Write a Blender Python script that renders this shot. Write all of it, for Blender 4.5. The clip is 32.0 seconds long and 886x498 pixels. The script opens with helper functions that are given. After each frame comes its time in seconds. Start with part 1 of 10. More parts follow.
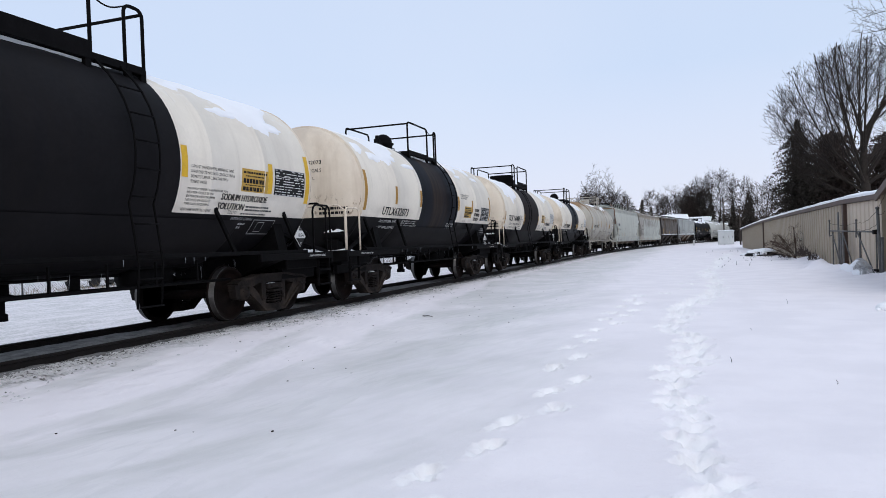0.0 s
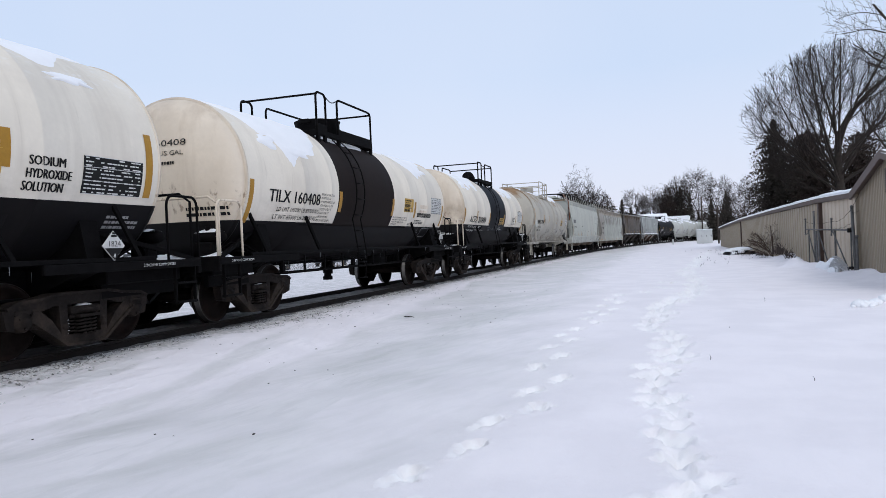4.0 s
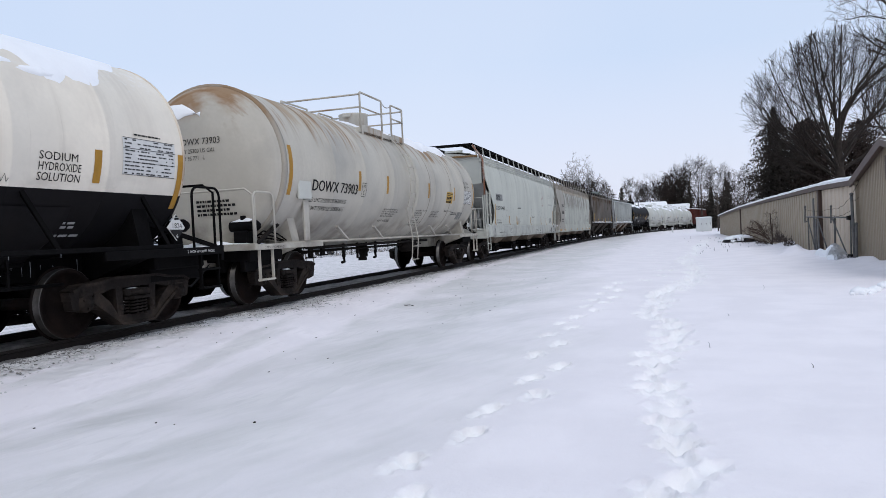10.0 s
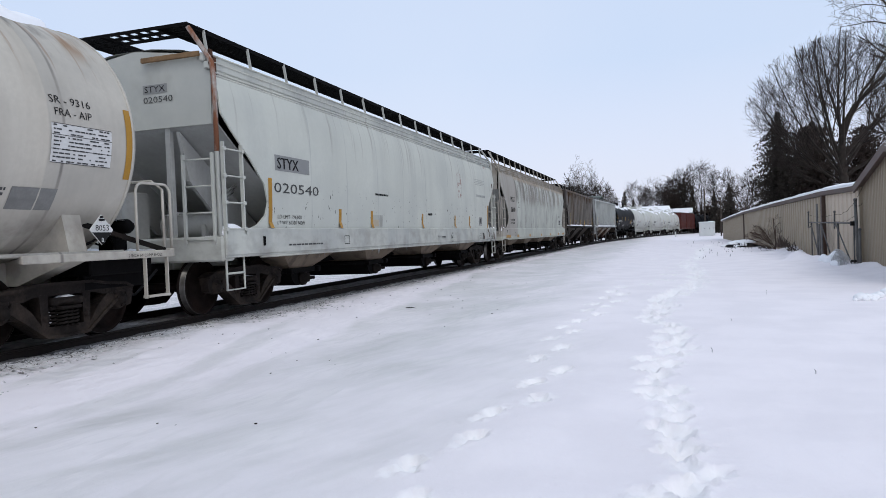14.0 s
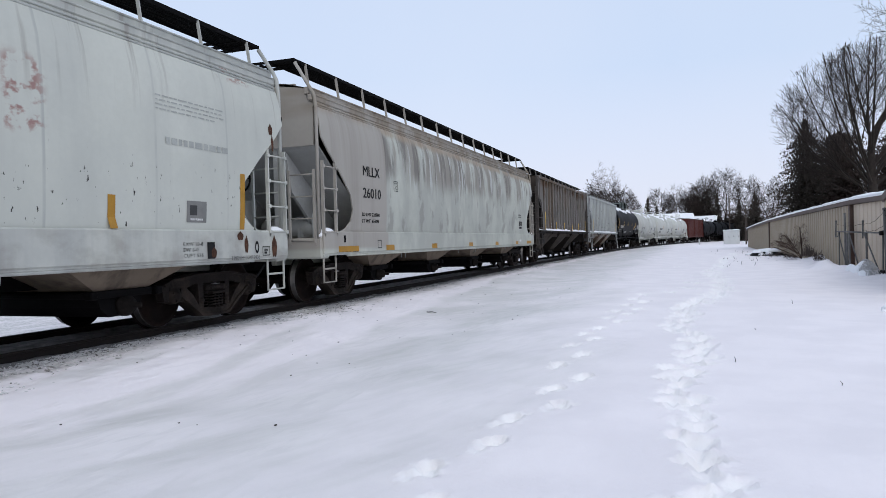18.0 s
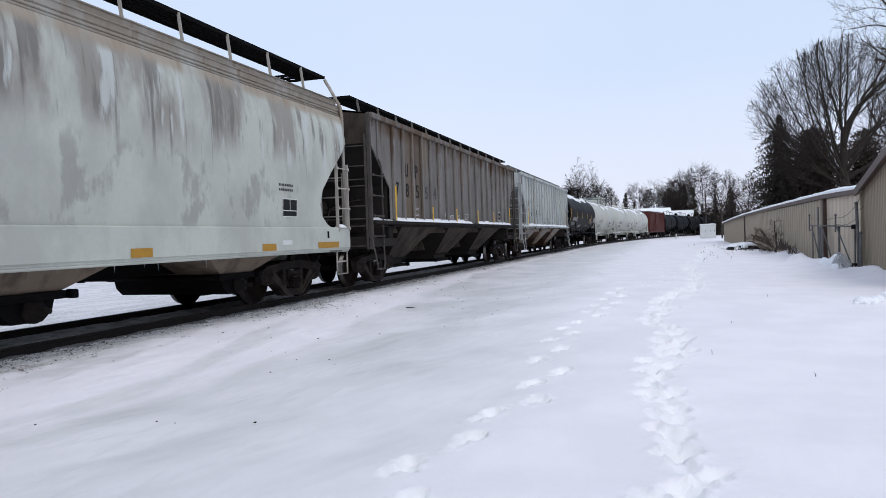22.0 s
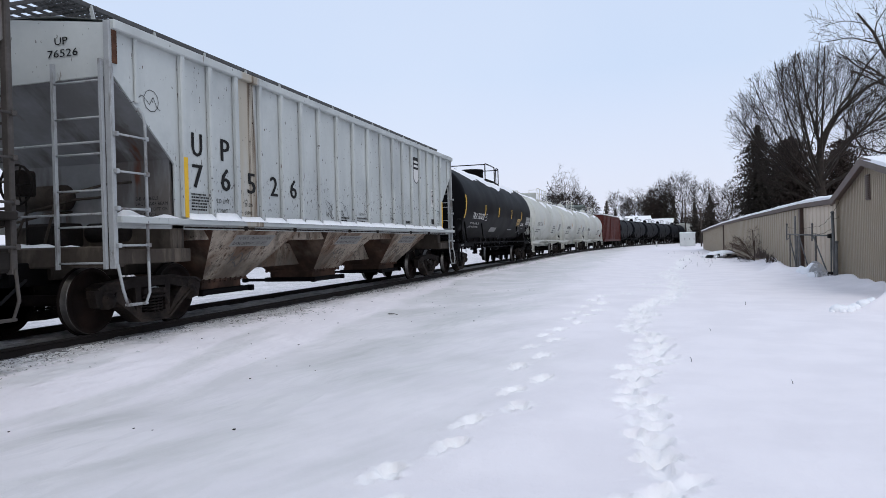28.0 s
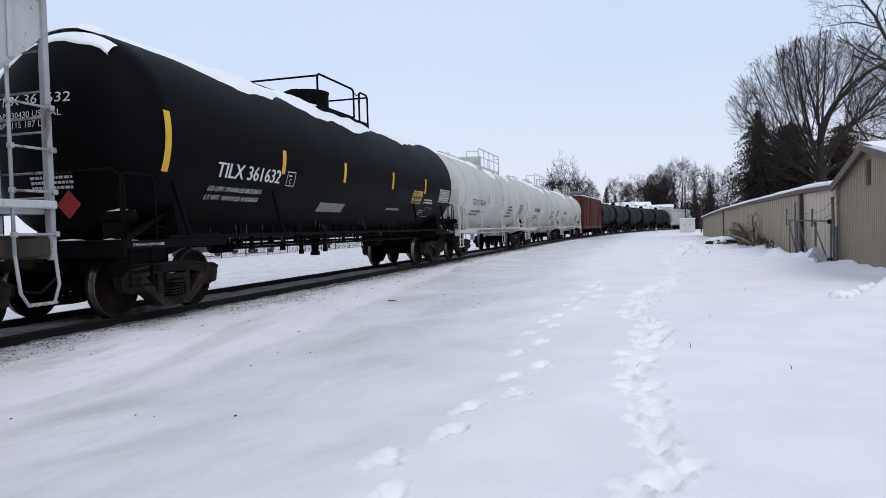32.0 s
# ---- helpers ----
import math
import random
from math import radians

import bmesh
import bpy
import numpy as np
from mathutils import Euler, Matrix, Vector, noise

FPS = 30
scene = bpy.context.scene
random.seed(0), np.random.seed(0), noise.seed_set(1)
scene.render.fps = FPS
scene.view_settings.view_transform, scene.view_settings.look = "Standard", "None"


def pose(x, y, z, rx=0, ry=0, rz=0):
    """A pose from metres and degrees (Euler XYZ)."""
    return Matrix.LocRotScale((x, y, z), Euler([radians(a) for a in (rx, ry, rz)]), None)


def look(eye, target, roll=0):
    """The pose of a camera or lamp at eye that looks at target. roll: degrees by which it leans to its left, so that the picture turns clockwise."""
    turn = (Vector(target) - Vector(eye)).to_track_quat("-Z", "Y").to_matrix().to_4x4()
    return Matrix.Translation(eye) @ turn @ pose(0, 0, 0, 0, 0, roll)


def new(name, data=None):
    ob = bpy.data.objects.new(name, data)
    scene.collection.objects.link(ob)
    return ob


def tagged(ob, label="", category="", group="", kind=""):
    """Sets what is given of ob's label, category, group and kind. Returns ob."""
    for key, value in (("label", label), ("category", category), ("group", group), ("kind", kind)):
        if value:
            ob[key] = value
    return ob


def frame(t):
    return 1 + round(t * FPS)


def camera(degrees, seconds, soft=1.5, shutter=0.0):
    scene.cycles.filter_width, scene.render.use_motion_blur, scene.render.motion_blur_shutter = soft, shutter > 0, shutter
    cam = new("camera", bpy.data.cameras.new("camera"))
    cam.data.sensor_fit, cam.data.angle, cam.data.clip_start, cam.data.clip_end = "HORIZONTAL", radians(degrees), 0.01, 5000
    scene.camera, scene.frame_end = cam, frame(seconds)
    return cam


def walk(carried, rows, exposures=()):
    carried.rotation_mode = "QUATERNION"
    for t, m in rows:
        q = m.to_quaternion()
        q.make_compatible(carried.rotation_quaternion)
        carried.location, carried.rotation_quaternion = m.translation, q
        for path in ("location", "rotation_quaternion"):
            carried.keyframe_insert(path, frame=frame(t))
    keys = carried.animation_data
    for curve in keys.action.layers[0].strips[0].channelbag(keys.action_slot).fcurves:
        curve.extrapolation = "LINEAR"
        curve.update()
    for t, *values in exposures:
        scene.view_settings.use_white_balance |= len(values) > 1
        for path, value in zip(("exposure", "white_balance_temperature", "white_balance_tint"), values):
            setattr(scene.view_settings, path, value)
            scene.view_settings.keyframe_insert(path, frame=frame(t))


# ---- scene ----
# ---------------------------------------------------------------- camera
# x to the right of the track, y along it (away), z up from the rail top beside the camera
EYE = (0.0, 0.0, 1.118)
cam = camera(64.6, 32.0, soft=0.7, shutter=0.0)
# seconds, turn to the left, lift, lean to the right (degrees)
PATH = [
    (0, 19.05, 0.32, 2.04), (0.5, 18.84, 0.54, 2.11), (1, 18.61, 0.69, 2.15), (1.5, 18.36, 0.74, 2.20),
    (2, 18.16, 0.71, 2.25), (2.5, 18.01, 0.62, 2.31), (3, 17.87, 0.57, 2.39), (3.5, 17.69, 0.45, 2.40),
    (5.5, 17.31, -0.08, 2.43), (6, 17.36, -0.14, 2.42), (6.5, 17.42, -0.14, 2.45), (7, 17.47, -0.18, 2.47),
    (7.5, 17.53, -0.24, 2.53), (8, 17.55, -0.35, 2.57), (8.5, 17.51, -0.46, 2.58), (9, 17.48, -0.53, 2.60),
    (9.5, 17.49, -0.59, 2.55), (10, 17.53, -0.64, 2.54), (10.5, 17.61, -0.67, 2.50), (11, 17.67, -0.68, 2.48),
    (11.5, 17.72, -0.67, 2.50), (12, 17.69, -0.66, 2.50), (12.5, 17.62, -0.69, 2.50), (13, 17.56, -0.71, 2.47),
    (13.5, 17.57, -0.65, 2.34), (14, 17.73, -0.41, 2.12), (14.5, 18.00, -0.06, 1.89), (16.5, 19.27, 0.22, 1.25),
    (17, 19.42, 0.09, 1.23), (17.5, 19.46, 0.04, 1.27), (18, 19.44, 0.03, 1.40), (18.5, 19.34, 0.01, 1.54),
    (19, 19.24, -0.10, 1.74), (19.5, 19.17, -0.28, 1.83), (20, 19.03, -0.42, 1.78), (20.5, 18.81, -0.47, 1.72),
    (21, 18.48, -0.42, 1.64), (21.5, 18.10, -0.35, 1.62), (22, 17.78, -0.39, 1.68), (22.5, 17.55, -0.46, 1.70),
    (23, 17.43, -0.50, 1.81), (23.5, 17.33, -0.48, 1.86), (24, 17.25, -0.44, 1.86), (24.5, 17.16, -0.45, 1.77),
    (25, 17.02, -0.50, 1.68), (25.5, 16.87, -0.54, 1.55), (27.5, 16.44, 0.04, 1.37), (28, 16.29, 0.10, 1.33),
    (28.5, 16.12, 0.07, 1.47), (29, 16.03, -0.11, 1.52), (29.5, 16.04, -0.34, 1.59), (30, 16.08, -0.63, 1.70),
    (30.5, 16.14, -0.88, 1.72), (31, 16.18, -1.06, 1.64), (31.5, 16.24, -1.08, 1.55), (32, 16.30, -0.99, 1.48),
]
walk(cam, [(t, pose(*EYE, 90 + lift, 0, turn) @ pose(0, 0, 0, 0, 0, -lean)) for t, turn, lift, lean in PATH],
     exposures=[(0, 0.0), (18, 0.0), (20, 0.05), (25, 0.06), (28, 0.01), (32, 0.0)])

# ---------------------------------------------------------------- light
world = bpy.data.worlds.new("overcast_sky")
scene.world = world
world.use_nodes = True
wn, wl = world.node_tree.nodes, world.node_tree.links
wn.clear()
w_out = wn.new("ShaderNodeOutputWorld")
w_bg = wn.new("ShaderNodeBackground")
w_sky = wn.new("ShaderNodeTexSky")
w_sky.sky_type = "NISHITA"
w_sky.sun_disc = False
w_sky.sun_elevation, w_sky.sun_rotation = radians(32), radians(150)
w_sky.air_density, w_sky.dust_density, w_sky.ozone_density = 1.0, 3.0, 1.5
w_gain = wn.new("ShaderNodeVectorMath")
w_gain.operation = "SCALE"
w_gain.inputs["Scale"].default_value = 0.11
w_mix = wn.new("ShaderNodeMix")
w_mix.data_type = "RGBA"
w_mix.inputs[0].default_value = 0.86
# the cloud deck: blue-white above, a faint lilac towards the horizon, soft uneven patches
w_tc = wn.new("ShaderNodeTexCoord")
w_sep = wn.new("ShaderNodeSeparateXYZ")
w_up = wn.new("ShaderNodeMapRange")
w_up.inputs[1].default_value, w_up.inputs[2].default_value = 0.06, 0.24
w_noise = wn.new("ShaderNodeTexNoise")
w_noise.inputs["Scale"].default_value, w_noise.inputs["Detail"].default_value = 2.6, 4
w_soft = wn.new("ShaderNodeMapRange")
w_soft.inputs[1].default_value, w_soft.inputs[2].default_value = 0.3, 0.7
w_deck = wn.new("ShaderNodeMix")
w_deck.data_type = "RGBA"
w_deck.inputs[6].default_value, w_deck.inputs[7].default_value = (0.712, 0.730, 0.868, 1), (0.570, 0.672, 0.858, 1)
w_lift = wn.new("ShaderNodeMix")
w_lift.data_type = "RGBA"
w_lift.inputs[7].default_value = (0.648, 0.718, 0.866, 1)
w_part = wn.new("ShaderNodeMath")
w_part.operation = "MULTIPLY"
w_part.inputs[1].default_value = 0.5
wl.new(w_tc.outputs["Generated"], w_sep.inputs[0])
wl.new(w_tc.outputs["Generated"], w_noise.inputs[0])
wl.new(w_sep.outputs[2], w_up.inputs[0])
wl.new(w_up.outputs[0], w_deck.inputs[0])
wl.new(w_noise.outputs[0], w_soft.inputs[0])
wl.new(w_soft.outputs[0], w_part.inputs[0])
wl.new(w_part.outputs[0], w_lift.inputs[0])
wl.new(w_deck.outputs[2], w_lift.inputs[6])
wl.new(w_lift.outputs[2], w_mix.inputs[7])
wl.new(w_sky.outputs[0], w_gain.inputs[0])
wl.new(w_gain.outputs[0], w_mix.inputs[6])
wl.new(w_mix.outputs[2], w_bg.inputs[0])
wl.new(w_bg.outputs[0], w_out.inputs[0])
w_bg.inputs[1].default_value = 1.175

sun = new("sun", bpy.data.lights.new("sun", "SUN"))
sun.data.energy, sun.data.angle, sun.data.color = 0.70, radians(25), (1.0, 0.95, 0.88)
sun.matrix_basis = look((0, 0, 60), (-26, 38, 0))


# ---------------------------------------------------------------- materials
def material(name, color, rough=0.6, metal=0.0, vary=0.12, scale=3.0, fine=40.0, bump=0.15, bump_scale=None,
             streak=0.0, streak_color=(0.05, 0.035, 0.025), streak_scale=5.0, grime=0.0, grime_color=(0.1, 0.09, 0.08),
             island=0.0, coords="Object", spec=0.22, stains=()):
    """Painted, rusty or mineral surface: two scales of tint, fine relief, drip streaks, blotches of grime.
    stains: (colour, share, scale, stretch, from, to, span of z, span of y), each a run of weathering with soft ends."""
    m = bpy.data.materials.new(name)
    m.use_nodes = True
    n, l = m.node_tree.nodes, m.node_tree.links
    b = n["Principled BSDF"]
    b.inputs["Metallic"].default_value = metal
    b.inputs["Specular IOR Level"].default_value = spec
    tc = n.new("ShaderNodeTexCoord")
    src = tc.outputs[coords]

    def noise_at(sc, detail=5, stretch=None, rough_=0.55):
        t = n.new("ShaderNodeTexNoise")
        t.inputs["Scale"].default_value, t.inputs["Detail"].default_value = sc, detail
        t.inputs["Roughness"].default_value = rough_
        if stretch:
            mp = n.new("ShaderNodeMapping")
            mp.inputs["Scale"].default_value = stretch
            l.new(src, mp.inputs[0])
            l.new(mp.outputs[0], t.inputs[0])
        else:
            l.new(src, t.inputs[0])
        return t.outputs[0]

    def ramp(val, a, b_):
        r = n.new("ShaderNodeMapRange")
        r.inputs[1].default_value, r.inputs[2].default_value = a, b_
        l.new(val, r.inputs[0])
        return r.outputs[0]

    def mix(fac, a, c, kind="MIX"):
        x = n.new("ShaderNodeMix")
        x.data_type, x.blend_type = "RGBA", kind
        if isinstance(fac, float):
            x.inputs[0].default_value = fac
        else:
            l.new(fac, x.inputs[0])
        for sock, v in ((x.inputs[6], a), (x.inputs[7], c)):
            if isinstance(v, tuple):
                sock.default_value = (*v, 1)
            else:
                l.new(v, sock)
        return x.outputs[2]

    def times(v, k):
        x = n.new("ShaderNodeMath")
        x.operation = "MULTIPLY"
        l.new(v, x.inputs[0])
        x.inputs[1].default_value = k
        return x.outputs[0]

    dark = tuple(c * (1 - vary) for c in color)
    lite = tuple(min(1, c * (1 + vary)) for c in color)
    big = noise_at(scale)
    col = mix(ramp(big, 0.32, 0.68), dark, lite)
    col = mix(times(ramp(noise_at(fine, 3), 0.35, 0.65), 0.35), col, tuple(c * (1 - 1.6 * vary) for c in color))
    if grime:
        col = mix(times(ramp(noise_at(scale * 0.45, 8, None, 0.7), 0.5, 0.72), grime), col, grime_color)
    if streak:
        s = noise_at(streak_scale, 4, (1, 1, 0.09), 0.6)
        col = mix(times(ramp(s, 0.52, 0.75), streak), col, streak_color)
    if stains:
        axes = n.new("ShaderNodeSeparateXYZ")
        l.new(src, axes.inputs[0])

        def within(sock, span):
            out = None
            for a_, b_, lo, hi in ((span[0], span[1], 0.0, 1.0), (span[2], span[3], 1.0, 0.0)):
                r = n.new("ShaderNodeMapRange")
                r.interpolation_type = "SMOOTHSTEP"
                for i_, k_ in ((1, a_), (2, b_), (3, lo), (4, hi)):
                    r.inputs[i_].default_value = k_
                l.new(sock, r.inputs[0])
                out = r.outputs[0] if out is None else product(out, r.outputs[0])
            return out

        def product(a_, b_):
            x = n.new("ShaderNodeMath")
            x.operation = "MULTIPLY"
            l.new(a_, x.inputs[0])
            l.new(b_, x.inputs[1])
            return x.outputs[0]

        for s_col, share, s_scale, stretch, lo, hi, zs_, ys_ in stains:
            fac = times(ramp(noise_at(s_scale, 5, stretch, 0.6), lo, hi), share)
            if zs_:
                fac = product(fac, within(axes.outputs[2], zs_))
            if ys_:
                fac = product(fac, within(axes.outputs[1], ys_))
            col = mix(fac, col, s_col)
    if island:
        g = n.new("ShaderNodeNewGeometry")
        col = mix(times(g.outputs["Random Per Island"], island), col, dark)
    l.new(col, b.inputs["Base Color"])
    rr = n.new("ShaderNodeMapRange")
    rr.inputs[3].default_value, rr.inputs[4].default_value = max(0.05, rough - 0.12), min(1, rough + 0.12)
    l.new(big, rr.inputs[0])
    l.new(rr.outputs[0], b.inputs["Roughness"])
    if bump:
        bp = n.new("ShaderNodeBump")
        bp.inputs["Strength"].default_value = bump
        bp.inputs["Distance"].default_value = 0.02
        l.new(noise_at(bump_scale or fine * 0.6, 6), bp.inputs["Height"])
        l.new(bp.outputs[0], b.inputs["Normal"])
    return m


M_SNOW = material("packed_snow", (0.86, 0.87, 0.89), 0.75, vary=0.02, scale=2, fine=30, bump=0.35, bump_scale=14, spec=0.25)
M_WHITE = material("white_tank_paint", (0.765, 0.708, 0.610), 0.55, vary=0.05, scale=1.2, fine=18, bump=0.04, spec=0.15, stains=(
        ((0.46, 0.40, 0.33), 0.3, 2.6, (0.08, 1, 0.06), 0.52, 0.72, None, None), ((0.38, 0.33, 0.27), 0.3, 9.0, (0.08, 1, 0.06), 0.62, 0.74, (1.9, 2.6, 4.2, 4.4), None),
    ((0.58, 0.52, 0.45), 0.5, 0.7, (1, 1, 1), 0.48, 0.7, None, None), ((0.30, 0.26, 0.22), 0.35, 1.4, (1, 1, 2), 0.45, 0.7, (0.5, 1.0, 1.9, 2.3), None),
    ((0.80, 0.79, 0.77), 0.3, 2.6, (1, 0.7, 1), 0.48, 0.70, (3.2, 3.7, 5.0, 5.2), None), ((0.82, 0.82, 0.82), 0.4, 11.0, (1, 0.6, 1), 0.54, 0.66, (3.1, 3.6, 5.0, 5.2), None)))
HEAD_STAINS = (((0.46, 0.36, 0.26), 0.45, 2.4, (1, 1, 0.1), 0.5, 0.7, None, None), ((0.50, 0.42, 0.34), 0.6, 1.2, (1, 1, 1), 0.45, 0.65, (3.2, 3.8, 4.5, 5), None),
               ((0.20, 0.13, 0.08), 0.7, 9.0, (1, 1, 0.6), 0.56, 0.66, (1.8, 1.95, 2.2, 2.45), None))

SOILED = (((0.24, 0.165, 0.11), 0.75, 1.2, (1, 1, 0.7), 0.36, 0.62, (1.6, 1.8, 2.35, 2.95), None),)


def head_paint(name, low=None, soiled=False):
    """Stained cream paint, black below the height low."""
    edge = () if low is None else (((0.0075, 0.0072, 0.0078), 1.0, 1.0, (1, 1, 1), -1.0, -0.5, (-3, -2, low - 0.004, low + 0.004), None),)
    return material(name, (0.755, 0.665, 0.545), 0.55, vary=0.07, scale=1.0, fine=16, bump=0.04, spec=0.15, grime=0.3, grime_color=(0.52, 0.41, 0.29), stains=HEAD_STAINS + (SOILED if soiled else ()) + edge)


M_CREAM = head_paint("stained_head_paint")
M_BLACK = material("black_tank_paint", (0.0105, 0.0100, 0.0112), 0.55, vary=0.25, scale=0.8, fine=14, bump=0.05, streak=0.4,
                   streak_color=(0.014, 0.012, 0.011), streak_scale=2.0, grime=0.3, grime_color=(0.018, 0.015, 0.014), spec=0.04)
M_BROWNBLACK = material("faded_black_paint", (0.0175, 0.0130, 0.0122), 0.6, vary=0.25, scale=0.8, fine=14, bump=0.05, streak=0.4,
                        streak_color=(0.020, 0.015, 0.013), streak_scale=2.0, spec=0.04)
M_BLUEBLACK = material("blue_black_paint", (0.0058, 0.0078, 0.0125), 0.5, vary=0.2, scale=0.8, fine=14, bump=0.05, streak=0.35,
                       streak_color=(0.013, 0.012, 0.012), streak_scale=2.0, spec=0.05)
M_UTLXMID = material("weathered_blue_black_paint", (0.0075, 0.0095, 0.0155), 0.55, vary=0.25, scale=0.8, fine=14, bump=0.05, spec=0.05, stains=(
    ((0.026, 0.018, 0.0145), 0.9, 1.1, (0.08, 1, 0.06), 0.36, 0.52, None, (-1.05, -0.6, 0.25, 0.6)), ((0.044, 0.028, 0.019), 0.7, 4.0, (0.08, 1, 0.06), 0.52, 0.66, (1.9, 2.4, 4.4, 5), (-0.95, -0.8, -0.1, 0.2)),
    ((0.005, 0.005, 0.006), 0.8, 2.2, (0.08, 1, 0.06), 0.54, 0.66, None, None)))
M_BEIGE = material("weathered_beige_paint", (0.500, 0.472, 0.410), 0.6, vary=0.07, scale=0.9, fine=16, bump=0.06, spec=0.15, stains=(
    ((0.34, 0.305, 0.255), 0.4, 2.2, (0.08, 1, 0.06), 0.50, 0.72, None, None), ((0.30, 0.285, 0.26), 0.5, 0.6, (1, 1, 1), 0.46, 0.66, None, None),
    ((0.26, 0.15, 0.07), 0.85, 2.0, (0.25, 1, 0.2), 0.52, 0.64, (3.35, 3.75, 4.4, 5), None),
    ((0.255, 0.15, 0.068), 0.95, 3.2, (0.1, 1, 0.12), 0.40, 0.52, (3.28, 3.5, 4.4, 5), (1.9, 2.3, 3.3, 3.75)),
    ((0.33, 0.235, 0.135), 0.65, 3.4, (0.12, 1, 0.14), 0.46, 0.60, (3.25, 3.6, 4.4, 5), (-6.4, -5.8, -3.2, -2.4)), ((0.20, 0.11, 0.045), 0.8, 5.0, (0.08, 1, 0.08), 0.54, 0.64, (2.9, 3.5, 4.4, 5), (-6.4, -5.6, -3.4, -2.6)),
    ((0.19, 0.175, 0.155), 0.8, 2.0, (0.5, 1, 0.5), 0.48, 0.6, (3.3, 3.6, 4.4, 5), (4.6, 5.0, 6.2, 6.6)),
    ((0.16, 0.145, 0.13), 0.8, 3.0, (0.1, 1, 0.5), 0.2, 0.5, None, (1.70, 1.74, 1.75, 1.78)), ((0.16, 0.145, 0.13), 0.8, 3.0, (0.1, 1, 0.5), 0.2, 0.5, None, (3.80, 3.84, 3.85, 3.88)),
    ((0.16, 0.145, 0.13), 0.8, 3.0, (0.1, 1, 0.5), 0.2, 0.5, None, (5.58, 5.61, 5.62, 5.65)),
    ((0.22, 0.115, 0.05), 0.8, 7.0, (0.1, 1, 0.06), 0.56, 0.68, (2.9, 3.6, 4.4, 5), None),
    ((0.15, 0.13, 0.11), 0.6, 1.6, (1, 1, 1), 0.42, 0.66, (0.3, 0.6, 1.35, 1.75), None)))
M_TANKWHITE = material("clean_white_paint", (0.52, 0.53, 0.49), 0.55, vary=0.05, scale=1, fine=16, bump=0.04, spec=0.15, stains=(
    ((0.45, 0.43, 0.38), 0.35, 2.4, (0.08, 1, 0.06), 0.5, 0.72, None, None), ((0.48, 0.46, 0.42), 0.5, 0.7, (1, 1, 1), 0.48, 0.68, None, None)))
M_RUST = material("rust", (0.075, 0.034, 0.02), 0.85, vary=0.4, scale=8, fine=60, bump=0.4)
M_IRON = material("dark_truck_iron", (0.012, 0.010, 0.009), 0.8, vary=0.4, scale=6, fine=40, bump=0.4, grime=0.6,
                  grime_color=(0.030, 0.022, 0.018), spec=0.1)
M_SIDEFRAME = material("mud_brown_cast_steel", (0.0165, 0.0130, 0.0115), 0.8, vary=0.5, scale=4, fine=30, bump=0.5, grime=0.8,
                       grime_color=(0.058, 0.043, 0.033), spec=0.12)
M_WHEEL = material("wheel_steel", (0.0105, 0.0078, 0.0070), 0.72, 0.0, vary=0.4, scale=5, fine=30, bump=0.3, grime=0.6,
                   grime_color=(0.024, 0.013, 0.010), spec=0.05)
M_TREAD = material("polished_tread", (0.12, 0.115, 0.11), 0.32, 0.9, vary=0.2, scale=9, fine=60, bump=0.05)
M_UNDER = material("black_underframe", (0.0045, 0.0042, 0.0045), 0.75, vary=0.4, scale=5, fine=30, bump=0.2, spec=0.06)
M_RAIL = material("rusty_rail", (0.012, 0.009, 0.008), 0.75, vary=0.3, scale=5, fine=50, bump=0.2, spec=0.2)
M_RAILTOP = material("worn_railhead", (0.045, 0.042, 0.04), 0.5, 0.4, vary=0.2, scale=4, fine=40, bump=0.03)
M_BALLAST = material("snowy_ballast", (0.215, 0.208, 0.203), 0.95, vary=0.45, scale=5, fine=26, bump=1.0, bump_scale=22, grime=0.5,
                     grime_color=(0.30, 0.30, 0.305), spec=0.1)
M_STONE = material("ballast_stone", (0.27, 0.26, 0.25), 0.9, vary=0.4, scale=4, fine=30, bump=0.3, island=0.7, spec=0.1)
M_DARKTEXT = material("black_lettering", (0.012, 0.012, 0.012), 0.6, vary=0.2, scale=5, bump=0, spec=0.15)
M_GREYTEXT = material("faded_lettering", (0.06, 0.06, 0.06), 0.6, vary=0.2, scale=5, bump=0)
M_LITETEXT = material("white_lettering", (0.62, 0.62, 0.60), 0.6, vary=0.12, scale=5, bump=0)
M_DIMTEXT = material("dull_white_lettering", (0.30, 0.30, 0.30), 0.6, vary=0.12, scale=5, bump=0)
M_AMBER = material("amber_reflective_tape", (0.38, 0.20, 0.028), 0.45, vary=0.12, scale=6, bump=0)
M_YELLOW = material("yellow_reflective_tape", (0.66, 0.40, 0.03), 0.45, vary=0.1, scale=6, bump=0)
M_PLACARD = material("yellow_placard", (0.50, 0.31, 0.065), 0.5, vary=0.1, scale=6, bump=0)
M_PAPER = material("white_panel", (0.62, 0.62, 0.60), 0.5, vary=0.06, scale=6, bump=0)
M_PANELGREY = material("grey_panel", (0.20, 0.20, 0.19), 0.5, vary=0.15, scale=6, bump=0)
M_REDSIGN = material("red_placard", (0.35, 0.03, 0.03), 0.5, vary=0.1, scale=6, bump=0)
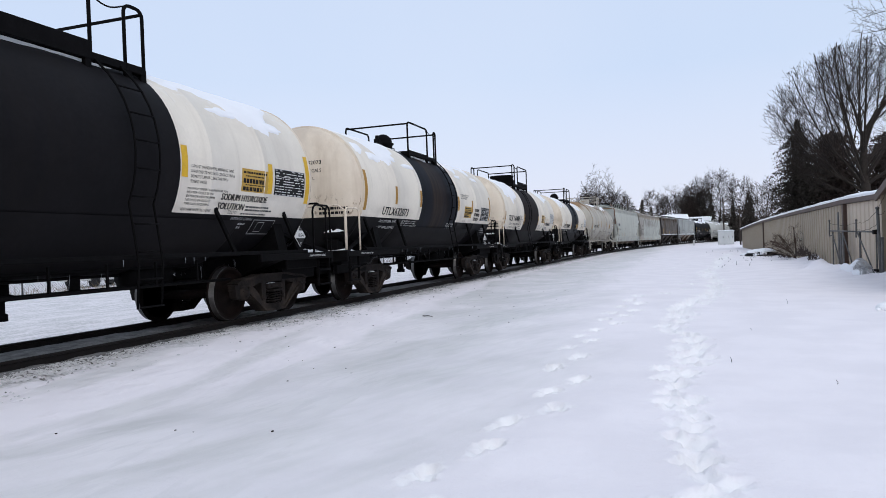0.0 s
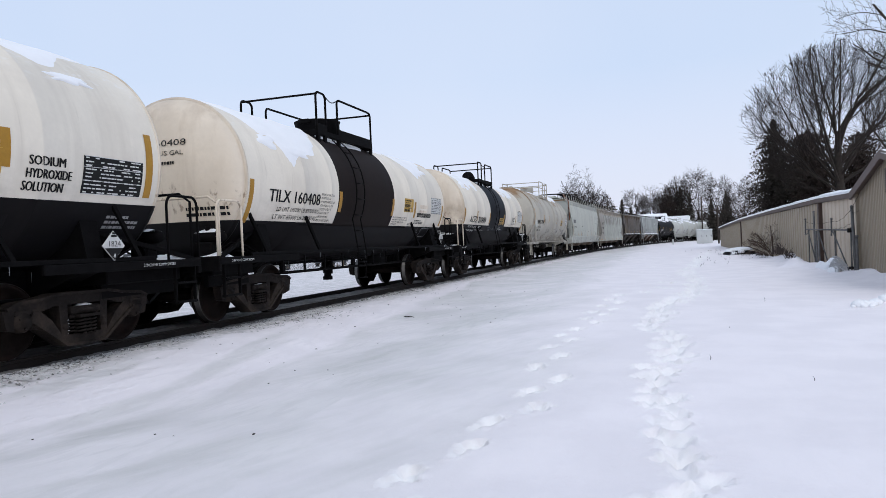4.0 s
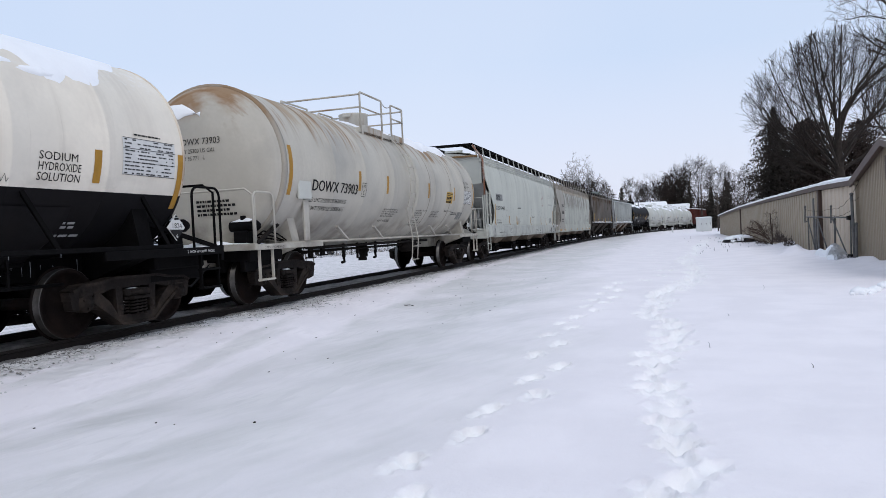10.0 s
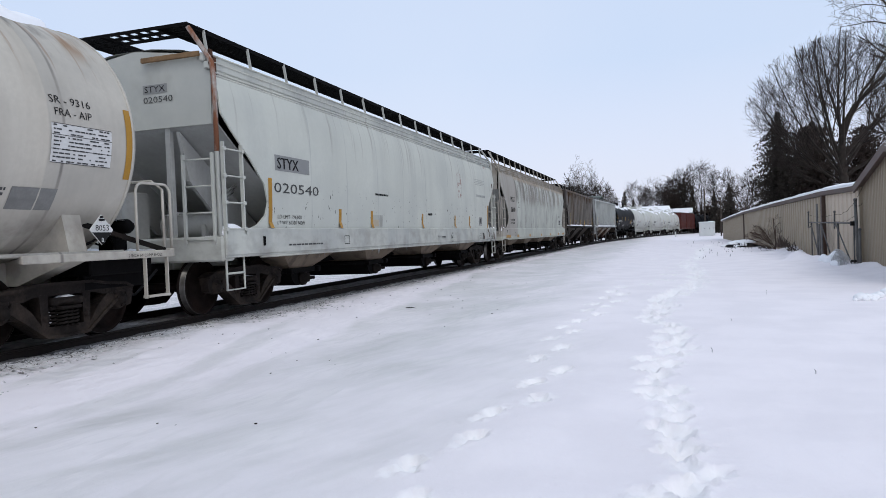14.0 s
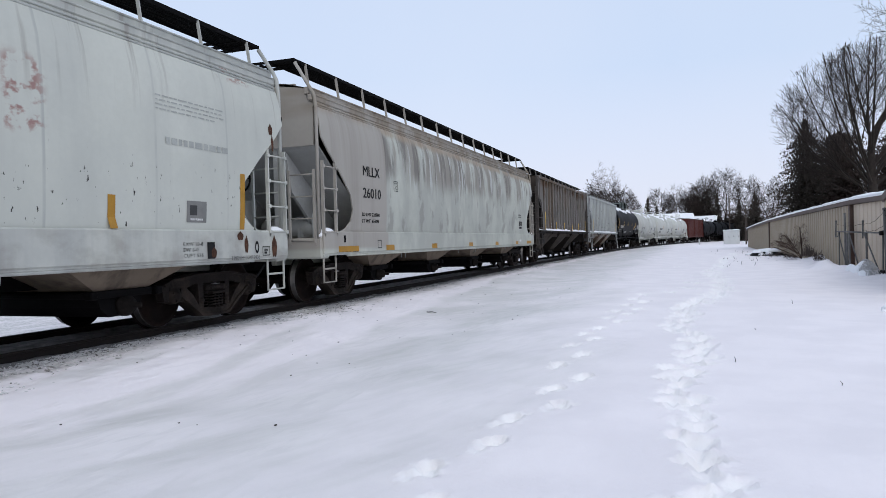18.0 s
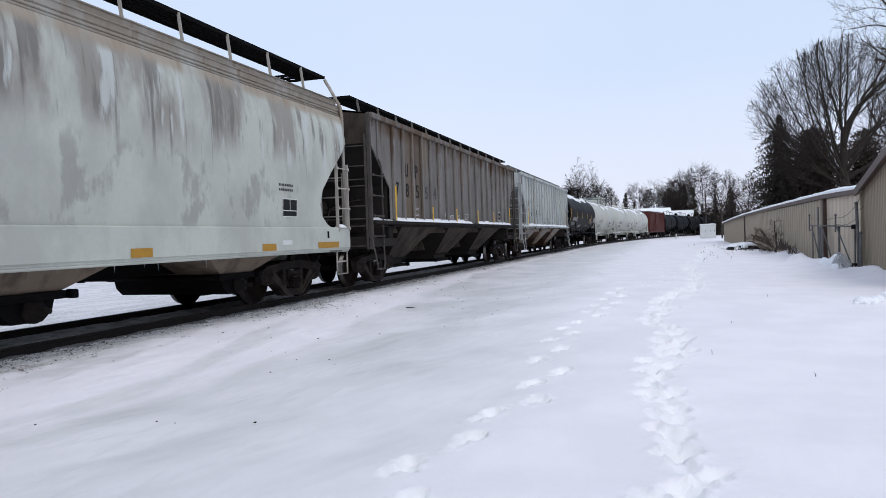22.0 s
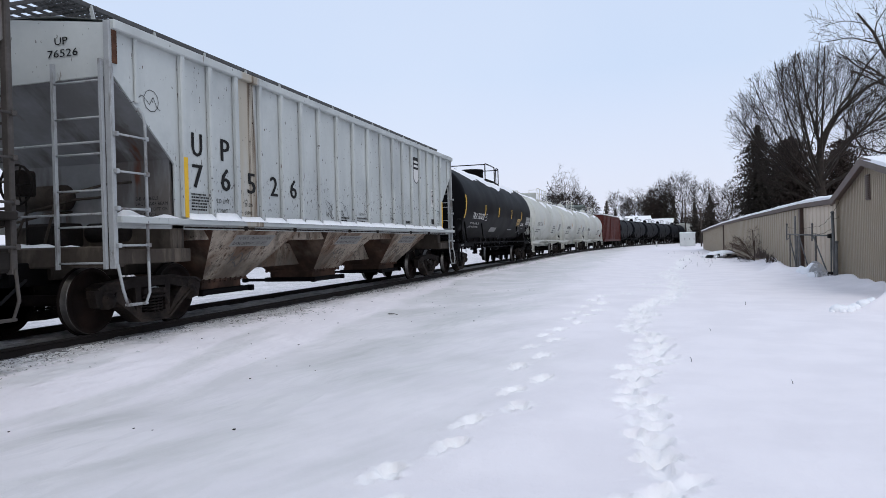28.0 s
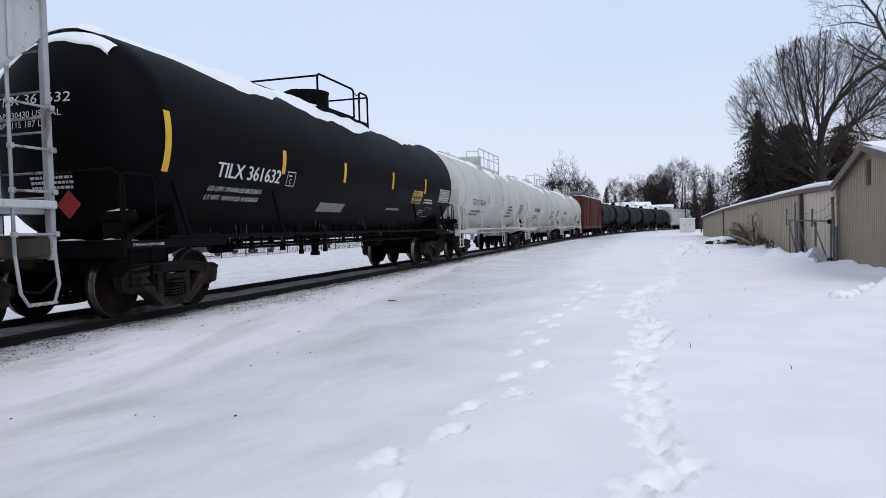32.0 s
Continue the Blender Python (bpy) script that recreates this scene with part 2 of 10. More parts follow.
M_HOPWHITE = material("chalky_white_hopper_paint", (0.505, 0.515, 0.465), 0.7, vary=0.05, scale=0.7, fine=14, bump=0.05, spec=0.12, stains=(
    ((0.29, 0.30, 0.295), 0.6, 1.7, (0.08, 1, 0.06), 0.48, 0.7, None, None), ((0.33, 0.34, 0.335), 0.5, 0.5, (1, 1, 1), 0.45, 0.65, None, None),
    ((0.24, 0.22, 0.195), 0.6, 5.0, (0.08, 1, 0.06), 0.57, 0.70, (2.6, 3.6, 4.2, 4.4), None), ((0.24, 0.225, 0.20), 0.5, 1.8, (1, 1, 1.5), 0.45, 0.65, (0.7, 0.9, 1.2, 1.6), None)))
M_STYX = material("chalky_white_car_paint", (0.535, 0.548, 0.492), 0.7, vary=0.05, scale=0.7, fine=14, bump=0.05, spec=0.12, stains=(
    ((0.38, 0.39, 0.365), 0.4, 1.3, (0.08, 1, 0.06), 0.50, 0.74, None, None), ((0.42, 0.435, 0.405), 0.5, 0.5, (1, 1, 1), 0.45, 0.65, None, None),
    ((0.24, 0.22, 0.195), 0.6, 5.0, (0.08, 1, 0.06), 0.57, 0.70, (2.6, 3.6, 4.2, 4.4), None),
    ((0.36, 0.37, 0.35), 0.7, 3.0, (0.1, 1, 0.3), 0.3, 0.6, None, (-6.25, -6.22, -6.205, -6.19)), ((0.36, 0.37, 0.35), 0.7, 3.0, (0.1, 1, 0.3), 0.3, 0.6, None, (-4.65, -4.62, -4.605, -4.59)), ((0.36, 0.37, 0.35), 0.7, 3.0, (0.1, 1, 0.3), 0.3, 0.6, None, (-2.95, -2.92, -2.905, -2.89)), ((0.36, 0.37, 0.35), 0.7, 3.0, (0.1, 1, 0.3), 0.3, 0.6, None, (-1.25, -1.22, -1.205, -1.19)), ((0.36, 0.37, 0.35), 0.7, 3.0, (0.1, 1, 0.3), 0.3, 0.6, None, (0.55, 0.58, 0.595, 0.61)),
    ((0.36, 0.37, 0.35), 0.7, 3.0, (0.1, 1, 0.3), 0.3, 0.6, None, (2.72, 2.75, 2.765, 2.78)), ((0.36, 0.37, 0.35), 0.7, 3.0, (0.1, 1, 0.3), 0.3, 0.6, None, (4.26, 4.29, 4.305, 4.32)), ((0.36, 0.37, 0.35), 0.7, 3.0, (0.1, 1, 0.3), 0.3, 0.6, None, (5.95, 5.98, 5.995, 6.01)), ((0.36, 0.37, 0.35), 0.7, 3.0, (0.1, 1, 0.3), 0.3, 0.6, None, (7.45, 7.48, 7.495, 7.51)),
    ((0.27, 0.125, 0.11), 0.8, 5.0, (0.3, 1, 1.3), 0.52, 0.62, (2.35, 2.5, 3.1, 3.3), (3.76, 3.9, 4.2, 4.4)),
    ((0.27, 0.15, 0.13), 0.7, 6.0, (0.3, 1, 2.0), 0.50, 0.60, (3.78, 3.85, 4.2, 4.4), (2.7, 3.0, 3.8, 4.1)),
    ((0.27, 0.14, 0.12), 0.7, 6.0, (0.3, 1, 2.0), 0.50, 0.60, (3.66, 3.74, 4.2, 4.4), (7.3, 7.6, 8.1, 8.3)),
    ((0.012, 0.010, 0.009), 0.95, 13.0, (0.5, 1, 0.5), 0.66, 0.69, (1.3, 1.4, 1.95, 2.5), None)))
M_HOPGREY = material("streaked_grey_hopper_paint", (0.485, 0.502, 0.445), 0.7, vary=0.06, scale=0.7, fine=14, bump=0.06, spec=0.12, stains=(
    ((0.36, 0.365, 0.335), 0.7, 0.9, (0.3, 1, 0.6), 0.44, 0.60, None, None),
    ((0.265, 0.245, 0.215), 0.85, 1.3, (0.2, 1, 0.28), 0.44, 0.54, (2.35, 2.95, 3.7, 3.9), None),
    ((0.175, 0.165, 0.150), 0.8, 2.6, (0.08, 1, 0.16), 0.53, 0.60, (2.5, 3.0, 3.66, 3.76), None),
    ((0.13, 0.12, 0.11), 0.75, 6.0, (0.08, 1, 0.06), 0.58, 0.68, (2.0, 2.9, 3.68, 3.8), None),
    ((0.52, 0.54, 0.515), 0.8, 3.4, (0.08, 1, 0.14), 0.57, 0.63, (2.3, 2.7, 3.55, 3.7), None),
    ((0.25, 0.245, 0.225), 0.6, 2.2, (0.1, 1, 0.5), 0.55, 0.62, (1.3, 1.5, 2.3, 2.7), None),
    ((0.345, 0.29, 0.225), 0.85, 1.5, (0.1, 1, 0.4), 0.30, 0.5, (3.56, 3.72, 4.2, 4.4), None),
    ((0.25, 0.18, 0.125), 0.7, 4.0, (0.08, 1, 0.06), 0.5, 0.66, (3.5, 3.78, 4.2, 4.4), None),
    ((0.365, 0.345, 0.310), 1.0, 1.0, (1, 1, 1), -1.0, -0.5, (1.0, 1.1, 3.6, 3.9), (-21, -20, -6.50, -6.40)),
    ((0.16, 0.145, 0.13), 0.75, 1.2, (0.1, 1, 0.5), 0.38, 0.5, (2.3, 2.9, 3.55, 3.7), (-6.50, -6.44, -6.34, -6.15)),
    ((0.27, 0.25, 0.22), 0.5, 2.4, (0.08, 1, 0.06), 0.52, 0.68, None, (-21, -20, -6.5, -6.4))))
M_TANPOCKET = material("tan_grey_pockets", (0.165, 0.132, 0.100), 0.75, vary=0.12, scale=1.5, fine=14, bump=0.08, spec=0.1, stains=(
    ((0.07, 0.058, 0.048), 0.8, 2.4, (1, 1, 0.5), 0.5, 0.64, None, None),))
M_DIRTYICE = material("dirty_ice_lumps", (0.66, 0.65, 0.645), 0.8, vary=0.25, scale=6, fine=30, bump=0.2, island=0.6, spec=0.15)
M_HOPBEIGE = material("beige_grey_hopper_paint", (0.365, 0.345, 0.310), 0.7, vary=0.06, scale=0.7, fine=14, bump=0.05, spec=0.12, stains=(
    ((0.28, 0.26, 0.225), 0.5, 1.8, (0.08, 1, 0.06), 0.5, 0.7, None, None), ((0.235, 0.20, 0.155), 0.85, 1.5, (0.1, 1, 0.4), 0.35, 0.55, (3.5, 3.75, 4.2, 4.4), None),
    ((0.17, 0.12, 0.08), 0.6, 5.0, (0.08, 1, 0.06), 0.55, 0.68, (3.3, 3.8, 4.2, 4.4), None), ((0.16, 0.145, 0.12), 0.5, 1.8, (1, 1, 1.5), 0.45, 0.65, (0.2, 0.4, 1.0, 1.35), None)))
M_TAN = material("faded_tan_stain", (0.47, 0.40, 0.30), 0.65, vary=0.15, scale=1.5, fine=14, bump=0.05, streak=0.5,
                 streak_color=(0.35, 0.26, 0.18), streak_scale=3)
# darker than the side paint: shade under the sloped ends is in this grey
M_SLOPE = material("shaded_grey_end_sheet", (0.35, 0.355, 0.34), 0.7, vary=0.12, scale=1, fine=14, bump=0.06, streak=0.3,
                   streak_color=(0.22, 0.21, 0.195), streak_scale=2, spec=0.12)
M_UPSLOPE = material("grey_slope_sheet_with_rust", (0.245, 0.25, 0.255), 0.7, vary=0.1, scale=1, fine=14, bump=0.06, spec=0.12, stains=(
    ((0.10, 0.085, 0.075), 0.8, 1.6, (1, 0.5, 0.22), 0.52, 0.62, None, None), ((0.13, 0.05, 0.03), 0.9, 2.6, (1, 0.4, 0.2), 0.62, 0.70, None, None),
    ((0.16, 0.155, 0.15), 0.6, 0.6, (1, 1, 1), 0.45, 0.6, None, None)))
M_UPDARK = material("sooty_grey_hopper_paint", (0.200, 0.190, 0.180), 0.7, vary=0.2, scale=0.8, fine=14, bump=0.08, spec=0.1, stains=(
    ((0.105, 0.093, 0.084), 0.45, 1.6, (0.3, 1, 0.25), 0.44, 0.66, None, None), ((0.19, 0.165, 0.14), 0.5, 2.2, (0.08, 1, 0.06), 0.56, 0.7, (1.9, 2.6, 3.95, 4.1), None),
    ((0.13, 0.08, 0.05), 0.7, 5.0, (0.08, 1, 0.06), 0.57, 0.68, (2.4, 3.2, 4.0, 4.2), None),
    ((0.105, 0.066, 0.040), 0.85, 3.4, (0.3, 1, 0.35), 0.40, 0.56, (3.55, 3.82, 4.1, 4.2), None), ((0.075, 0.048, 0.032), 0.8, 12.0, (0.3, 1, 0.08), 0.56, 0.64, (2.7, 3.4, 4.1, 4.2), None),
    ((0.135, 0.098, 0.066), 0.85, 1.5, (0.1, 1, 0.2), 0.2, 0.5, (1.5, 1.6, 4.1, 4.3), (-5.97, -5.94, -5.36, -5.33)),
    ((0.100, 0.070, 0.048), 0.9, 1.5, (0.1, 1, 0.2), 0.2, 0.5, (1.5, 1.6, 4.1, 4.3), (-5.25, -5.22, -4.60, -4.57)),
    ((0.16, 0.115, 0.07), 0.85, 5.0, (0.08, 1, 0.06), 0.42, 0.6, (2.6, 3.4, 4.1, 4.3), (-4.49, -4.43, -3.95, -3.82)),
    ((0.035, 0.028, 0.024), 0.55, 9.0, (0.08, 1, 0.10), 0.62, 0.70, None, (-7.8, -6.5, 7, 8))))
M_UPDARK2 = material("sooty_black_pockets", (0.024, 0.021, 0.019), 0.75, vary=0.3, scale=1.2, fine=14, bump=0.1, streak=0.4,
                     streak_color=(0.04, 0.036, 0.032), streak_scale=2.0, spec=0.08)
M_UPLITE = material("light_grey_hopper_paint", (0.462, 0.486, 0.474), 0.7, vary=0.05, scale=0.8, fine=14, bump=0.06, spec=0.12, stains=(
    ((0.30, 0.315, 0.315), 0.4, 1.2, (0.3, 1, 0.3), 0.46, 0.7, None, None), ((0.30, 0.32, 0.325), 0.5, 0.5, (1, 1, 1), 0.45, 0.62, None, None),
    ((0.36, 0.315, 0.24), 0.75, 2.0, (0.1, 1, 0.15), 0.2, 0.5, None, (-5.22, -5.12, -4.72, -4.62)),
    ((0.115, 0.072, 0.038), 0.9, 9.0, (0.1, 1, 0.05), 0.38, 0.56, None, (-4.89, -4.85, -4.66, -4.60)),
    ((0.045, 0.025, 0.015), 0.9, 16.0, (0.1, 1, 0.05), 0.52, 0.60, (1.8, 2.6, 3.9, 4.1), (-4.86, -4.82, -4.70, -4.64)),
    ((0.07, 0.06, 0.055), 0.85, 17.0, (1, 1, 0.5), 0.66, 0.70, None, None), ((0.06, 0.052, 0.048), 0.85, 19.0, (1, 1, 0.6), 0.61, 0.65, (1.5, 1.65, 2.2, 2.7), None), ((0.10, 0.06, 0.04), 0.8, 14.0, (0.5, 1, 0.12), 0.67, 0.72, None, None)))
M_SOOTPOCKET = material("brown_dusted_pockets", (0.058, 0.048, 0.040), 0.8, vary=0.2, scale=1.4, fine=14, bump=0.1, spec=0.08, stains=(
    ((0.025, 0.021, 0.018), 0.85, 1.8, (1, 1, 0.5), 0.48, 0.62, None, None), ((0.15, 0.125, 0.10), 0.6, 4.0, (0.4, 1, 0.2), 0.56, 0.68, None, None)))
M_RUSTPOCKET = material("red_brown_pocket_ends", (0.088, 0.052, 0.038), 0.85, vary=0.25, scale=1.5, fine=14, bump=0.1, spec=0.08, stains=(
    ((0.035, 0.024, 0.019), 0.85, 1.4, (1, 1, 0.6), 0.45, 0.6, None, None), ((0.20, 0.165, 0.135), 0.5, 1.1, (1, 1, 0.5), 0.52, 0.68, (0.8, 1.0, 1.6, 1.8), None)))
M_DULLFIT = material("dull_grey_fittings", (0.33, 0.345, 0.35), 0.7, vary=0.12, scale=3, fine=30, bump=0.08, spec=0.12, stains=(
    ((0.10, 0.085, 0.075), 0.8, 5.0, (1, 1, 0.3), 0.54, 0.66, None, None),))
M_SOOTFIT = material("sooty_grey_fittings", (0.075, 0.068, 0.063), 0.75, vary=0.25, scale=3, fine=30, bump=0.1, spec=0.1)
M_POCKET = material("mud_splashed_pockets", (0.34, 0.292, 0.238), 0.8, vary=0.15, scale=1.5, fine=14, bump=0.1, spec=0.1, stains=(
    ((0.10, 0.055, 0.034), 0.85, 1.3, (1, 1, 0.5), 0.46, 0.60, None, None), ((0.07, 0.036, 0.02), 0.85, 7.0, (1, 1, 0.5), 0.56, 0.66, None, None),
    ((0.075, 0.063, 0.052), 0.85, 2.2, (1, 1, 0.6), 0.52, 0.66, None, None), ((0.045, 0.036, 0.030), 0.9, 9.0, (1, 1, 0.7), 0.60, 0.68, None, None), ((0.028, 0.021, 0.017), 0.9, 24.0, (1, 1, 0.8), 0.60, 0.64, (0.4, 0.6, 1.25, 1.5), None),
    ((0.13, 0.115, 0.095), 0.7, 0.9, (1, 1, 1), 0.4, 0.6, (0.3, 0.4, 0.8, 1.2), None)))
M_REDBROWN = material("red_brown_boxcar_paint", (0.078, 0.017, 0.012), 0.65, vary=0.2, scale=1, fine=14, bump=0.08, streak=0.5,
                      streak_color=(0.08, 0.03, 0.025), streak_scale=2)
M_FARBLACK = material("dull_grey_black_tank", (0.0055, 0.006, 0.0075), 0.6, vary=0.2, scale=1, fine=14, bump=0.05, spec=0.07)
M_METALSIDING = material("tan_metal_siding", (0.325, 0.272, 0.203), 0.5, vary=0.05, scale=0.6, fine=8, bump=0.05, streak=0.15,
                         streak_color=(0.3, 0.25, 0.18), streak_scale=2)
M_SIDINGLITE = material("cream_metal_siding", (0.54, 0.455, 0.36), 0.5, vary=0.05, scale=0.6, fine=8, bump=0.05)
M_BROWNTRIM = material("brown_metal_trim", (0.085, 0.057, 0.045), 0.5, vary=0.15, scale=1, fine=20, bump=0.05)
M_GALV = material("galvanised_steel", (0.085, 0.085, 0.086), 0.65, 0.2, vary=0.2, scale=4, fine=30, bump=0.1)
M_BARK = material("grey_bark", (0.045, 0.037, 0.031), 0.9, vary=0.3, scale=3, fine=20, bump=0.5)
M_TWIG = material("dark_twigs", (0.036, 0.029, 0.025), 0.9, vary=0.25, scale=1, fine=8, bump=0)
M_NEEDLE = material("dark_spruce_needles", (0.054, 0.046, 0.038), 0.9, vary=0.4, scale=0.8, fine=4, bump=0, island=0.6)
M_PIPE = material("weathered_grey_pipe", (0.135, 0.132, 0.128), 0.7, 0.1, vary=0.25, scale=4, fine=30, bump=0.15, spec=0.15)
M_WIRE = material("pale_zinc_wire", (0.52, 0.52, 0.52), 0.6, 0.2, vary=0.2, scale=6, fine=30, bump=0)
M_BRUSH = material("brown_brush", (0.070, 0.053, 0.046), 0.95, vary=0.35, scale=0.5, fine=4, bump=0, island=0.6)
M_BOXWHITE = material("white_cabinet_paint", (0.58, 0.60, 0.59), 0.5, vary=0.05, scale=1, fine=10, bump=0.03, streak=0.2,
                      streak_color=(0.4, 0.35, 0.28))
M_POLE = material("weathered_pole_wood", (0.06, 0.048, 0.04), 0.9, vary=0.25, scale=3, fine=20, bump=0.3)
M_WEED = material("dry_weed", (0.24, 0.18, 0.11), 0.9, vary=0.3, scale=3, fine=8, bump=0, island=0.5)
M_WEEDBARK = material("brown_shrub_bark", (0.085, 0.058, 0.045), 0.9, vary=0.3, scale=3, fine=20, bump=0.2)
M_TARP = material("dark_scrap", (0.02, 0.02, 0.02), 0.7, vary=0.4, scale=3, fine=10, bump=0.2)
M_FARWALL = material("pale_siding", (0.45, 0.46, 0.47), 0.7, vary=0.06, scale=0.5, fine=5, bump=0)
M_FARROOF = material("dark_roof", (0.10, 0.12, 0.11), 0.8, vary=0.15, scale=0.5, fine=5, bump=0)
M_GLASS = material("dark_window", (0.02, 0.022, 0.025), 0.1, vary=0.1, bump=0)
M_RUBBER = material("black_rubber", (0.015, 0.015, 0.016), 0.8, vary=0.2, bump=0, spec=0.1)
M_CARPAINT = material("dark_car_paint", (0.045, 0.05, 0.055), 0.3, vary=0.1, bump=0)

M_RUSTWASH = material("rust_wash", (0.20, 0.125, 0.065), 0.8, vary=0.3, scale=4, fine=30, bump=0.1)
M_FADED = material("worn_lettering", (0.085, 0.08, 0.075), 0.7, vary=0.3, scale=6, bump=0)
M_BUFFTEXT = material("buff_chalk", (0.30, 0.22, 0.13), 0.8, vary=0.2, scale=6, bump=0)
M_GHOST = material("ghost_of_old_lettering", (0.37, 0.385, 0.36), 0.7, vary=0.15, scale=6, bump=0)
M_PANELGREY2 = material("pale_grey_panel", (0.24, 0.245, 0.24), 0.6, vary=0.08, scale=6, bump=0)
M_CORNERRUST = material("rusting_corner_paint", (0.42, 0.40, 0.37), 0.75, vary=0.15, scale=3, fine=30, bump=0.15, spec=0.12, stains=(
    ((0.20, 0.075, 0.035), 0.95, 5.0, (1, 1, 0.35), 0.40, 0.56, None, None),))
M_RIM = material("rust_stained_rim", (0.36, 0.33, 0.28), 0.65, vary=0.1, scale=2, fine=20, bump=0.06, spec=0.12, stains=(
    ((0.25, 0.155, 0.08), 0.85, 2.0, (1, 1, 1), 0.35, 0.6, (2.9, 3.6, 5, 6), None),))
M_GLOSSBLACK = material("clean_black_tank_paint", (0.0033, 0.0033, 0.0042), 0.5, vary=0.2, scale=0.7, fine=12, bump=0.03, spec=0.035)


# ---------------------------------------------------------------- mesh building
class Shape:
    """Gathers points and faces of one mesh."""

    def __init__(self):
        self.v, self.f, self.s, self.m = [], [], [], []

    def face(self, ids, smooth=False, mi=0):
        self.f.append(ids)
        self.s.append(smooth)
        self.m.append(mi)

    def quad(self, a, b, c, d, mi=0):
        k = len(self.v)
        self.v += [a, b, c, d]
        self.face((k, k + 1, k + 2, k + 3), False, mi)

    def box(self, x0, x1, y0, y1, z0, z1, c=0.0, mi=0):
        """A block with chamfered edges of width c."""
        if c <= 0:
            k = len(self.v)
            self.v += [(x, y, z) for x in (x0, x1) for y in (y0, y1) for z in (z0, z1)]
            for q in ((0, 1, 3, 2), (4, 6, 7, 5), (0, 4, 5, 1), (2, 3, 7, 6), (0, 2, 6, 4), (1, 5, 7, 3)):
                self.face(tuple(k + i for i in q), False, mi)
            return self
        k = len(self.v)
        idx = {}
        for sx in (0, 1):
            for sy in (0, 1):
                for sz in (0, 1):
                    for ax in range(3):
                        p = [(x0, x1)[sx], (y0, y1)[sy], (z0, z1)[sz]]
                        for o, (lo, hi, sg) in enumerate(((x0, x1, sx), (y0, y1, sy), (z0, z1, sz))):
                            if o != ax:
                                p[o] += c if sg == 0 else -c
                        idx[sx, sy, sz, ax] = len(self.v)
                        self.v.append(tuple(p))
        for ax in range(3):
            b, d = [o for o in range(3) if o != ax]
            for sg in (0, 1):
                ring = []
                for sb, sd in ((0, 0), (1, 0), (1, 1), (0, 1)):
                    key = [0, 0, 0]
                    key[ax], key[b], key[d] = sg, sb, sd
                    ring.append(idx[(*key, ax)])
                self.face(tuple(ring if (sg == 1) != (ax == 1) else ring[::-1]), False, mi)
            for sb in (0, 1):
                for sd in (0, 1):
                    key0, key1 = [0, 0, 0], [0, 0, 0]
                    key0[ax], key1[ax] = 0, 1
                    key0[b] = key1[b] = sb
                    key0[d] = key1[d] = sd
                    q = (idx[(*key0, b)], idx[(*key1, b)], idx[(*key1, d)], idx[(*key0, d)])
                    self.face(q, False, mi)
        for sx in (0, 1):
            for sy in (0, 1):
                for sz in (0, 1):
                    self.face(tuple(idx[sx, sy, sz, a] for a in range(3)), False, mi)
        return self

    def tube(self, pts, r, n=6, mi=0, r1=None, caps=True):
        """A round bar through the points."""
        pts = [Vector(p) for p in pts]
        r1 = r if r1 is None else r1
        k0 = len(self.v)
        side = None
        for i, p in enumerate(pts):
            d = (pts[min(i + 1, len(pts) - 1)] - pts[max(i - 1, 0)])
            if d.length < 1e-9:
                d = Vector((0, 0, 1))
            d.normalize()
            if side is None:
                side = d.orthogonal().normalized()
            side = (side - d * side.dot(d))
            if side.length < 1e-6:
                side = d.orthogonal()
            side.normalize()
            up = d.cross(side)
            rr = r + (r1 - r) * i / max(1, len(pts) - 1)
            for j in range(n):
                a = 2 * math.pi * j / n
                self.v.append(tuple(p + side * (rr * math.cos(a)) + up * (rr * math.sin(a))))
        for i in range(len(pts) - 1):
            for j in range(n):
                a, b = k0 + i * n + j, k0 + i * n + (j + 1) % n
                self.face((a, b, b + n, a + n), n > 4, mi)
        if caps:
            self.face(tuple(k0 + j for j in range(n))[::-1], False, mi)
            e = k0 + (len(pts) - 1) * n
            self.face(tuple(e + j for j in range(n)), False, mi)
        return self

    def bar(self, a, b, w, h, mi=0):
        """A flat bar from a to b, w wide and h high."""
        a, b = Vector(a), Vector(b)
        d = (b - a).normalized()
        up = Vector((0, 0, 1)) if abs(d.z) < 0.95 else Vector((0, 1, 0))
        s = d.cross(up).normalized()
        u = s.cross(d)
        k = len(self.v)
        for p in (a, b):
            for i, j in ((-1, -1), (1, -1), (1, 1), (-1, 1)):
                self.v.append(tuple(p + s * (i * w / 2) + u * (j * h / 2)))
        for i in range(4):
            self.face((k + i, k + (i + 1) % 4, k + 4 + (i + 1) % 4, k + 4 + i), False, mi)
        self.face((k + 3, k + 2, k + 1, k), False, mi)
        self.face((k + 4, k + 5, k + 6, k + 7), False, mi)
        return self

    def spin(self, prof, c=(0, 0, 0), axis="x", n=24, mis=None, smooth=True):
        """Turns a profile of (along, radius) about an axis through c."""
        k = len(self.v)
        for a_, r in prof:
            for j in range(n):
                t = 2 * math.pi * j / n
                p, q = r * math.cos(t), r * math.sin(t)
                o = {"x": (a_, p, q), "y": (q, a_, p), "z": (p, q, a_)}[axis]
                self.v.append((c[0] + o[0], c[1] + o[1], c[2] + o[2]))
        for i in range(len(prof) - 1):
            for j in range(n):
                a, b = k + i * n + j, k + i * n + (j + 1) % n
                self.face((a, a + n, b + n, b), smooth, mis[i] if mis else 0)
        self.face(tuple(k + j for j in range(n)), False, mis[0] if mis else 0)
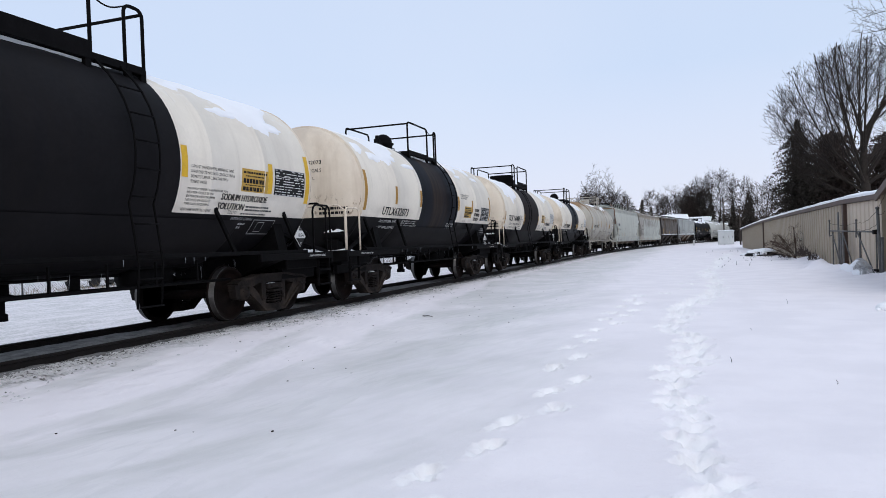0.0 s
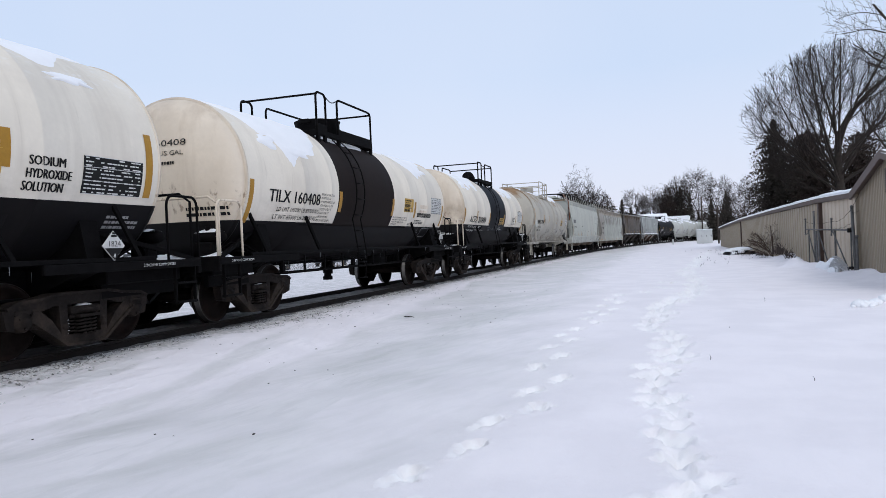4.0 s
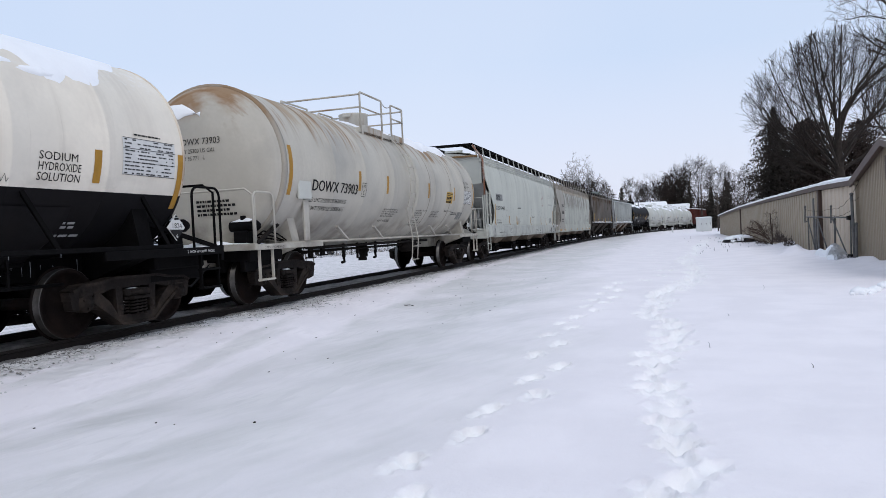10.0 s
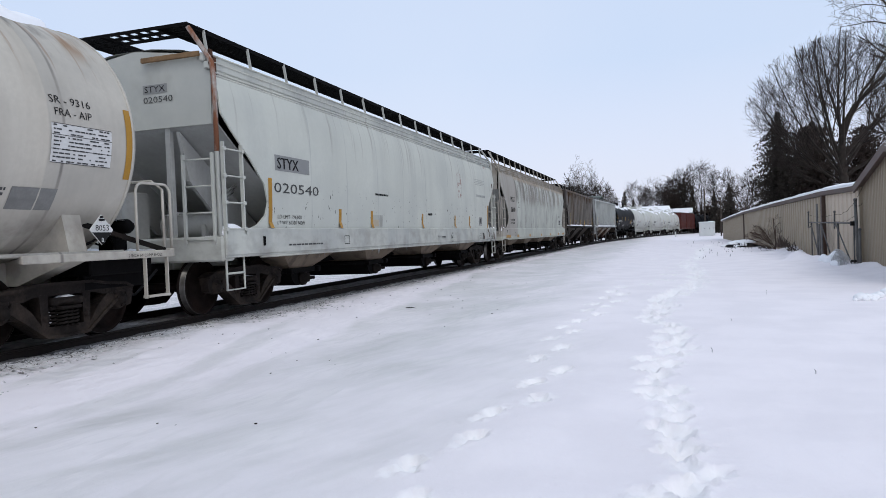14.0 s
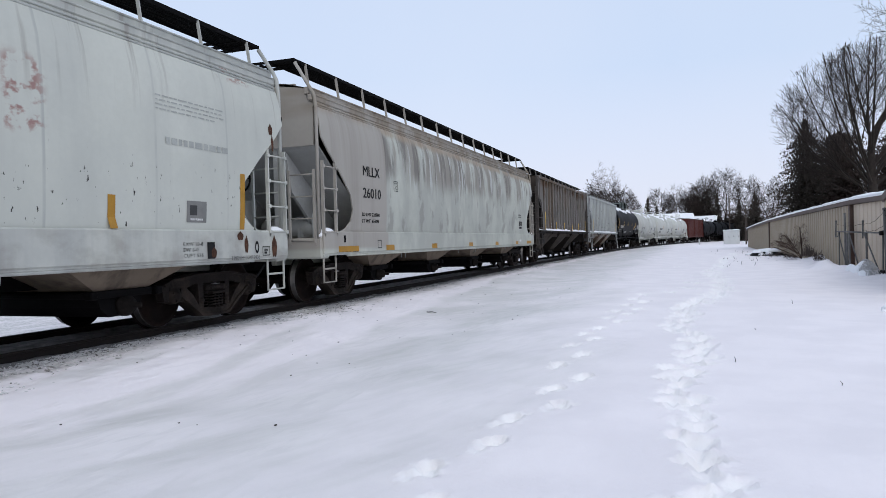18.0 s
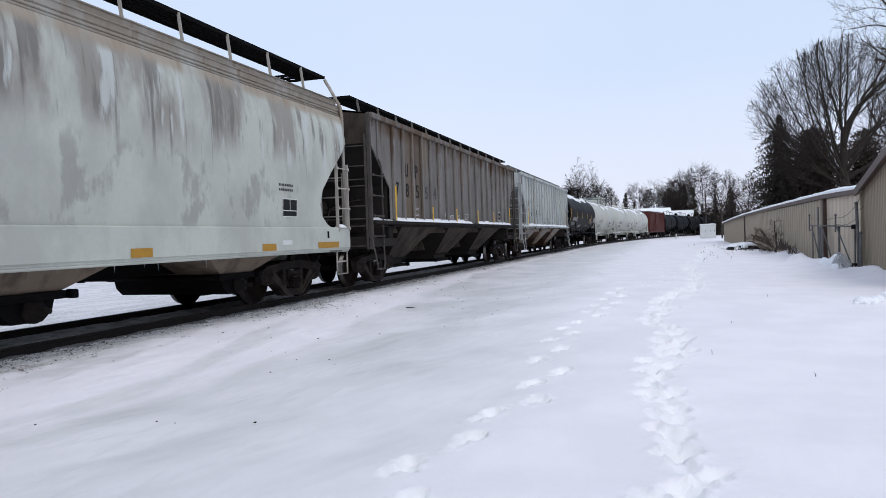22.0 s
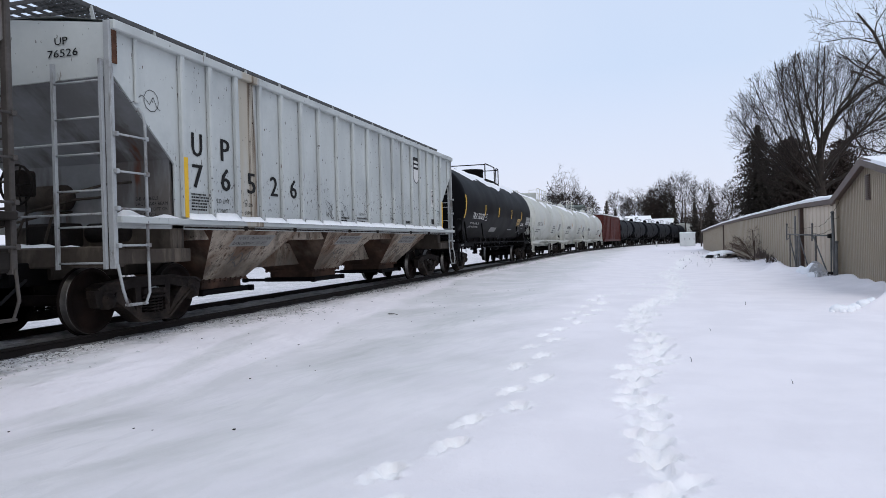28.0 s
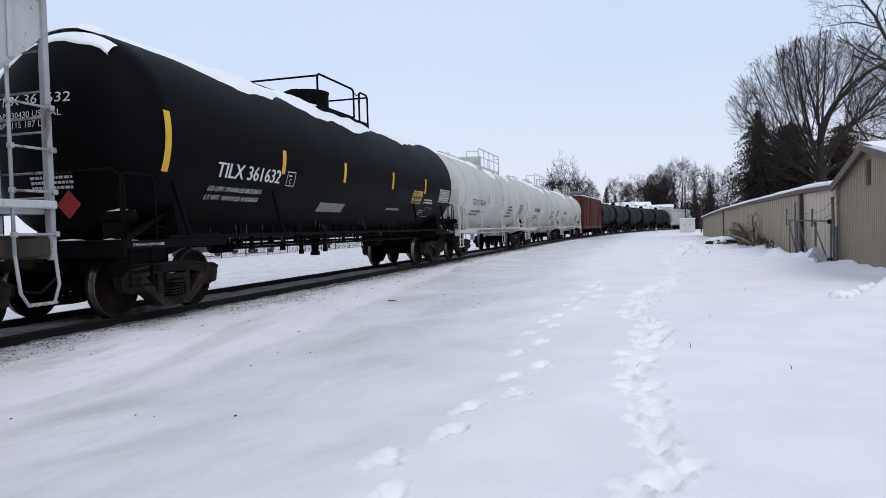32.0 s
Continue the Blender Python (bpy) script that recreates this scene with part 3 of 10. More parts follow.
        e = k + (len(prof) - 1) * n
        self.face(tuple(e + j for j in range(n))[::-1], False, mis[-1] if mis else 0)
        return self

    def sheet(self, rows, smooth=True, mi=0, flip=False):
        """A surface through rows of points of equal length."""
        k, w = len(self.v), len(rows[0])
        for r in rows:
            self.v += [tuple(p) for p in r]
        for i in range(len(rows) - 1):
            for j in range(w - 1):
                a = k + i * w + j
                q = (a, a + 1, a + w + 1, a + w)
                self.face(q[::-1] if flip else q, smooth, mi)
        return self

    def slab(self, outline, axis, lo, hi, mi=0):
        """A flat outline of 2D points pushed along an axis from lo to hi."""
        k, n = len(self.v), len(outline)
        for w in (lo, hi):
            for p, q in outline:
                self.v.append({"x": (w, p, q), "y": (p, w, q), "z": (p, q, w)}[axis])
        for i in range(n):
            j = (i + 1) % n
            self.face((k + i, k + j, k + n + j, k + n + i), False, mi)
        self.face(tuple(k + i for i in range(n))[::-1], False, mi)
        self.face(tuple(k + n + i for i in range(n)), False, mi)
        return self

    def mesh(self, name, mats):
        me = bpy.data.meshes.new(name)
        me.from_pydata(self.v, [], self.f)
        for m in mats if isinstance(mats, (list, tuple)) else [mats]:
            me.materials.append(m)
        me.polygons.foreach_set("use_smooth", self.s)
        me.polygons.foreach_set("material_index", self.m)
        bm = bmesh.new()
        bm.from_mesh(me)
        bmesh.ops.recalc_face_normals(bm, faces=bm.faces)
        bm.to_mesh(me)
        bm.free()
        return me


def part(name, shape, mat, parent=None, label="", at=None):
    """Links a shape, or a mesh that is shared, as one mesh object under a thing or a part."""
    me = shape.mesh(name, mat) if isinstance(shape, Shape) else shape
    ob = new(name, me)
    if parent is not None:
        ob.parent = parent
    if at is not None:
        ob.matrix_basis = at
    if label:
        ob["label"] = label
    return ob


GLYPHS = {}


def letters(text, size):
    """Points and faces of a line of writing in the built-in font; its left end and base line at the origin."""
    if text not in GLYPHS:
        cu = bpy.data.curves.new("writing", "FONT")
        cu.body, cu.size, cu.resolution_u = text, 1.0, 2
        ob = bpy.data.objects.new("writing", cu)
        me = bpy.data.meshes.new_from_object(ob)
        GLYPHS[text] = ([tuple(v.co) for v in me.vertices], [tuple(p.vertices) for p in me.polygons])
        bpy.data.meshes.remove(me)
        bpy.data.objects.remove(ob)
        bpy.data.curves.remove(cu)
    v, f = GLYPHS[text]
    return [(x * size, y * size) for x, y, _ in v], f


def smooth01(x, a, b):
    t = np.clip((x - a) / (b - a), 0, 1)
    return t * t * (3 - 2 * t)


# ---------------------------------------------------------------- the track's line
TRACK_X, BEND_AT, BEND_R, GRADE = -8.155, 50.0, 510.0, 0.010


def rise(s):
    """Height of the rail, or of the ground, along the line: a gentle grade that levels out far off."""
    return GRADE * (s if s < 140 else 140 + 60 * (1 - math.exp(-(s - 140) / 60)))


def on_track(s):
    """Place and heading of the track's middle at s metres along it."""
    if s <= BEND_AT:
        return TRACK_X, s, 0.0
    a = (s - BEND_AT) / BEND_R
    return TRACK_X + BEND_R * (1 - math.cos(a)), BEND_AT + BEND_R * math.sin(a), a


def beside(s, off, z=0.0):
    x, y, a = on_track(s)
    return (x + off * math.cos(a), y - off * math.sin(a), rise(s) + z)


# how far the train has come at each time
SPEED = ((0, 4.119), (4, 4.258), (8, 4.351), (12, 4.342), (16, 4.26), (20, 4.189), (24, 4.22), (28, 4.271), (32, 4.333))
CLOCK = np.linspace(0, 32, 3201)
PACE = np.interp(CLOCK, [k for k, _ in SPEED], [v for _, v in SPEED])
RUN = np.concatenate([[0], np.cumsum((PACE[1:] + PACE[:-1]) / 2 * 0.01)])


def run(t):
    return float(np.interp(t, CLOCK, RUN))


# ---------------------------------------------------------------- ground
def snow_material():
    """Snow that is trodden and iced grey along the old lane beside the track."""
    m = bpy.data.materials.new("snow_and_grey_ice")
    m.use_nodes = True
    n, l = m.node_tree.nodes, m.node_tree.links
    b = n["Principled BSDF"]
    tc = n.new("ShaderNodeTexCoord")

    def noise_at(sc, detail, stretch=(1, 1, 1), slant=0.0):
        mp = n.new("ShaderNodeMapping")
        mp.vector_type = "TEXTURE"
        mp.inputs["Rotation"].default_value = (0, 0, -radians(slant))
        mp.inputs["Scale"].default_value = [1 / k for k in stretch]
        l.new(tc.outputs["Object"], mp.inputs[0])
        t = n.new("ShaderNodeTexNoise")
        t.inputs["Scale"].default_value, t.inputs["Detail"].default_value = sc, detail
        l.new(mp.outputs[0], t.inputs[0])
        return t.outputs[0]

    def math_(op, a, c):
        x = n.new("ShaderNodeMath")
        x.operation = op
        for s, v in ((x.inputs[0], a), (x.inputs[1], c)):
            if isinstance(v, (int, float)):
                s.default_value = v
            else:
                l.new(v, s)
        return x.outputs[0]

    def span(v, a, c, lo=0.0, hi=1.0):
        r = n.new("ShaderNodeMapRange")
        r.interpolation_type = "SMOOTHSTEP"
        for i, k in ((1, a), (2, c), (3, lo), (4, hi)):
            r.inputs[i].default_value = k
        l.new(v, r.inputs[0])
        return r.outputs[0]

    sep = n.new("ShaderNodeSeparateXYZ")
    l.new(tc.outputs["Object"], sep.inputs[0])
    # the lane: a sheet of grey ice between the loose snow by the ballast and the footprints, drifted over in slanting streaks
    along = math_("MULTIPLY", math_("MAXIMUM", math_("SUBTRACT", sep.outputs[1], 8.5), 0.0), 0.09)
    lane_x = math_("ADD", sep.outputs[0], math_("MINIMUM", along, 1.4))
    edge = math_("ADD", lane_x, math_("MULTIPLY", math_("SUBTRACT", noise_at(0.9, 6, (1, 0.45, 1)), 0.5), 0.9))
    drift = math_("ADD", lane_x, math_("MULTIPLY", math_("SUBTRACT", noise_at(0.5, 5, (1, 0.3, 1), 18), 0.5), 3.6))
    lane = math_("MULTIPLY", span(edge, -5.12, -4.80), span(drift, -2.9, -0.3, 1.0, 0.0))
    streaks = span(noise_at(1.0, 7, (1.1, 0.38, 1), 24), 0.36, 0.66, 1.0, 0.40)
    ice = math_("MULTIPLY", lane, streaks)
    ice = math_("MULTIPLY", ice, span(noise_at(4.5, 6, (1.6, 0.35, 1), 20), 0.36, 0.62, 1.0, 0.72))
    # thin grey tongues of ice that reach across the loose snow
    tongue = math_("MULTIPLY", span(noise_at(0.75, 6, (2.4, 0.30, 1), -6), 0.52, 0.66), math_("MULTIPLY", span(sep.outputs[0], -7.2, -6.2), span(sep.outputs[0], -3.0, -1.6, 1.0, 0.0)))
    ice = math_("MAXIMUM", ice, math_("MULTIPLY", tongue, 0.55))
    loose = math_("MULTIPLY", span(sep.outputs[0], -6.9, -6.4), span(edge, -5.15, -4.85, 1.0, 0.0))
    # dirty fringe beside the rails
    shore = math_("ADD", sep.outputs[0], math_("MULTIPLY", math_("SUBTRACT", noise_at(1.1, 6, (1, 0.6, 1)), 0.5), 0.7))
    fringe = math_("MULTIPLY", span(shore, -7.0, -6.45, 1.0, 0.0), math_("MULTIPLY", span(noise_at(2.2, 7, (1.3, 0.5, 1)), 0.36, 0.6, 0.45, 1.0), span(noise_at(15, 6), 0.34, 0.62, 0.35, 1.0)))
    mx = n.new("ShaderNodeMix")
    mx.data_type = "RGBA"
    mx.inputs[6].default_value = (0.868, 0.825, 0.842, 1)
    mx.inputs[7].default_value = (0.615, 0.608, 0.590, 1)
    l.new(ice, mx.inputs[0])
    dirt = n.new("ShaderNodeMix")
    dirt.data_type = "RGBA"
    dirt.inputs[7].default_value = (0.52, 0.512, 0.50, 1)
    l.new(fringe, dirt.inputs[0])
    l.new(mx.outputs[2], dirt.inputs[6])
    # kicked-up fresh snow in the footprints, whiter than the crust
    fresh = n.new("ShaderNodeMix")
    fresh.data_type = "RGBA"
    fresh.inputs[7].default_value = (0.955, 0.945, 0.925, 1)
    kick = n.new("ShaderNodeAttribute")
    kick.attribute_name = "trodden"
    l.new(kick.outputs["Fac"], fresh.inputs[0])
    l.new(dirt.outputs[2], fresh.inputs[6])
    soft = n.new("ShaderNodeMix")
    soft.data_type = "RGBA"
    soft.blend_type = "MULTIPLY"
    soft.inputs[0].default_value = 1.0
    l.new(fresh.outputs[2], soft.inputs[6])
    tint = n.new("ShaderNodeMix")
    tint.data_type = "RGBA"
    tint.inputs[6].default_value, tint.inputs[7].default_value = (0.92, 0.92, 0.925, 1), (1, 1, 1, 1)
    # wind crust: long thin scuffs beside the track, soft mottling elsewhere
    scuff = math_("MULTIPLY", span(noise_at(5.0, 8, (2.2, 0.35, 1)), 0.50, 0.60, 0.0, 0.65), math_("MULTIPLY", span(sep.outputs[0], -3.5, -1.5, 1.0, 0.15), span(sep.outputs[0], -8.0, -7.0)))
    mottle = math_("MULTIPLY", span(noise_at(1.1, 6), 0.65, 0.35), span(sep.outputs[0], -8.5, -6.5, 0.08, 0.75))
    l.new(math_("SUBTRACT", 1.0, math_("MAXIMUM", scuff, mottle)), tint.inputs[0])
    l.new(tint.outputs[2], soft.inputs[7])
    l.new(soft.outputs[2], b.inputs["Base Color"])
    l.new(span(ice, 0.1, 1.0, 0.85, 0.48), b.inputs["Roughness"])
    b.inputs["Specular IOR Level"].default_value = 0.3
    bp = n.new("ShaderNodeBump")
    bp.inputs["Strength"].default_value, bp.inputs["Distance"].default_value = 0.5, 0.03
    h = math_("ADD", noise_at(6, 6), math_("MULTIPLY", noise_at(45, 3), 0.25))
    h = math_("ADD", h, math_("MULTIPLY", math_("MULTIPLY", loose, span(noise_at(3.5, 3, (1.4, 0.5, 1)), 0.45, 0.75)), 0.8))
    l.new(h, bp.inputs["Height"])
    l.new(span(sep.outputs[0], -8.5, -6.5, 0.06, 0.5), bp.inputs["Strength"])
    l.new(bp.outputs[0], b.inputs["Normal"])
    return m


# footprints: a lone line of steps, and a wide trodden trail that leads off to the sheds
STEPS = []
LONE = ((-1.47, 3.85), (-1.71, 4.43), (-1.44, 5.10), (-1.47, 5.80), (-1.15, 6.33), (-1.32, 7.01), (-1.13, 7.64), (-1.50, 8.31), (-1.31, 9.04), (-1.57, 9.71),
        (-1.33, 10.45), (-1.58, 11.08), (-1.44, 11.87), (-1.21, 12.78), (-1.45, 13.33), (-1.14, 13.93), (-1.41, 14.48), (-1.03, 14.92), (-1.33, 15.69), (-1.0, 16.35),
        (-1.27, 16.97), (-1.14, 18.1), (-0.52, 18.92), (0.06, 20.45), (-0.16, 20.94), (0.24, 22.6), (-0.1, 22.95), (0.19, 24.98), (-0.18, 25.42), (0.1, 27.94),
        (-0.26, 28.49), (-0.81, 30.52), (-0.68, 36.24), (-0.14, 39.7))
# the trail's middle and half width along y
TRAIL = ((3.2, -0.08, 0.12), (4.1, -0.05, 0.10), (4.5, 0.2, 0.16), (4.9, 0.02, 0.14), (5.75, 0.0, 0.14), (6.25, -0.09, 0.17), (7.7, -0.11, 0.19), (8.4, -0.06, 0.23), (9.4, 0.03, 0.21),
         (10.8, 0.03, 0.19), (11.9, -0.23, 0.20), (12.75, -0.25, 0.18), (14.0, -0.08, 0.18), (15.5, -0.08, 0.24), (17.4, 0.38, 0.26), (19.1, 0.66, 0.24), (21.2, 0.81, 0.24),
         (24.8, 0.9, 0.22), (30.2, 0.76, 0.34), (33.6, 1.1, 0.32), (40.5, 1.62, 0.3), (46.1, 2.08, 0.33), (62, 3.5, 0.4))
TY, TX, TW = zip(*TRAIL)
for x, y in LONE:
    turn = random.uniform(-0.45, 0.25)
    grown = 1.0 + 0.5 * min(1.0, max(0.0, (y - 9) / 6))
    STEPS.append((x, y, turn, random.uniform(0.05, 0.072), 0.062 * grown, 0.125 * grown))
    # lumps thrown out beside it
    for _ in range(3):
        STEPS.append((x + random.uniform(-0.12, 0.12) * grown, y + random.uniform(-0.16, 0.16) * grown, random.uniform(-1, 1), random.uniform(0.008, 0.022), random.uniform(0.025, 0.045) * grown, random.uniform(0.03, 0.06) * grown))
    # the drag before the heel
    STEPS.append((x - random.uniform(0.02, 0.08), y - 0.19, turn, random.uniform(0.012, 0.03), 0.045, 0.10))
for i in range(460):
    sy = 3.2 + 0.128 * i + random.uniform(-0.1, 0.1)
    mid, half = float(np.interp(sy, TY, TX)), float(np.interp(sy, TY, TW))
    wide = 1.0 + 0.5 * min(1.0, max(0.0, (sy - 8) / 8))
    STEPS.append((mid + random.uniform(-0.85, 0.85) * half, sy, random.uniform(-0.9, 0.9), random.uniform(0.02, 0.055), random.uniform(0.06, 0.10) * wide, random.uniform(0.09, 0.16) * wide))
MOUNDS = [(6.1, 38.5, 0.9, 2.2, 0.30), (4.85, 30.2, 0.4, 0.8, 0.30), (5.35, 29.0, 0.4, 0.8, 0.18), (5.7, 27.2, 0.5, 0.7, 0.16), (5.35, 33.6, 0.45, 1.3, 0.22),
          (4.2, 15.4, 0.2, 0.2, 0.17), (4.5, 15.5, 0.22, 0.25, 0.29), (4.95, 15.4, 0.4, 0.35, 0.40), (5.5, 15.4, 0.6, 0.5, 0.55),
          (5.9, 20.5, 0.5, 2.6, 0.20), (6.0, 24.5, 0.4, 1.6, 0.12)]


def trodden(X, Y):
    """Share of loose fresh snow at arrays of places: in and round the prints."""
    T = np.zeros_like(X)
    for sx, sy, turn, deep, hw, hl in STEPS:
        near = (np.abs(X - sx) < 0.5) & (np.abs(Y - sy) < 0.5)
        if near.any():
            q = ((X[near] - sx) / (hw * 1.6)) ** 2 + ((Y[near] - sy) / (hl * 1.35)) ** 2
            T[near] = np.maximum(T[near], min(0.85, 0.3 + deep * 8) * np.exp(-(q * (1 + 0.5 * np.sin(X[near] * 39 + sy) * np.sin(Y[near] * 31 + sx))) ** 2))
    return T


def ground_height(X, Y):
    """Height of the snow at arrays of places."""
    s = np.clip(Y, -40, None)
    Z = GRADE * np.where(s < 140, s, 140 + 60 * (1 - np.exp(-(np.maximum(s, 140) - 140) / 60)))
    a = np.clip((Y - BEND_AT) / BEND_R, 0, 0.98)
    line = TRACK_X + np.where(Y > BEND_AT, BEND_R * (1 - np.sqrt(1 - a * a)), 0)
    d = np.abs(X - line)
    Z = Z - 0.185 + 0.03 * smooth01(d, 0.88, 1.0) * (1 - smooth01(d, 1.3, 2.2)) - 0.165 * smooth01(d, 1.7, 3.4)
    rag = np.sin(X * 9 + 2 * np.sin(Y * 2.1)) * np.sin(Y * 5.3 + 2 * np.sin(X * 4)) + 0.7 * np.sin(Y * 13 + X * 7) * np.sin(X * 21 - Y * 3) + 0.8 * np.sin(Y * 0.9)
    Z = Z + 0.016 * rag * smooth01(d, 0.9, 1.2) * (1 - smooth01(d, 1.7, 2.4))
    far_fade = 1 - smooth01(np.hypot(X, Y), 30, 60)
    for k, (fx, fy, amp) in enumerate(((0.55, 0.31, 0.022), (1.3, 0.8, 0.012), (2.9, 2.2, 0.005), (0.17, 0.11, 0.04))):
        Z = Z + amp * np.sin(X * fx * 2 + k * 1.7 + 0.8 * np.sin(Y * fy)) * np.sin(Y * fy * 2 + k * 2.3 + 0.9 * np.sin(X * fx * 1.3)) * (
            smooth01(d, 2.0, 3.0)) * np.where(np.hypot(X, Y) > 60, 0.4, 1.0) * (0.04 + 0.96 * smooth01(X, -9.0, -6.6))
    for sx, sy, turn, deep, hw, hl in STEPS:
        near = (np.abs(X - sx) < 0.5) & (np.abs(Y - sy) < 0.5)
        if not near.any():
            continue
        dx, dy = X[near] - sx, Y[near] - sy
        u = dx * math.cos(turn) + dy * math.sin(turn)
        v = -dx * math.sin(turn) + dy * math.cos(turn)
        q = ((u / hw) ** 2 + (v / hl) ** 2) * (1 + 0.28 * np.sin(u * 47 + sx * 23) * np.sin(v * 33 + sy * 29) + 0.22 * np.sin(u * 21 - v * 26 + sy * 41))
        dz = -deep * np.exp(-q ** 2 * 0.45) * (1 + 0.22 * np.sin(u * 43 + sx * 31) * np.sin(v * 37 + sy * 17)) + (0.010 + 0.012 * np.sin(u * 70 + sy * 9) * np.sin(v * 55 + sx * 7)) * np.exp(-((np.sqrt(q) - 1.5) / 0.4) ** 2)
        Z[near] += dz
    for mx, my, rx, ry, hgt in MOUNDS:
        q = ((X - mx) / rx) ** 2 + ((Y - my) / ry) ** 2
        Z = Z + hgt * np.exp(-q) * (1 + 0.25 * np.sin(X * 5 + Y * 3) * np.exp(-q * 0.5))
    return Z


def height_at(x, y):
    return float(ground_height(np.array([float(x)]), np.array([float(y)]))[0])


gx = np.concatenate([-np.geomspace(900, 16, 26)[:-1], np.arange(-16, -7.4, 0.5), np.arange(-7.4, -6.0, 0.07), np.arange(-6.0, -2.6, 0.14), np.arange(-2.6, 1.3, 0.03), np.arange(1.3, 1.9, 0.05),
                     np.arange(1.9, 6.2, 0.07), np.arange(6.2, 9, 0.3), np.geomspace(9, 900, 30)])
gy = np.concatenate([-np.geomspace(400, 6, 12)[:-1], np.arange(-6, 3.0, 0.6), np.arange(3.0, 9.0, 0.03), np.arange(9.0, 17.0, 0.06), np.arange(17, 34, 0.14),
                     np.arange(34, 70, 0.4), np.geomspace(70, 2600, 60)])
GX, GY = np.meshgrid(gx, gy)
GZ = ground_height(GX.ravel(), GY.ravel())
nx, ny = len(gx), len(gy)
ground_mesh = bpy.data.meshes.new("ground")
ids = np.arange(nx * ny).reshape(ny, nx)
quads = np.stack([ids[:-1, :-1], ids[:-1, 1:], ids[1:, 1:], ids[1:, :-1]], -1).reshape(-1, 4)
ground_mesh.from_pydata(np.stack([GX.ravel(), GY.ravel(), GZ], -1).tolist(), [], quads.tolist())
ground_mesh.polygons.foreach_set("use_smooth", [True] * len(quads))
fresh_share = ground_mesh.attributes.new("trodden", "FLOAT", "POINT")
fresh_share.data.foreach_set("value", trodden(GX.ravel(), GY.ravel()))
ground_mesh.materials.append(snow_material())
tagged(new("ground", ground_mesh), "snow-covered ground with grey ice and a trodden trail", "ground", kind="structure")

# ballast shoulder, a rough dark strip along the rails
S_STEPS = [float(v) for v in np.concatenate([np.arange(-30, 0, 2.0), np.arange(0, 30, 0.25), np.arange(30, 70, 1.0), np.arange(70, 330, 4.0)])]
rng = random.Random(4)
sh = Shape()
rows = []
PROFILE = ((-2.1, -0.42), (-1.6, -0.27), (-1.15, -0.16), (-0.83, -0.125), (-0.62, -0.10), (-0.3, -0.075), (0.0, -0.07), (0.3, -0.075),
           (0.62, -0.10), (0.83, -0.125), (0.95, -0.15), (1.1, -0.185), (1.3, -0.22), (1.6, -0.26), (1.9, -0.34), (2.2, -0.42))
for s in S_STEPS:
    rows.append([beside(s, o + (rng.uniform(-0.05, 0.05) if abs(o) > 1.2 else 0), z + rng.uniform(-0.018, 0.018)) for o, z in PROFILE])
sh.sheet(rows, True)
tagged(part("ballast", sh, M_BALLAST), "grey gravel ballast half buried in dirty snow under the rails", "ballast", kind="structure")


def loose_stones():
    """Gravel and lumps of frozen snow along the near shoulder."""
    g = random.Random(9)
    out, ice = Shape(), Shape()
    for i in range(9000):
        s = g.uniform(3.5, 14) if i < 5600 else g.uniform(14, 45)
        o = 0.85 + abs(g.gauss(0, 0.24)) if g.random() < 0.88 else g.uniform(0.9, 2.1)
        big = g.random() < 0.16
        r = g.uniform(0.022, 0.048) if big else g.uniform(0.008, 0.026)
        x, y, z = beside(s, o, float(np.interp(o, (0.8, 0.95, 1.1, 1.6, 2.2), (-0.125, -0.145, -0.155, -0.165, -0.23))))
        target = ice if big or g.random() < 0.86 else out
        k = len(target.v)
        flat = 0.30 if big else 0.55
        for p in ((1, 0, 0), (0, 1, 0), (-1, 0.1, 0), (0.1, -1, 0), (0.1, 0, flat), (0, 0.1, -flat)):
            target.v.append((x + p[0] * r * g.uniform(.7, 1.3), y + p[1] * r * g.uniform(.7, 1.3), z + p[2] * r * g.uniform(.7, 1.3)))
        for q in ((0, 1, 4), (1, 2, 4), (2, 3, 4), (3, 0, 4), (1, 0, 5), (2, 1, 5), (3, 2, 5), (0, 3, 5)):
            target.face(tuple(k + j for j in q))
    tagged(part("gravel", out, M_STONE), "grey crushed stone scattered along the track", "gravel", kind="stuff")
    tagged(part("snow_lumps", ice, M_DIRTYICE), "small lumps of frozen snow beside the rail", "snow", kind="stuff")


loose_stones()


def rail(off, name):
    side = [(-0.075, -0.172), (-0.075, -0.158), (-0.01, -0.14), (-0.009, -0.045), (-0.036, -0.034), (-0.036, -0.006), (-0.028, 0.0),
            (0.028, 0.0), (0.036, -0.006), (0.036, -0.034), (0.009, -0.045), (0.01, -0.14), (0.075, -0.158), (0.075, -0.172)]
    r = Shape()
    steps = [float(v) for v in np.concatenate([np.arange(-60, 66, 6.0), np.arange(66, 330, 4.0)])]
    k = 0
    for s in steps:
        r.v += [beside(s, off + o, z) for o, z in side]
    w = len(side)
    for i in range(len(steps) - 1):
        for j in range(w - 1):
            a = i * w + j
            r.face((a, a + 1, a + w + 1, a + w), False, 1 if j == 6 else 0)
    ob = part(name, r, [M_RAIL, M_RAILTOP])
    return tagged(ob, "rust-brown steel rail with a worn bright head", "rail", "rails of the track")


rail(0.755, "rail")
rail(-0.755, "rail")

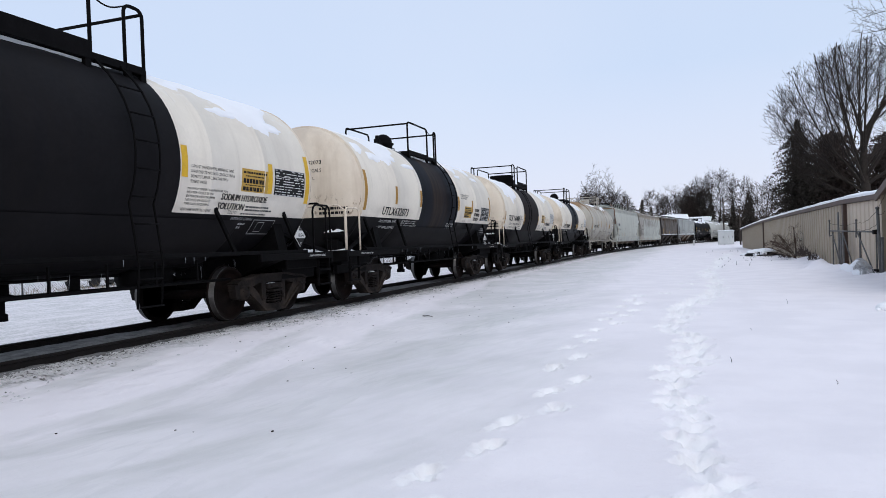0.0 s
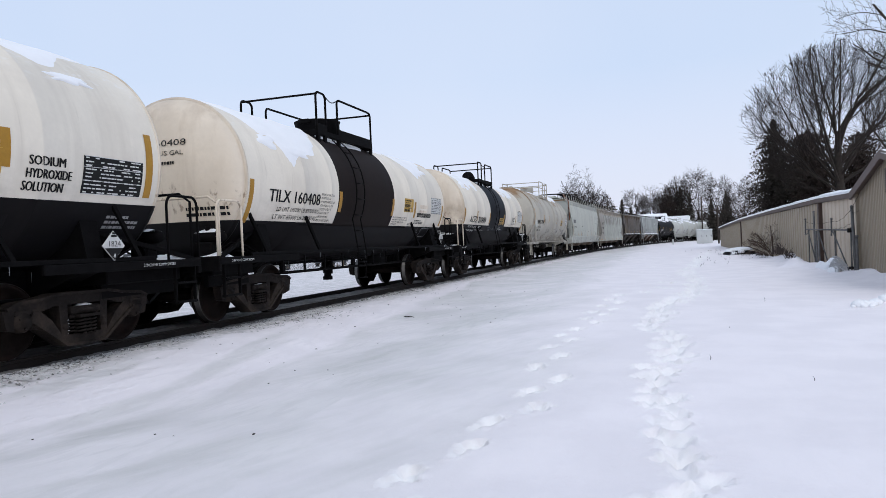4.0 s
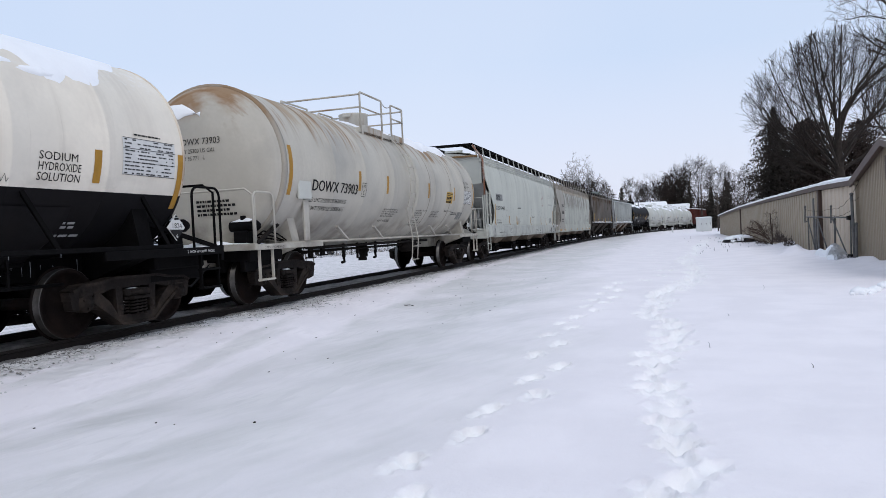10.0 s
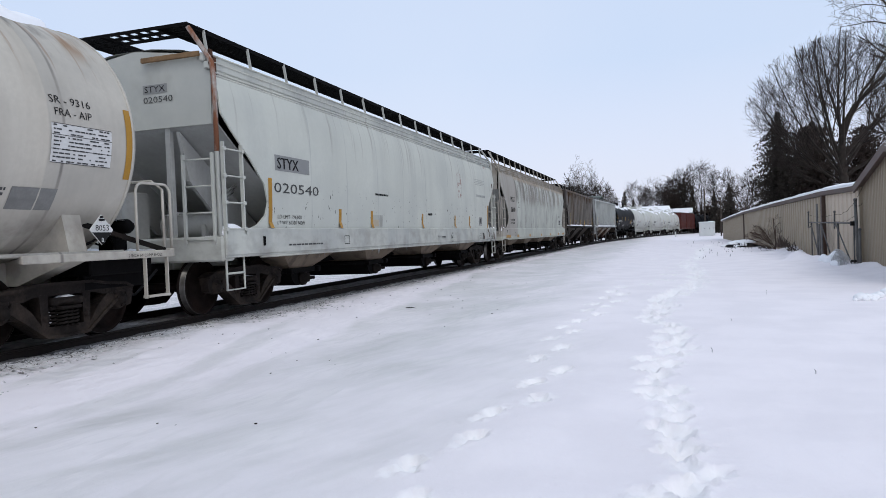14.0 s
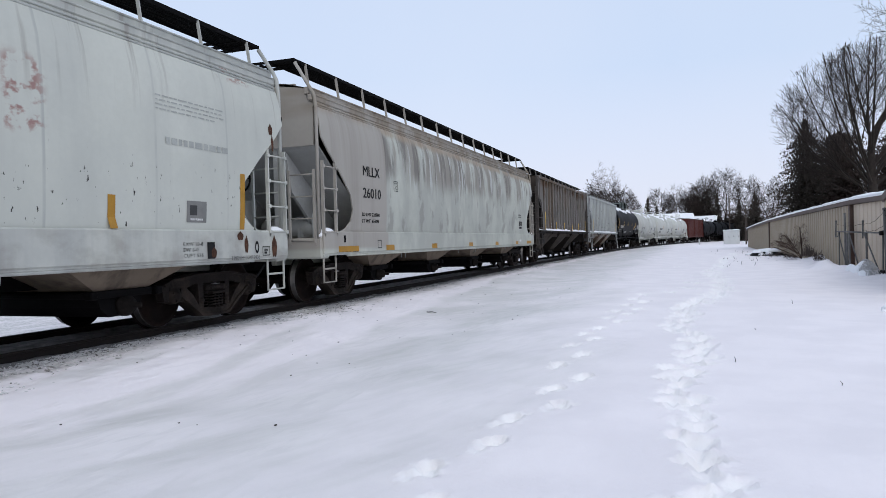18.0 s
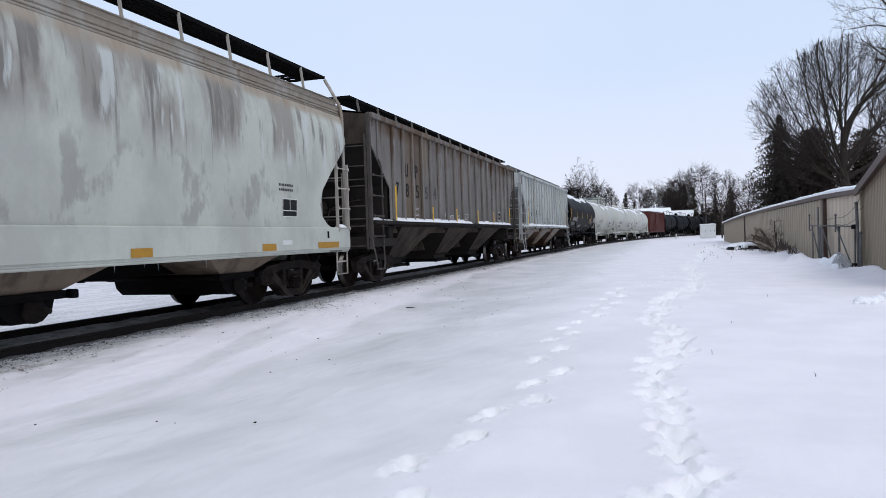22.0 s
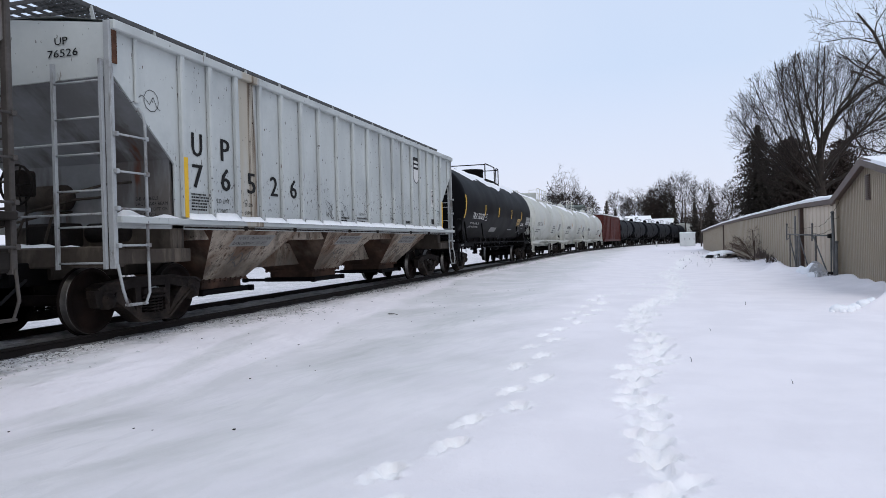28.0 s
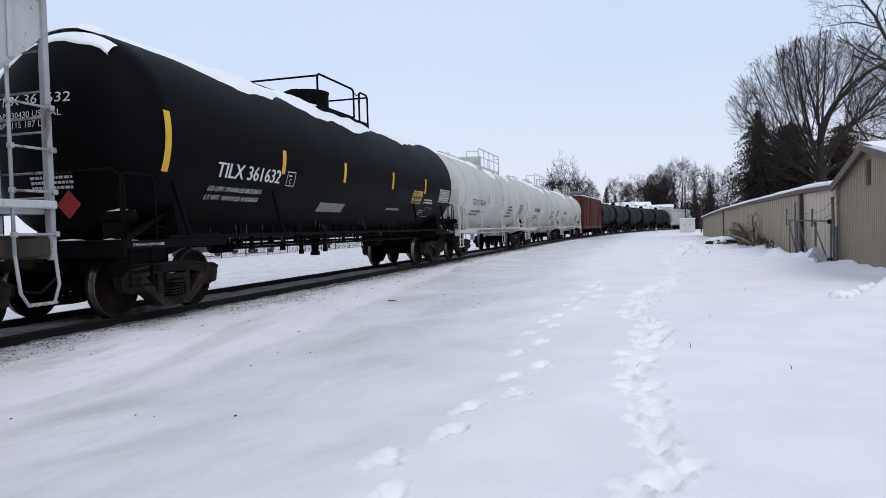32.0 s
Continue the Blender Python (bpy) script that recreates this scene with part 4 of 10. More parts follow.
def snow_strip(s, x0, x1, y0, y1, z, h, seed, even=0.0):
    """A lumpy strip of snow lying on a ledge."""
    off = seed * 7.7
    nx_ = max(2, int((x1 - x0) / 0.12))
    ny_ = max(2, int((y1 - y0) / 0.07 if even else (y1 - y0) / 0.12))
    rows_ = []
    for i in range(nx_ + 1):
        row = []
        for j in range(ny_ + 1):
            x, y = x0 + (x1 - x0) * i / nx_, y0 + (y1 - y0) * j / ny_
            e = min(i, nx_ - i, 1) * min(j, ny_ - j, 1)
            q = noise.noise((x * 2.1 + off, y * 2.1, 0.3)) + 0.5 * noise.noise((x * 6 + off, y * 6, 0.3))
            row.append((x, y, z + (max(0.0, h * (0.55 + 0.3 * even + 1.1 * (1 - even) * q)) if e else -0.01)))
        rows_.append(row)
    s.sheet(rows_, True)
    return s


M_ICE = material("grey_ice", (0.30, 0.32, 0.34), 0.2, vary=0.05, bump=0)


# ---------------------------------------------------------------- rail vehicles
CARS = []      # (thing, middle of its first truck along the train, distance between trucks, [(truck, which end, wheelsets)])
WHEEL_R = 0.457


def truck_meshes():
    """The meshes of a three-piece freight truck, shared by all cars."""
    bolster = Shape().box(-1.0, 1.0, -0.2, 0.2, 0.40, 0.68, 0.03)
    bolster.box(-0.3, 0.3, -0.3, 0.3, 0.62, 0.78, 0.03)
    for sg in (-1, 1):
        bolster.box(-0.9, 0.9, sg * 0.42 - 0.05, sg * 0.42 + 0.05, 0.38, 0.50, 0.015)
        for sx in (-0.72, 0.72):
            bolster.box(sx - 0.06, sx + 0.06, sg * 0.40 - 0.05, sg * 0.46 + 0.05, 0.33, 0.58, 0.02)
    frame_ = Shape()
    h = 0.89
    # the cast side: an upper chord, a lower tension arm, two columns, two pedestal jaws, and lips along the casting's edges
    for sg in (-1, 1):
        frame_.slab([(sg * y, z) for y, z in ((0.0, 0.735), (0.42, 0.735), (0.66, 0.695), (0.98, 0.675), (1.11, 0.62), (1.14, 0.50), (1.02, 0.50), (1.0, 0.575), (0.78, 0.575), (0.72, 0.545), (0.60, 0.56), (0.46, 0.60), (0.0, 0.605))], "x", -0.075, 0.075)
        frame_.slab([(sg * y, z) for y, z in ((0.0, 0.10), (0.30, 0.11), (0.55, 0.30), (0.80, 0.47), (0.76, 0.56), (0.66, 0.56), (0.50, 0.43), (0.36, 0.235), (0.0, 0.22))], "x", -0.09, 0.09)
        frame_.slab([(sg * y, z) for y, z in ((0.26, 0.20), (0.365, 0.22), (0.385, 0.62), (0.26, 0.62))], "x", -0.08, 0.08)
        frame_.slab([(sg * y, z) for y, z in ((0.69, 0.35), (0.775, 0.37), (0.775, 0.60), (0.66, 0.60))], "x", -0.07, 0.07)
        frame_.slab([(sg * y, z) for y, z in ((1.0, 0.36), (1.10, 0.38), (1.15, 0.60), (1.0, 0.62))], "x", -0.07, 0.07)
        frame_.slab([(sg * y, z) for y, z in ((0.0, 0.72), (0.42, 0.72), (0.66, 0.68), (0.98, 0.658), (1.10, 0.60), (1.125, 0.63), (0.985, 0.692), (0.66, 0.714), (0.42, 0.755), (0.0, 0.755))], "x", -0.112, 0.112)
        frame_.slab([(sg * y, z) for y, z in ((0.0, 0.085), (0.31, 0.095), (0.57, 0.285), (0.82, 0.455), (0.80, 0.487), (0.55, 0.32), (0.30, 0.13), (0.0, 0.118))], "x", -0.118, 0.118)
        frame_.box(-0.09, 0.09, sg * h - 0.11, sg * h + 0.11, 0.53, 0.60, 0.015)
        frame_.spin([(-0.095, 0.001), (-0.095, 0.045), (0.095, 0.045), (0.105, 0.001)], (0, sg * 0.30, 0.34), "x", 8)
    # the bolster's end in the window, with its friction wedges
    frame_.box(-0.135, 0.125, -0.235, 0.235, 0.475, 0.575, 0.02)
    frame_.box(-0.11, 0.145, -0.15, 0.15, 0.50, 0.55, 0.012)
    spring = Shape()
    pts = []
    for j in range(31):
        a = j * 2 * math.pi / 6
        pts.append((0.062 * math.cos(a), 0.062 * math.sin(a), 0.225 + 0.215 * j / 30))
    spring.tube(pts, 0.015, 5)
    spring.box(-0.09, 0.09, -0.075, 0.075, 0.43, 0.47, 0.01)
    ws = Shape()
    for sg in (-1, 1):
        # tread, flange on the inside, dished plate
        prof = [(sg * 0.675, 0.40), (sg * 0.675, 0.475), (sg * 0.690, 0.487), (sg * 0.705, 0.475), (sg * 0.715, 0.461), (sg * 0.805, 0.455),
                (sg * 0.812, 0.448), (sg * 0.812, 0.395), (sg * 0.775, 0.385), (sg * 0.755, 0.26), (sg * 0.79, 0.15), (sg * 0.82, 0.13), (sg * 0.82, 0.0001)]
        ws.spin(prof, axis="x", n=40, mis=[0, 0, 0, 0, 1, 1, 0, 0, 0, 0, 0, 0])
        prof = [(sg * 0.675, 0.40), (sg * 0.70, 0.385), (sg * 0.72, 0.26), (sg * 0.70, 0.14), (sg * 0.68, 0.10)]
        ws.spin(prof, axis="x", n=40)
    ws.spin([(-0.98, 0.08), (0.98, 0.08)], axis="x", n=14)
    cap = Shape()
    cap.spin([(-0.10, 0.11), (-0.02, 0.125), (0.06, 0.125), (0.10, 0.105), (0.115, 0.06), (0.15, 0.055), (0.155, 0.0001)], axis="x", n=18)
    for i in range(3):
        a = i * 2.09 + 0.5
        cap.tube([(0.10, 0.078 * math.cos(a), 0.078 * math.sin(a)), (0.13, 0.078 * math.cos(a), 0.078 * math.sin(a))], 0.018, 6)
    return (bolster.mesh("truck", M_IRON), frame_.mesh("side_frame", M_SIDEFRAME), spring.mesh("spring", M_SIDEFRAME),
            ws.mesh("wheelset", [M_WHEEL, M_TREAD]), cap.mesh("bearing_cap", M_SIDEFRAME))


TRUCK, SIDE_FRAME, SPRINGS, WHEELSET, BEARING = truck_meshes()


TRUCK_SNOW = [snow_strip(Shape(), 1.0, 1.13, -0.20 + 0.05 * k, 0.10 + 0.06 * k, 0.572, 0.05, 60 + k).mesh("snow_patch", M_SNOW) for k in range(3)]


def add_truck(car, y):
    t = part("truck", TRUCK, None, car, at=pose(0, y, 0))
    for sx in (-1, 1):
        part("side_frame", SIDE_FRAME, None, t, at=pose(sx * 1.02, 0, 0))
        for sy in (-0.155, 0.0, 0.155):
            part("spring", SPRINGS, None, t, at=pose(sx * 1.02, sy, 0))
            part("spring", SPRINGS, None, t, at=pose(sx * 1.11, sy * 0.55, 0))
        if sx > 0:
            part("snow_patch", TRUCK_SNOW[len(CARS) % 3], None, t, "snow caught in the truck's window")
    sets = []
    for sy in (-0.889, 0.889):
        sets.append(part("wheelset", WHEELSET, None, t, at=pose(0, sy, WHEEL_R)))
        for sx in (-1, 1):
            part("bearing_cap", BEARING, None, t, at=pose(sx * 1.02, sy, WHEEL_R, 0, 0, 0 if sx > 0 else 180))
    return t, sets


def start_car(name, label, category, first, tc):
    car = new(name)
    car.empty_display_size = 0.5
    tagged(car, label, category, "cars of the freight train")
    trucks = [(add_truck(car, -tc / 2), -1), (add_truck(car, tc / 2), 1)]
    CARS.append((car, first, tc, [(t, e, w) for (t, w), e in trucks]))
    return car


def coupler(car, y_end, sg, mat=None):
    """Draft sill, shank, knuckle and an air hose at one end."""
    c = Shape()
    c.box(-0.2, 0.2, min(y_end - sg * 1.6, y_end - sg * 0.35), max(y_end - sg * 1.6, y_end - sg * 0.35), 0.68, 1.0, 0.02)
    part("draft_sill", c, mat or M_UNDER, car)
    k = Shape()
    a, b = sorted((y_end - sg * 0.4, y_end + sg * 0.02))
    k.box(-0.07, 0.07, a, b, 0.80, 0.94, 0.02)
    a, b = sorted((y_end - sg * 0.12, y_end + sg * 0.14))
    k.box(-0.16, 0.12, a, b, 0.72, 1.0, 0.05)
    part("coupler", k, M_IRON, car)
    h = Shape().tube([(0.3, y_end - sg * 0.5, 0.78), (0.33, y_end - sg * 0.25, 0.62), (0.25, y_end - sg * 0.05, 0.42), (0.1, y_end + sg * 0.1, 0.45),
                      (0.02, y_end + sg * 0.15, 0.55)], 0.022, 6)
    part("air_hose", h, M_RUBBER, car)


# ------- writing and markings, laid on a side given by surf(y, z) -> (point, outward shift)
class Marks:
    """Writing, tapes and panels gathered by material on the side of a car."""

    def __init__(self, surf):
        self.surf, self.by, self.count = surf, {}, 0

    def get(self, key, mat):
        if key not in self.by:
            self.by[key] = (Shape(), mat)
        return self.by[key][0]

    def own(self, key):
        """A key of its own: the marking becomes a part by itself."""
        self.count += 1
        return "%s:%d:" % (key, self.count)

    def stencil(self, text, y, z, size, mat=None, slant=0.0, squeeze=1.0, key="lettering", bold=0.0):
        mat = mat or M_DARKTEXT
        v, f = letters(text, size)
        s = self.get(self.own(key) + mat.name, mat)
        # heavy stencils: three layers of paint, each a hair to the side
        for shift, lift in ((0, 0.006),) if not bold else ((-bold * size, 0.006), (0, 0.0075), (bold * size, 0.009)):
            k = len(s.v)
            s.v += [self.surf(y + shift + px * squeeze + slant * py, z + py, lift) for px, py in v]
            for q in f:
                s.face(tuple(k + i for i in q))

    def line(self, text, y0, y1, z, h, mat=None, slant=0.0, key="lettering", bold=0.0):
        """A line of capitals h high that fills the stretch from y0 to y1."""
        size = h / 0.70
        v, _ = letters(text, size)
        wide = max(px for px, _ in v)
        self.stencil(text, y0, z, size, mat, slant, (y1 - y0) / wide, key, bold)

    def lines(self, texts, y0, y1, z0, z1, mat=None, slant=0.0):
        """Lines of small capitals from z1 down to z0, each as long as its words need."""
        st = (z1 - z0) / len(texts)
        longest = max(len(t) for t in texts)
        for i, t in enumerate(texts):
            self.line(t, y0, y0 + (y1 - y0) * len(t) / longest, z1 - (i + 0.85) * st, st * 0.62, mat, slant)

    def scrawl(self, strokes, y, z, size, mat, w=0.012):
        """Thin spray-paint lines."""
        s = self.get(self.own("lettering_scrawl") + mat.name, mat)
        for pts in strokes:
            for (a, b), (c, d) in zip(pts, pts[1:]):
                dy, dz = (c - a) * size, (d - b) * size
                ln = math.hypot(dy, dz) or 1
                ny_, nz_ = -dz / ln * w / 2, dy / ln * w / 2
                y0, z0, y1, z1 = y + a * size, z + b * size, y + c * size, z + d * size
                k = len(s.v)
                s.v += [self.surf(y0 + ny_, z0 + nz_, 0.006), self.surf(y1 + ny_, z1 + nz_, 0.006), self.surf(y1 - ny_, z1 - nz_, 0.006), self.surf(y0 - ny_, z0 - nz_, 0.006)]
                s.face((k, k + 1, k + 2, k + 3))

    def patch(self, y0, y1, z0, z1, mat, key="panel", lift=0.005, nz=None):
        s = self.get((self.own(key) if key in ("panel", "tape", "table") else key) + mat.name, mat)
        nz = nz or max(1, int(abs(z1 - z0) / 0.12))
        ny_ = max(1, int(abs(y1 - y0) / 0.6))
        s.sheet([[self.surf(y0 + (y1 - y0) * i / ny_, z0 + (z1 - z0) * j / nz, lift) for i in range(ny_ + 1)] for j in range(nz + 1)], False)

    def bars(self, y0, y1, z0, z1, rows_, mat, seed=1, key="small_print", fill=0.55):
        """Small print that cannot be read, as broken bars."""
        g = random.Random(seed)
        s = self.get(self.own(key) + mat.name, mat)
        step = (z1 - z0) / rows_
        for r in range(rows_):
            zz = z1 - (r + 1) * step
            y = y0
            end = y1 - (y1 - y0) * g.choice((0, 0, 0.15, 0.35))
            while y < end - 0.02:
                w = min(g.uniform(0.03, 0.12) * (y1 - y0), end - y)
                s.sheet([[self.surf(y, zz, 0.006), self.surf(y + w, zz, 0.006)], [self.surf(y, zz + step * fill, 0.006), self.surf(y + w, zz + step * fill, 0.006)]], False)
                y += w + 0.022 * (y1 - y0)

    def frame_(self, y0, y1, z0, z1, w, mat, key="panel"):
        key = self.own("panel_frame")
        for a in ((y0, y1, z0, z0 + w), (y0, y1, z1 - w, z1), (y0, y0 + w, z0, z1), (y1 - w, y1, z0, z1)):
            self.patch(*a, mat, key, 0.007)

    def table(self, y0, y1, z0, z1, rows_, paper, ink, seed=1):
        """A printed table: pale panel with ruled rows of small print."""
        self.patch(y0, y1, z0, z1, paper, "table", 0.004)
        print_key = self.own("table_print")
        st, wd = (z1 - z0) / rows_, y1 - y0
        g = random.Random(seed + rows_)
        for r in range(rows_):
            za, zb = z0 + st * (r + 0.3), z0 + st * (r + 0.66)
            q = 0.03
            while q < 0.93:
                b = min(0.96, q + g.uniform(0.02, 0.10))
                if g.random() < 0.8:
                    self.patch(y0 + wd * q, y0 + wd * b, za, zb, ink, print_key, 0.007, 1)
                q = b + g.choice((0.012, 0.012, 0.05))
        for r in (0.0, 0.34, 0.7, 0.985):
            self.patch(y0, y1, z0 + (z1 - z0) * r, z0 + (z1 - z0) * (r + 0.015), ink, print_key, 0.0085, 1)

    def done(self, car):
        names = {"letter": "lettering", "panel": "panel", "small": "small_print", "tape": "reflective_tape", "table": "data_table"}
        for key, (s, mat) in self.by.items():
            nm = next((v for k, v in names.items() if key.startswith(k)), "marking")
            ob = part(nm, s, mat, car, mat.name.replace("_", " "))
            if nm in ("lettering", "small_print"):
                tagged(ob, kind="stuff")


def head_surface(r, zc, half, deep=0.42, bulge=0.75, ring=True):
    """The front domed end; across and up."""
    def surf(x, z, lift):
        q = min(0.999, math.hypot(x, z - zc) / (r - 0.03 * ring))
        s_ = q ** (1 / bulge)
        return (x, -half - deep * math.sqrt(max(0.0, 1 - s_ * s_)) - lift - 0.004, z)
    return surf


def arc_surface(r, zc):
    def surf(y, z, lift):
        c = max(-1.0, min(1.0, (z - zc) / r))
        a = math.acos(c)
        return ((r + lift) * math.sin(a), y, zc + (r + lift) * math.cos(a))
    return surf


def snow_on_tank(car, r, zc, y0, y1, left, right, thick=0.085, rag=0.75, seed=1):
    """A ragged snow cap along the top of a tank; left, right: how far it reaches down each side (radians)."""
    g = random.Random(seed)
    ny_, na = max(8, int((y1 - y0) / 0.09)), 16
    off = g.uniform(0, 100)
    top, low = [], []
    for i in range(ny_ + 1):
        y = y0 + (y1 - y0) * i / ny_
        n1 = 0.9 * noise.noise((y * 0.6 + off, 1.3, 0)) + 0.4 * noise.noise((y * 1.9 + off, 4.1, 0)) + 0.12 * noise.noise((y * 6 + off, 9.1, 0))
        n2 = noise.noise((y * 0.6 + off, 7.3, 0)) + 0.5 * noise.noise((y * 2.3 + off, 8.1, 0))
        endf = min(1, 4 * (i / ny_), 4 * (1 - i / ny_)) ** 0.5
        a0, a1 = -left * (1 + 0.35 * n2) * (0.4 + 0.6 * endf), right * max(0.08, 1 + rag * n1) * (0.25 + 0.75 * endf)
        rt, rl = [], []
        for j in range(na + 1):
            q = j / na
            a = a0 + (a1 - a0) * q
            bulge = min(1, 7 * q, 7 * (1 - q)) ** 0.6 * min(1, 5 * endf)
            th = max(0.0, thick * (0.7 + 0.7 * noise.noise((y * 1.7 + off, a * 4, 2)))) * bulge - 0.012 * (j in (0, na)) + 0.002
            rt.append(((r + th) * math.sin(a), y, zc + (r + th) * math.cos(a)))
        top.append(rt)
    s = Shape().sheet(top, True)
    part("snow_cap", s, M_SNOW, car, "ragged white snow on top")


def snow_clumps(car, r, zc, spots, seed=1):
    """Torn patches of snow stuck to the upper side of a tank; spots: (y, angle from the top, length, height)."""
    for k, (y0, a0, ln, hgt) in enumerate(spots):
        off = seed * 5.3 + k * 2.7
        rows_ = []
        for q in (0.0, 0.35, 0.65, 0.85, 1.0):
            row = []
            for j in range(25):
                b = 2 * math.pi * j / 24
                rim = 1 + 0.55 * noise.noise((math.cos(b) * 1.6 + off, math.sin(b) * 1.6, 0.4)) + 0.25 * noise.noise((math.cos(b) * 5 + off, math.sin(b) * 5, 1.4))
                y = y0 + ln * q * rim * math.cos(b)
                a = a0 + hgt * q * rim * math.sin(b) / r
                th = (0.030 * (1 - q ** 3) + 0.010 * noise.noise((y * 9, a * 12, off))) if q < 1 else -0.006
                row.append(((r + th) * math.sin(a), y, zc + (r + th) * math.cos(a)))
            rows_.append(row)
        part("snow_patch", Shape().sheet(rows_, True), M_SNOW, car, "torn patch of snow on the tank's side")


def handrail_loop(s, x, y0, y1, z0, z1, r=0.022, rad=0.16):
    """An upright hoop of pipe along the car."""
    pts = [(x, y0, z0)]
    for i in range(5):
        a = math.pi - i * math.pi / 8
        pts.append((x, y0 + rad + rad * math.cos(a), z1 - rad + rad * math.sin(a)))
    for i in range(5):
        a = math.pi / 2 - i * math.pi / 8
        pts.append((x, y1 - rad + rad * math.cos(a), z1 - rad + rad * math.sin(a)))
    pts.append((x, y1, z0))
    s.tube(pts, r, 7)


def crown_walk(car, r, zc, px, y0, y1, gap, deep, z=3.79, mid=False, rail_top=4.6, mat=None):
    """Walkway round the manway: side channels, grating, two hoops of pipe with a gap for the ladder, bars across the ends, a slack chain."""
    foot = lambda x: zc + math.sqrt(r * r - x * x)
    w = Shape()
    for sx in (-1, 1):
        w.box(sx * 0.36 - 0.02, sx * 0.36 + 0.02, y0, y1, z - 0.05, z + 0.03)
        y = y0 + 0.06
        while y < y1:
            w.box(*sorted((sx * 0.36, sx * px)), y - 0.014, y + 0.014, z - 0.02, z + 0.01)
            y += 0.12
    for y in (y0, y1):
        w.box(-px, px, y - 0.03, y + 0.03, z - 0.10, z + 0.03, 0.008)
    part("walkway", w, mat, car, "grating walkway")
    for sx in (-1, 1):
        c = Shape()
        # a deep plate along the manway, a shallow channel by the ladder
        full, low = (z - 0.07, z + 0.04 + deep * 0.6), (z - 0.08, z + 0.03)
        for a, b, (lo, hi) in ((y0, gap[0], full), (gap[0] + 0.002, gap[1], low), (gap[1] + 0.002, y1, full if y1 - gap[1] > 0.8 else low)):
            c.box(sx * px - 0.025, sx * px + 0.025, a, b, lo, hi, 0.006)
            c.box(*sorted((sx * (px - 0.07), sx * (px - 0.025))), a, b, lo, lo + 0.02)
        part("side_channel", c, mat, car, "deep steel channel")
        for y in (y0 + 0.08, gap[0] - 0.05, gap[1] + 0.05, y1 - 0.02):
            if y0 < y <= y1:
                x = px + 0.02
                part("bracket", Shape().box(*sorted((sx * (x - 0.07), sx * x)), y - 0.05, y + 0.05, foot(x) - 0.03, z, 0.006), mat, car)
    for sx in (-1, 1):
        for a, b in ((y0, gap[0]), (gap[1], y1)):
            hr = Shape()
            handrail_loop(hr, sx * px, a, b, z - 0.10, rail_top, 0.026, 0.03 if mid else min(0.11, (b - a) * 0.4))
            if mid:
                hr.tube([(sx * px, a, (z + rail_top) / 2 + 0.08), (sx * px, b, (z + rail_top) / 2 + 0.08)], 0.022, 6)
            part("handrail", hr, mat, car, "bent pipe handrail")
    for y in (y0, y1):
        part("handrail", Shape().tube([(-px, y, rail_top - 0.05), (px, y, rail_top - 0.05)], 0.024, 7), mat, car, "pipe across the end")
        if mid:
            part("handrail", Shape().tube([(-px, y, (z + rail_top) / 2 + 0.08), (px, y, (z + rail_top) / 2 + 0.08)], 0.022, 6), mat, car, "pipe across the end")
    ch = Shape()
    pts = []
    for i in range(19):
        q = i / 18
        pts.append((px, gap[0] + (gap[1] - gap[0]) * q, rail_top - 0.03 - 0.09 * math.sin(math.pi * q)))
    for p, q in zip(pts[:-1], pts[1:]):
        ch.tube([p, q], 0.014, 5, r1=0.008)
    part("chain", ch, mat, car, "slack chain across the ladder gap")


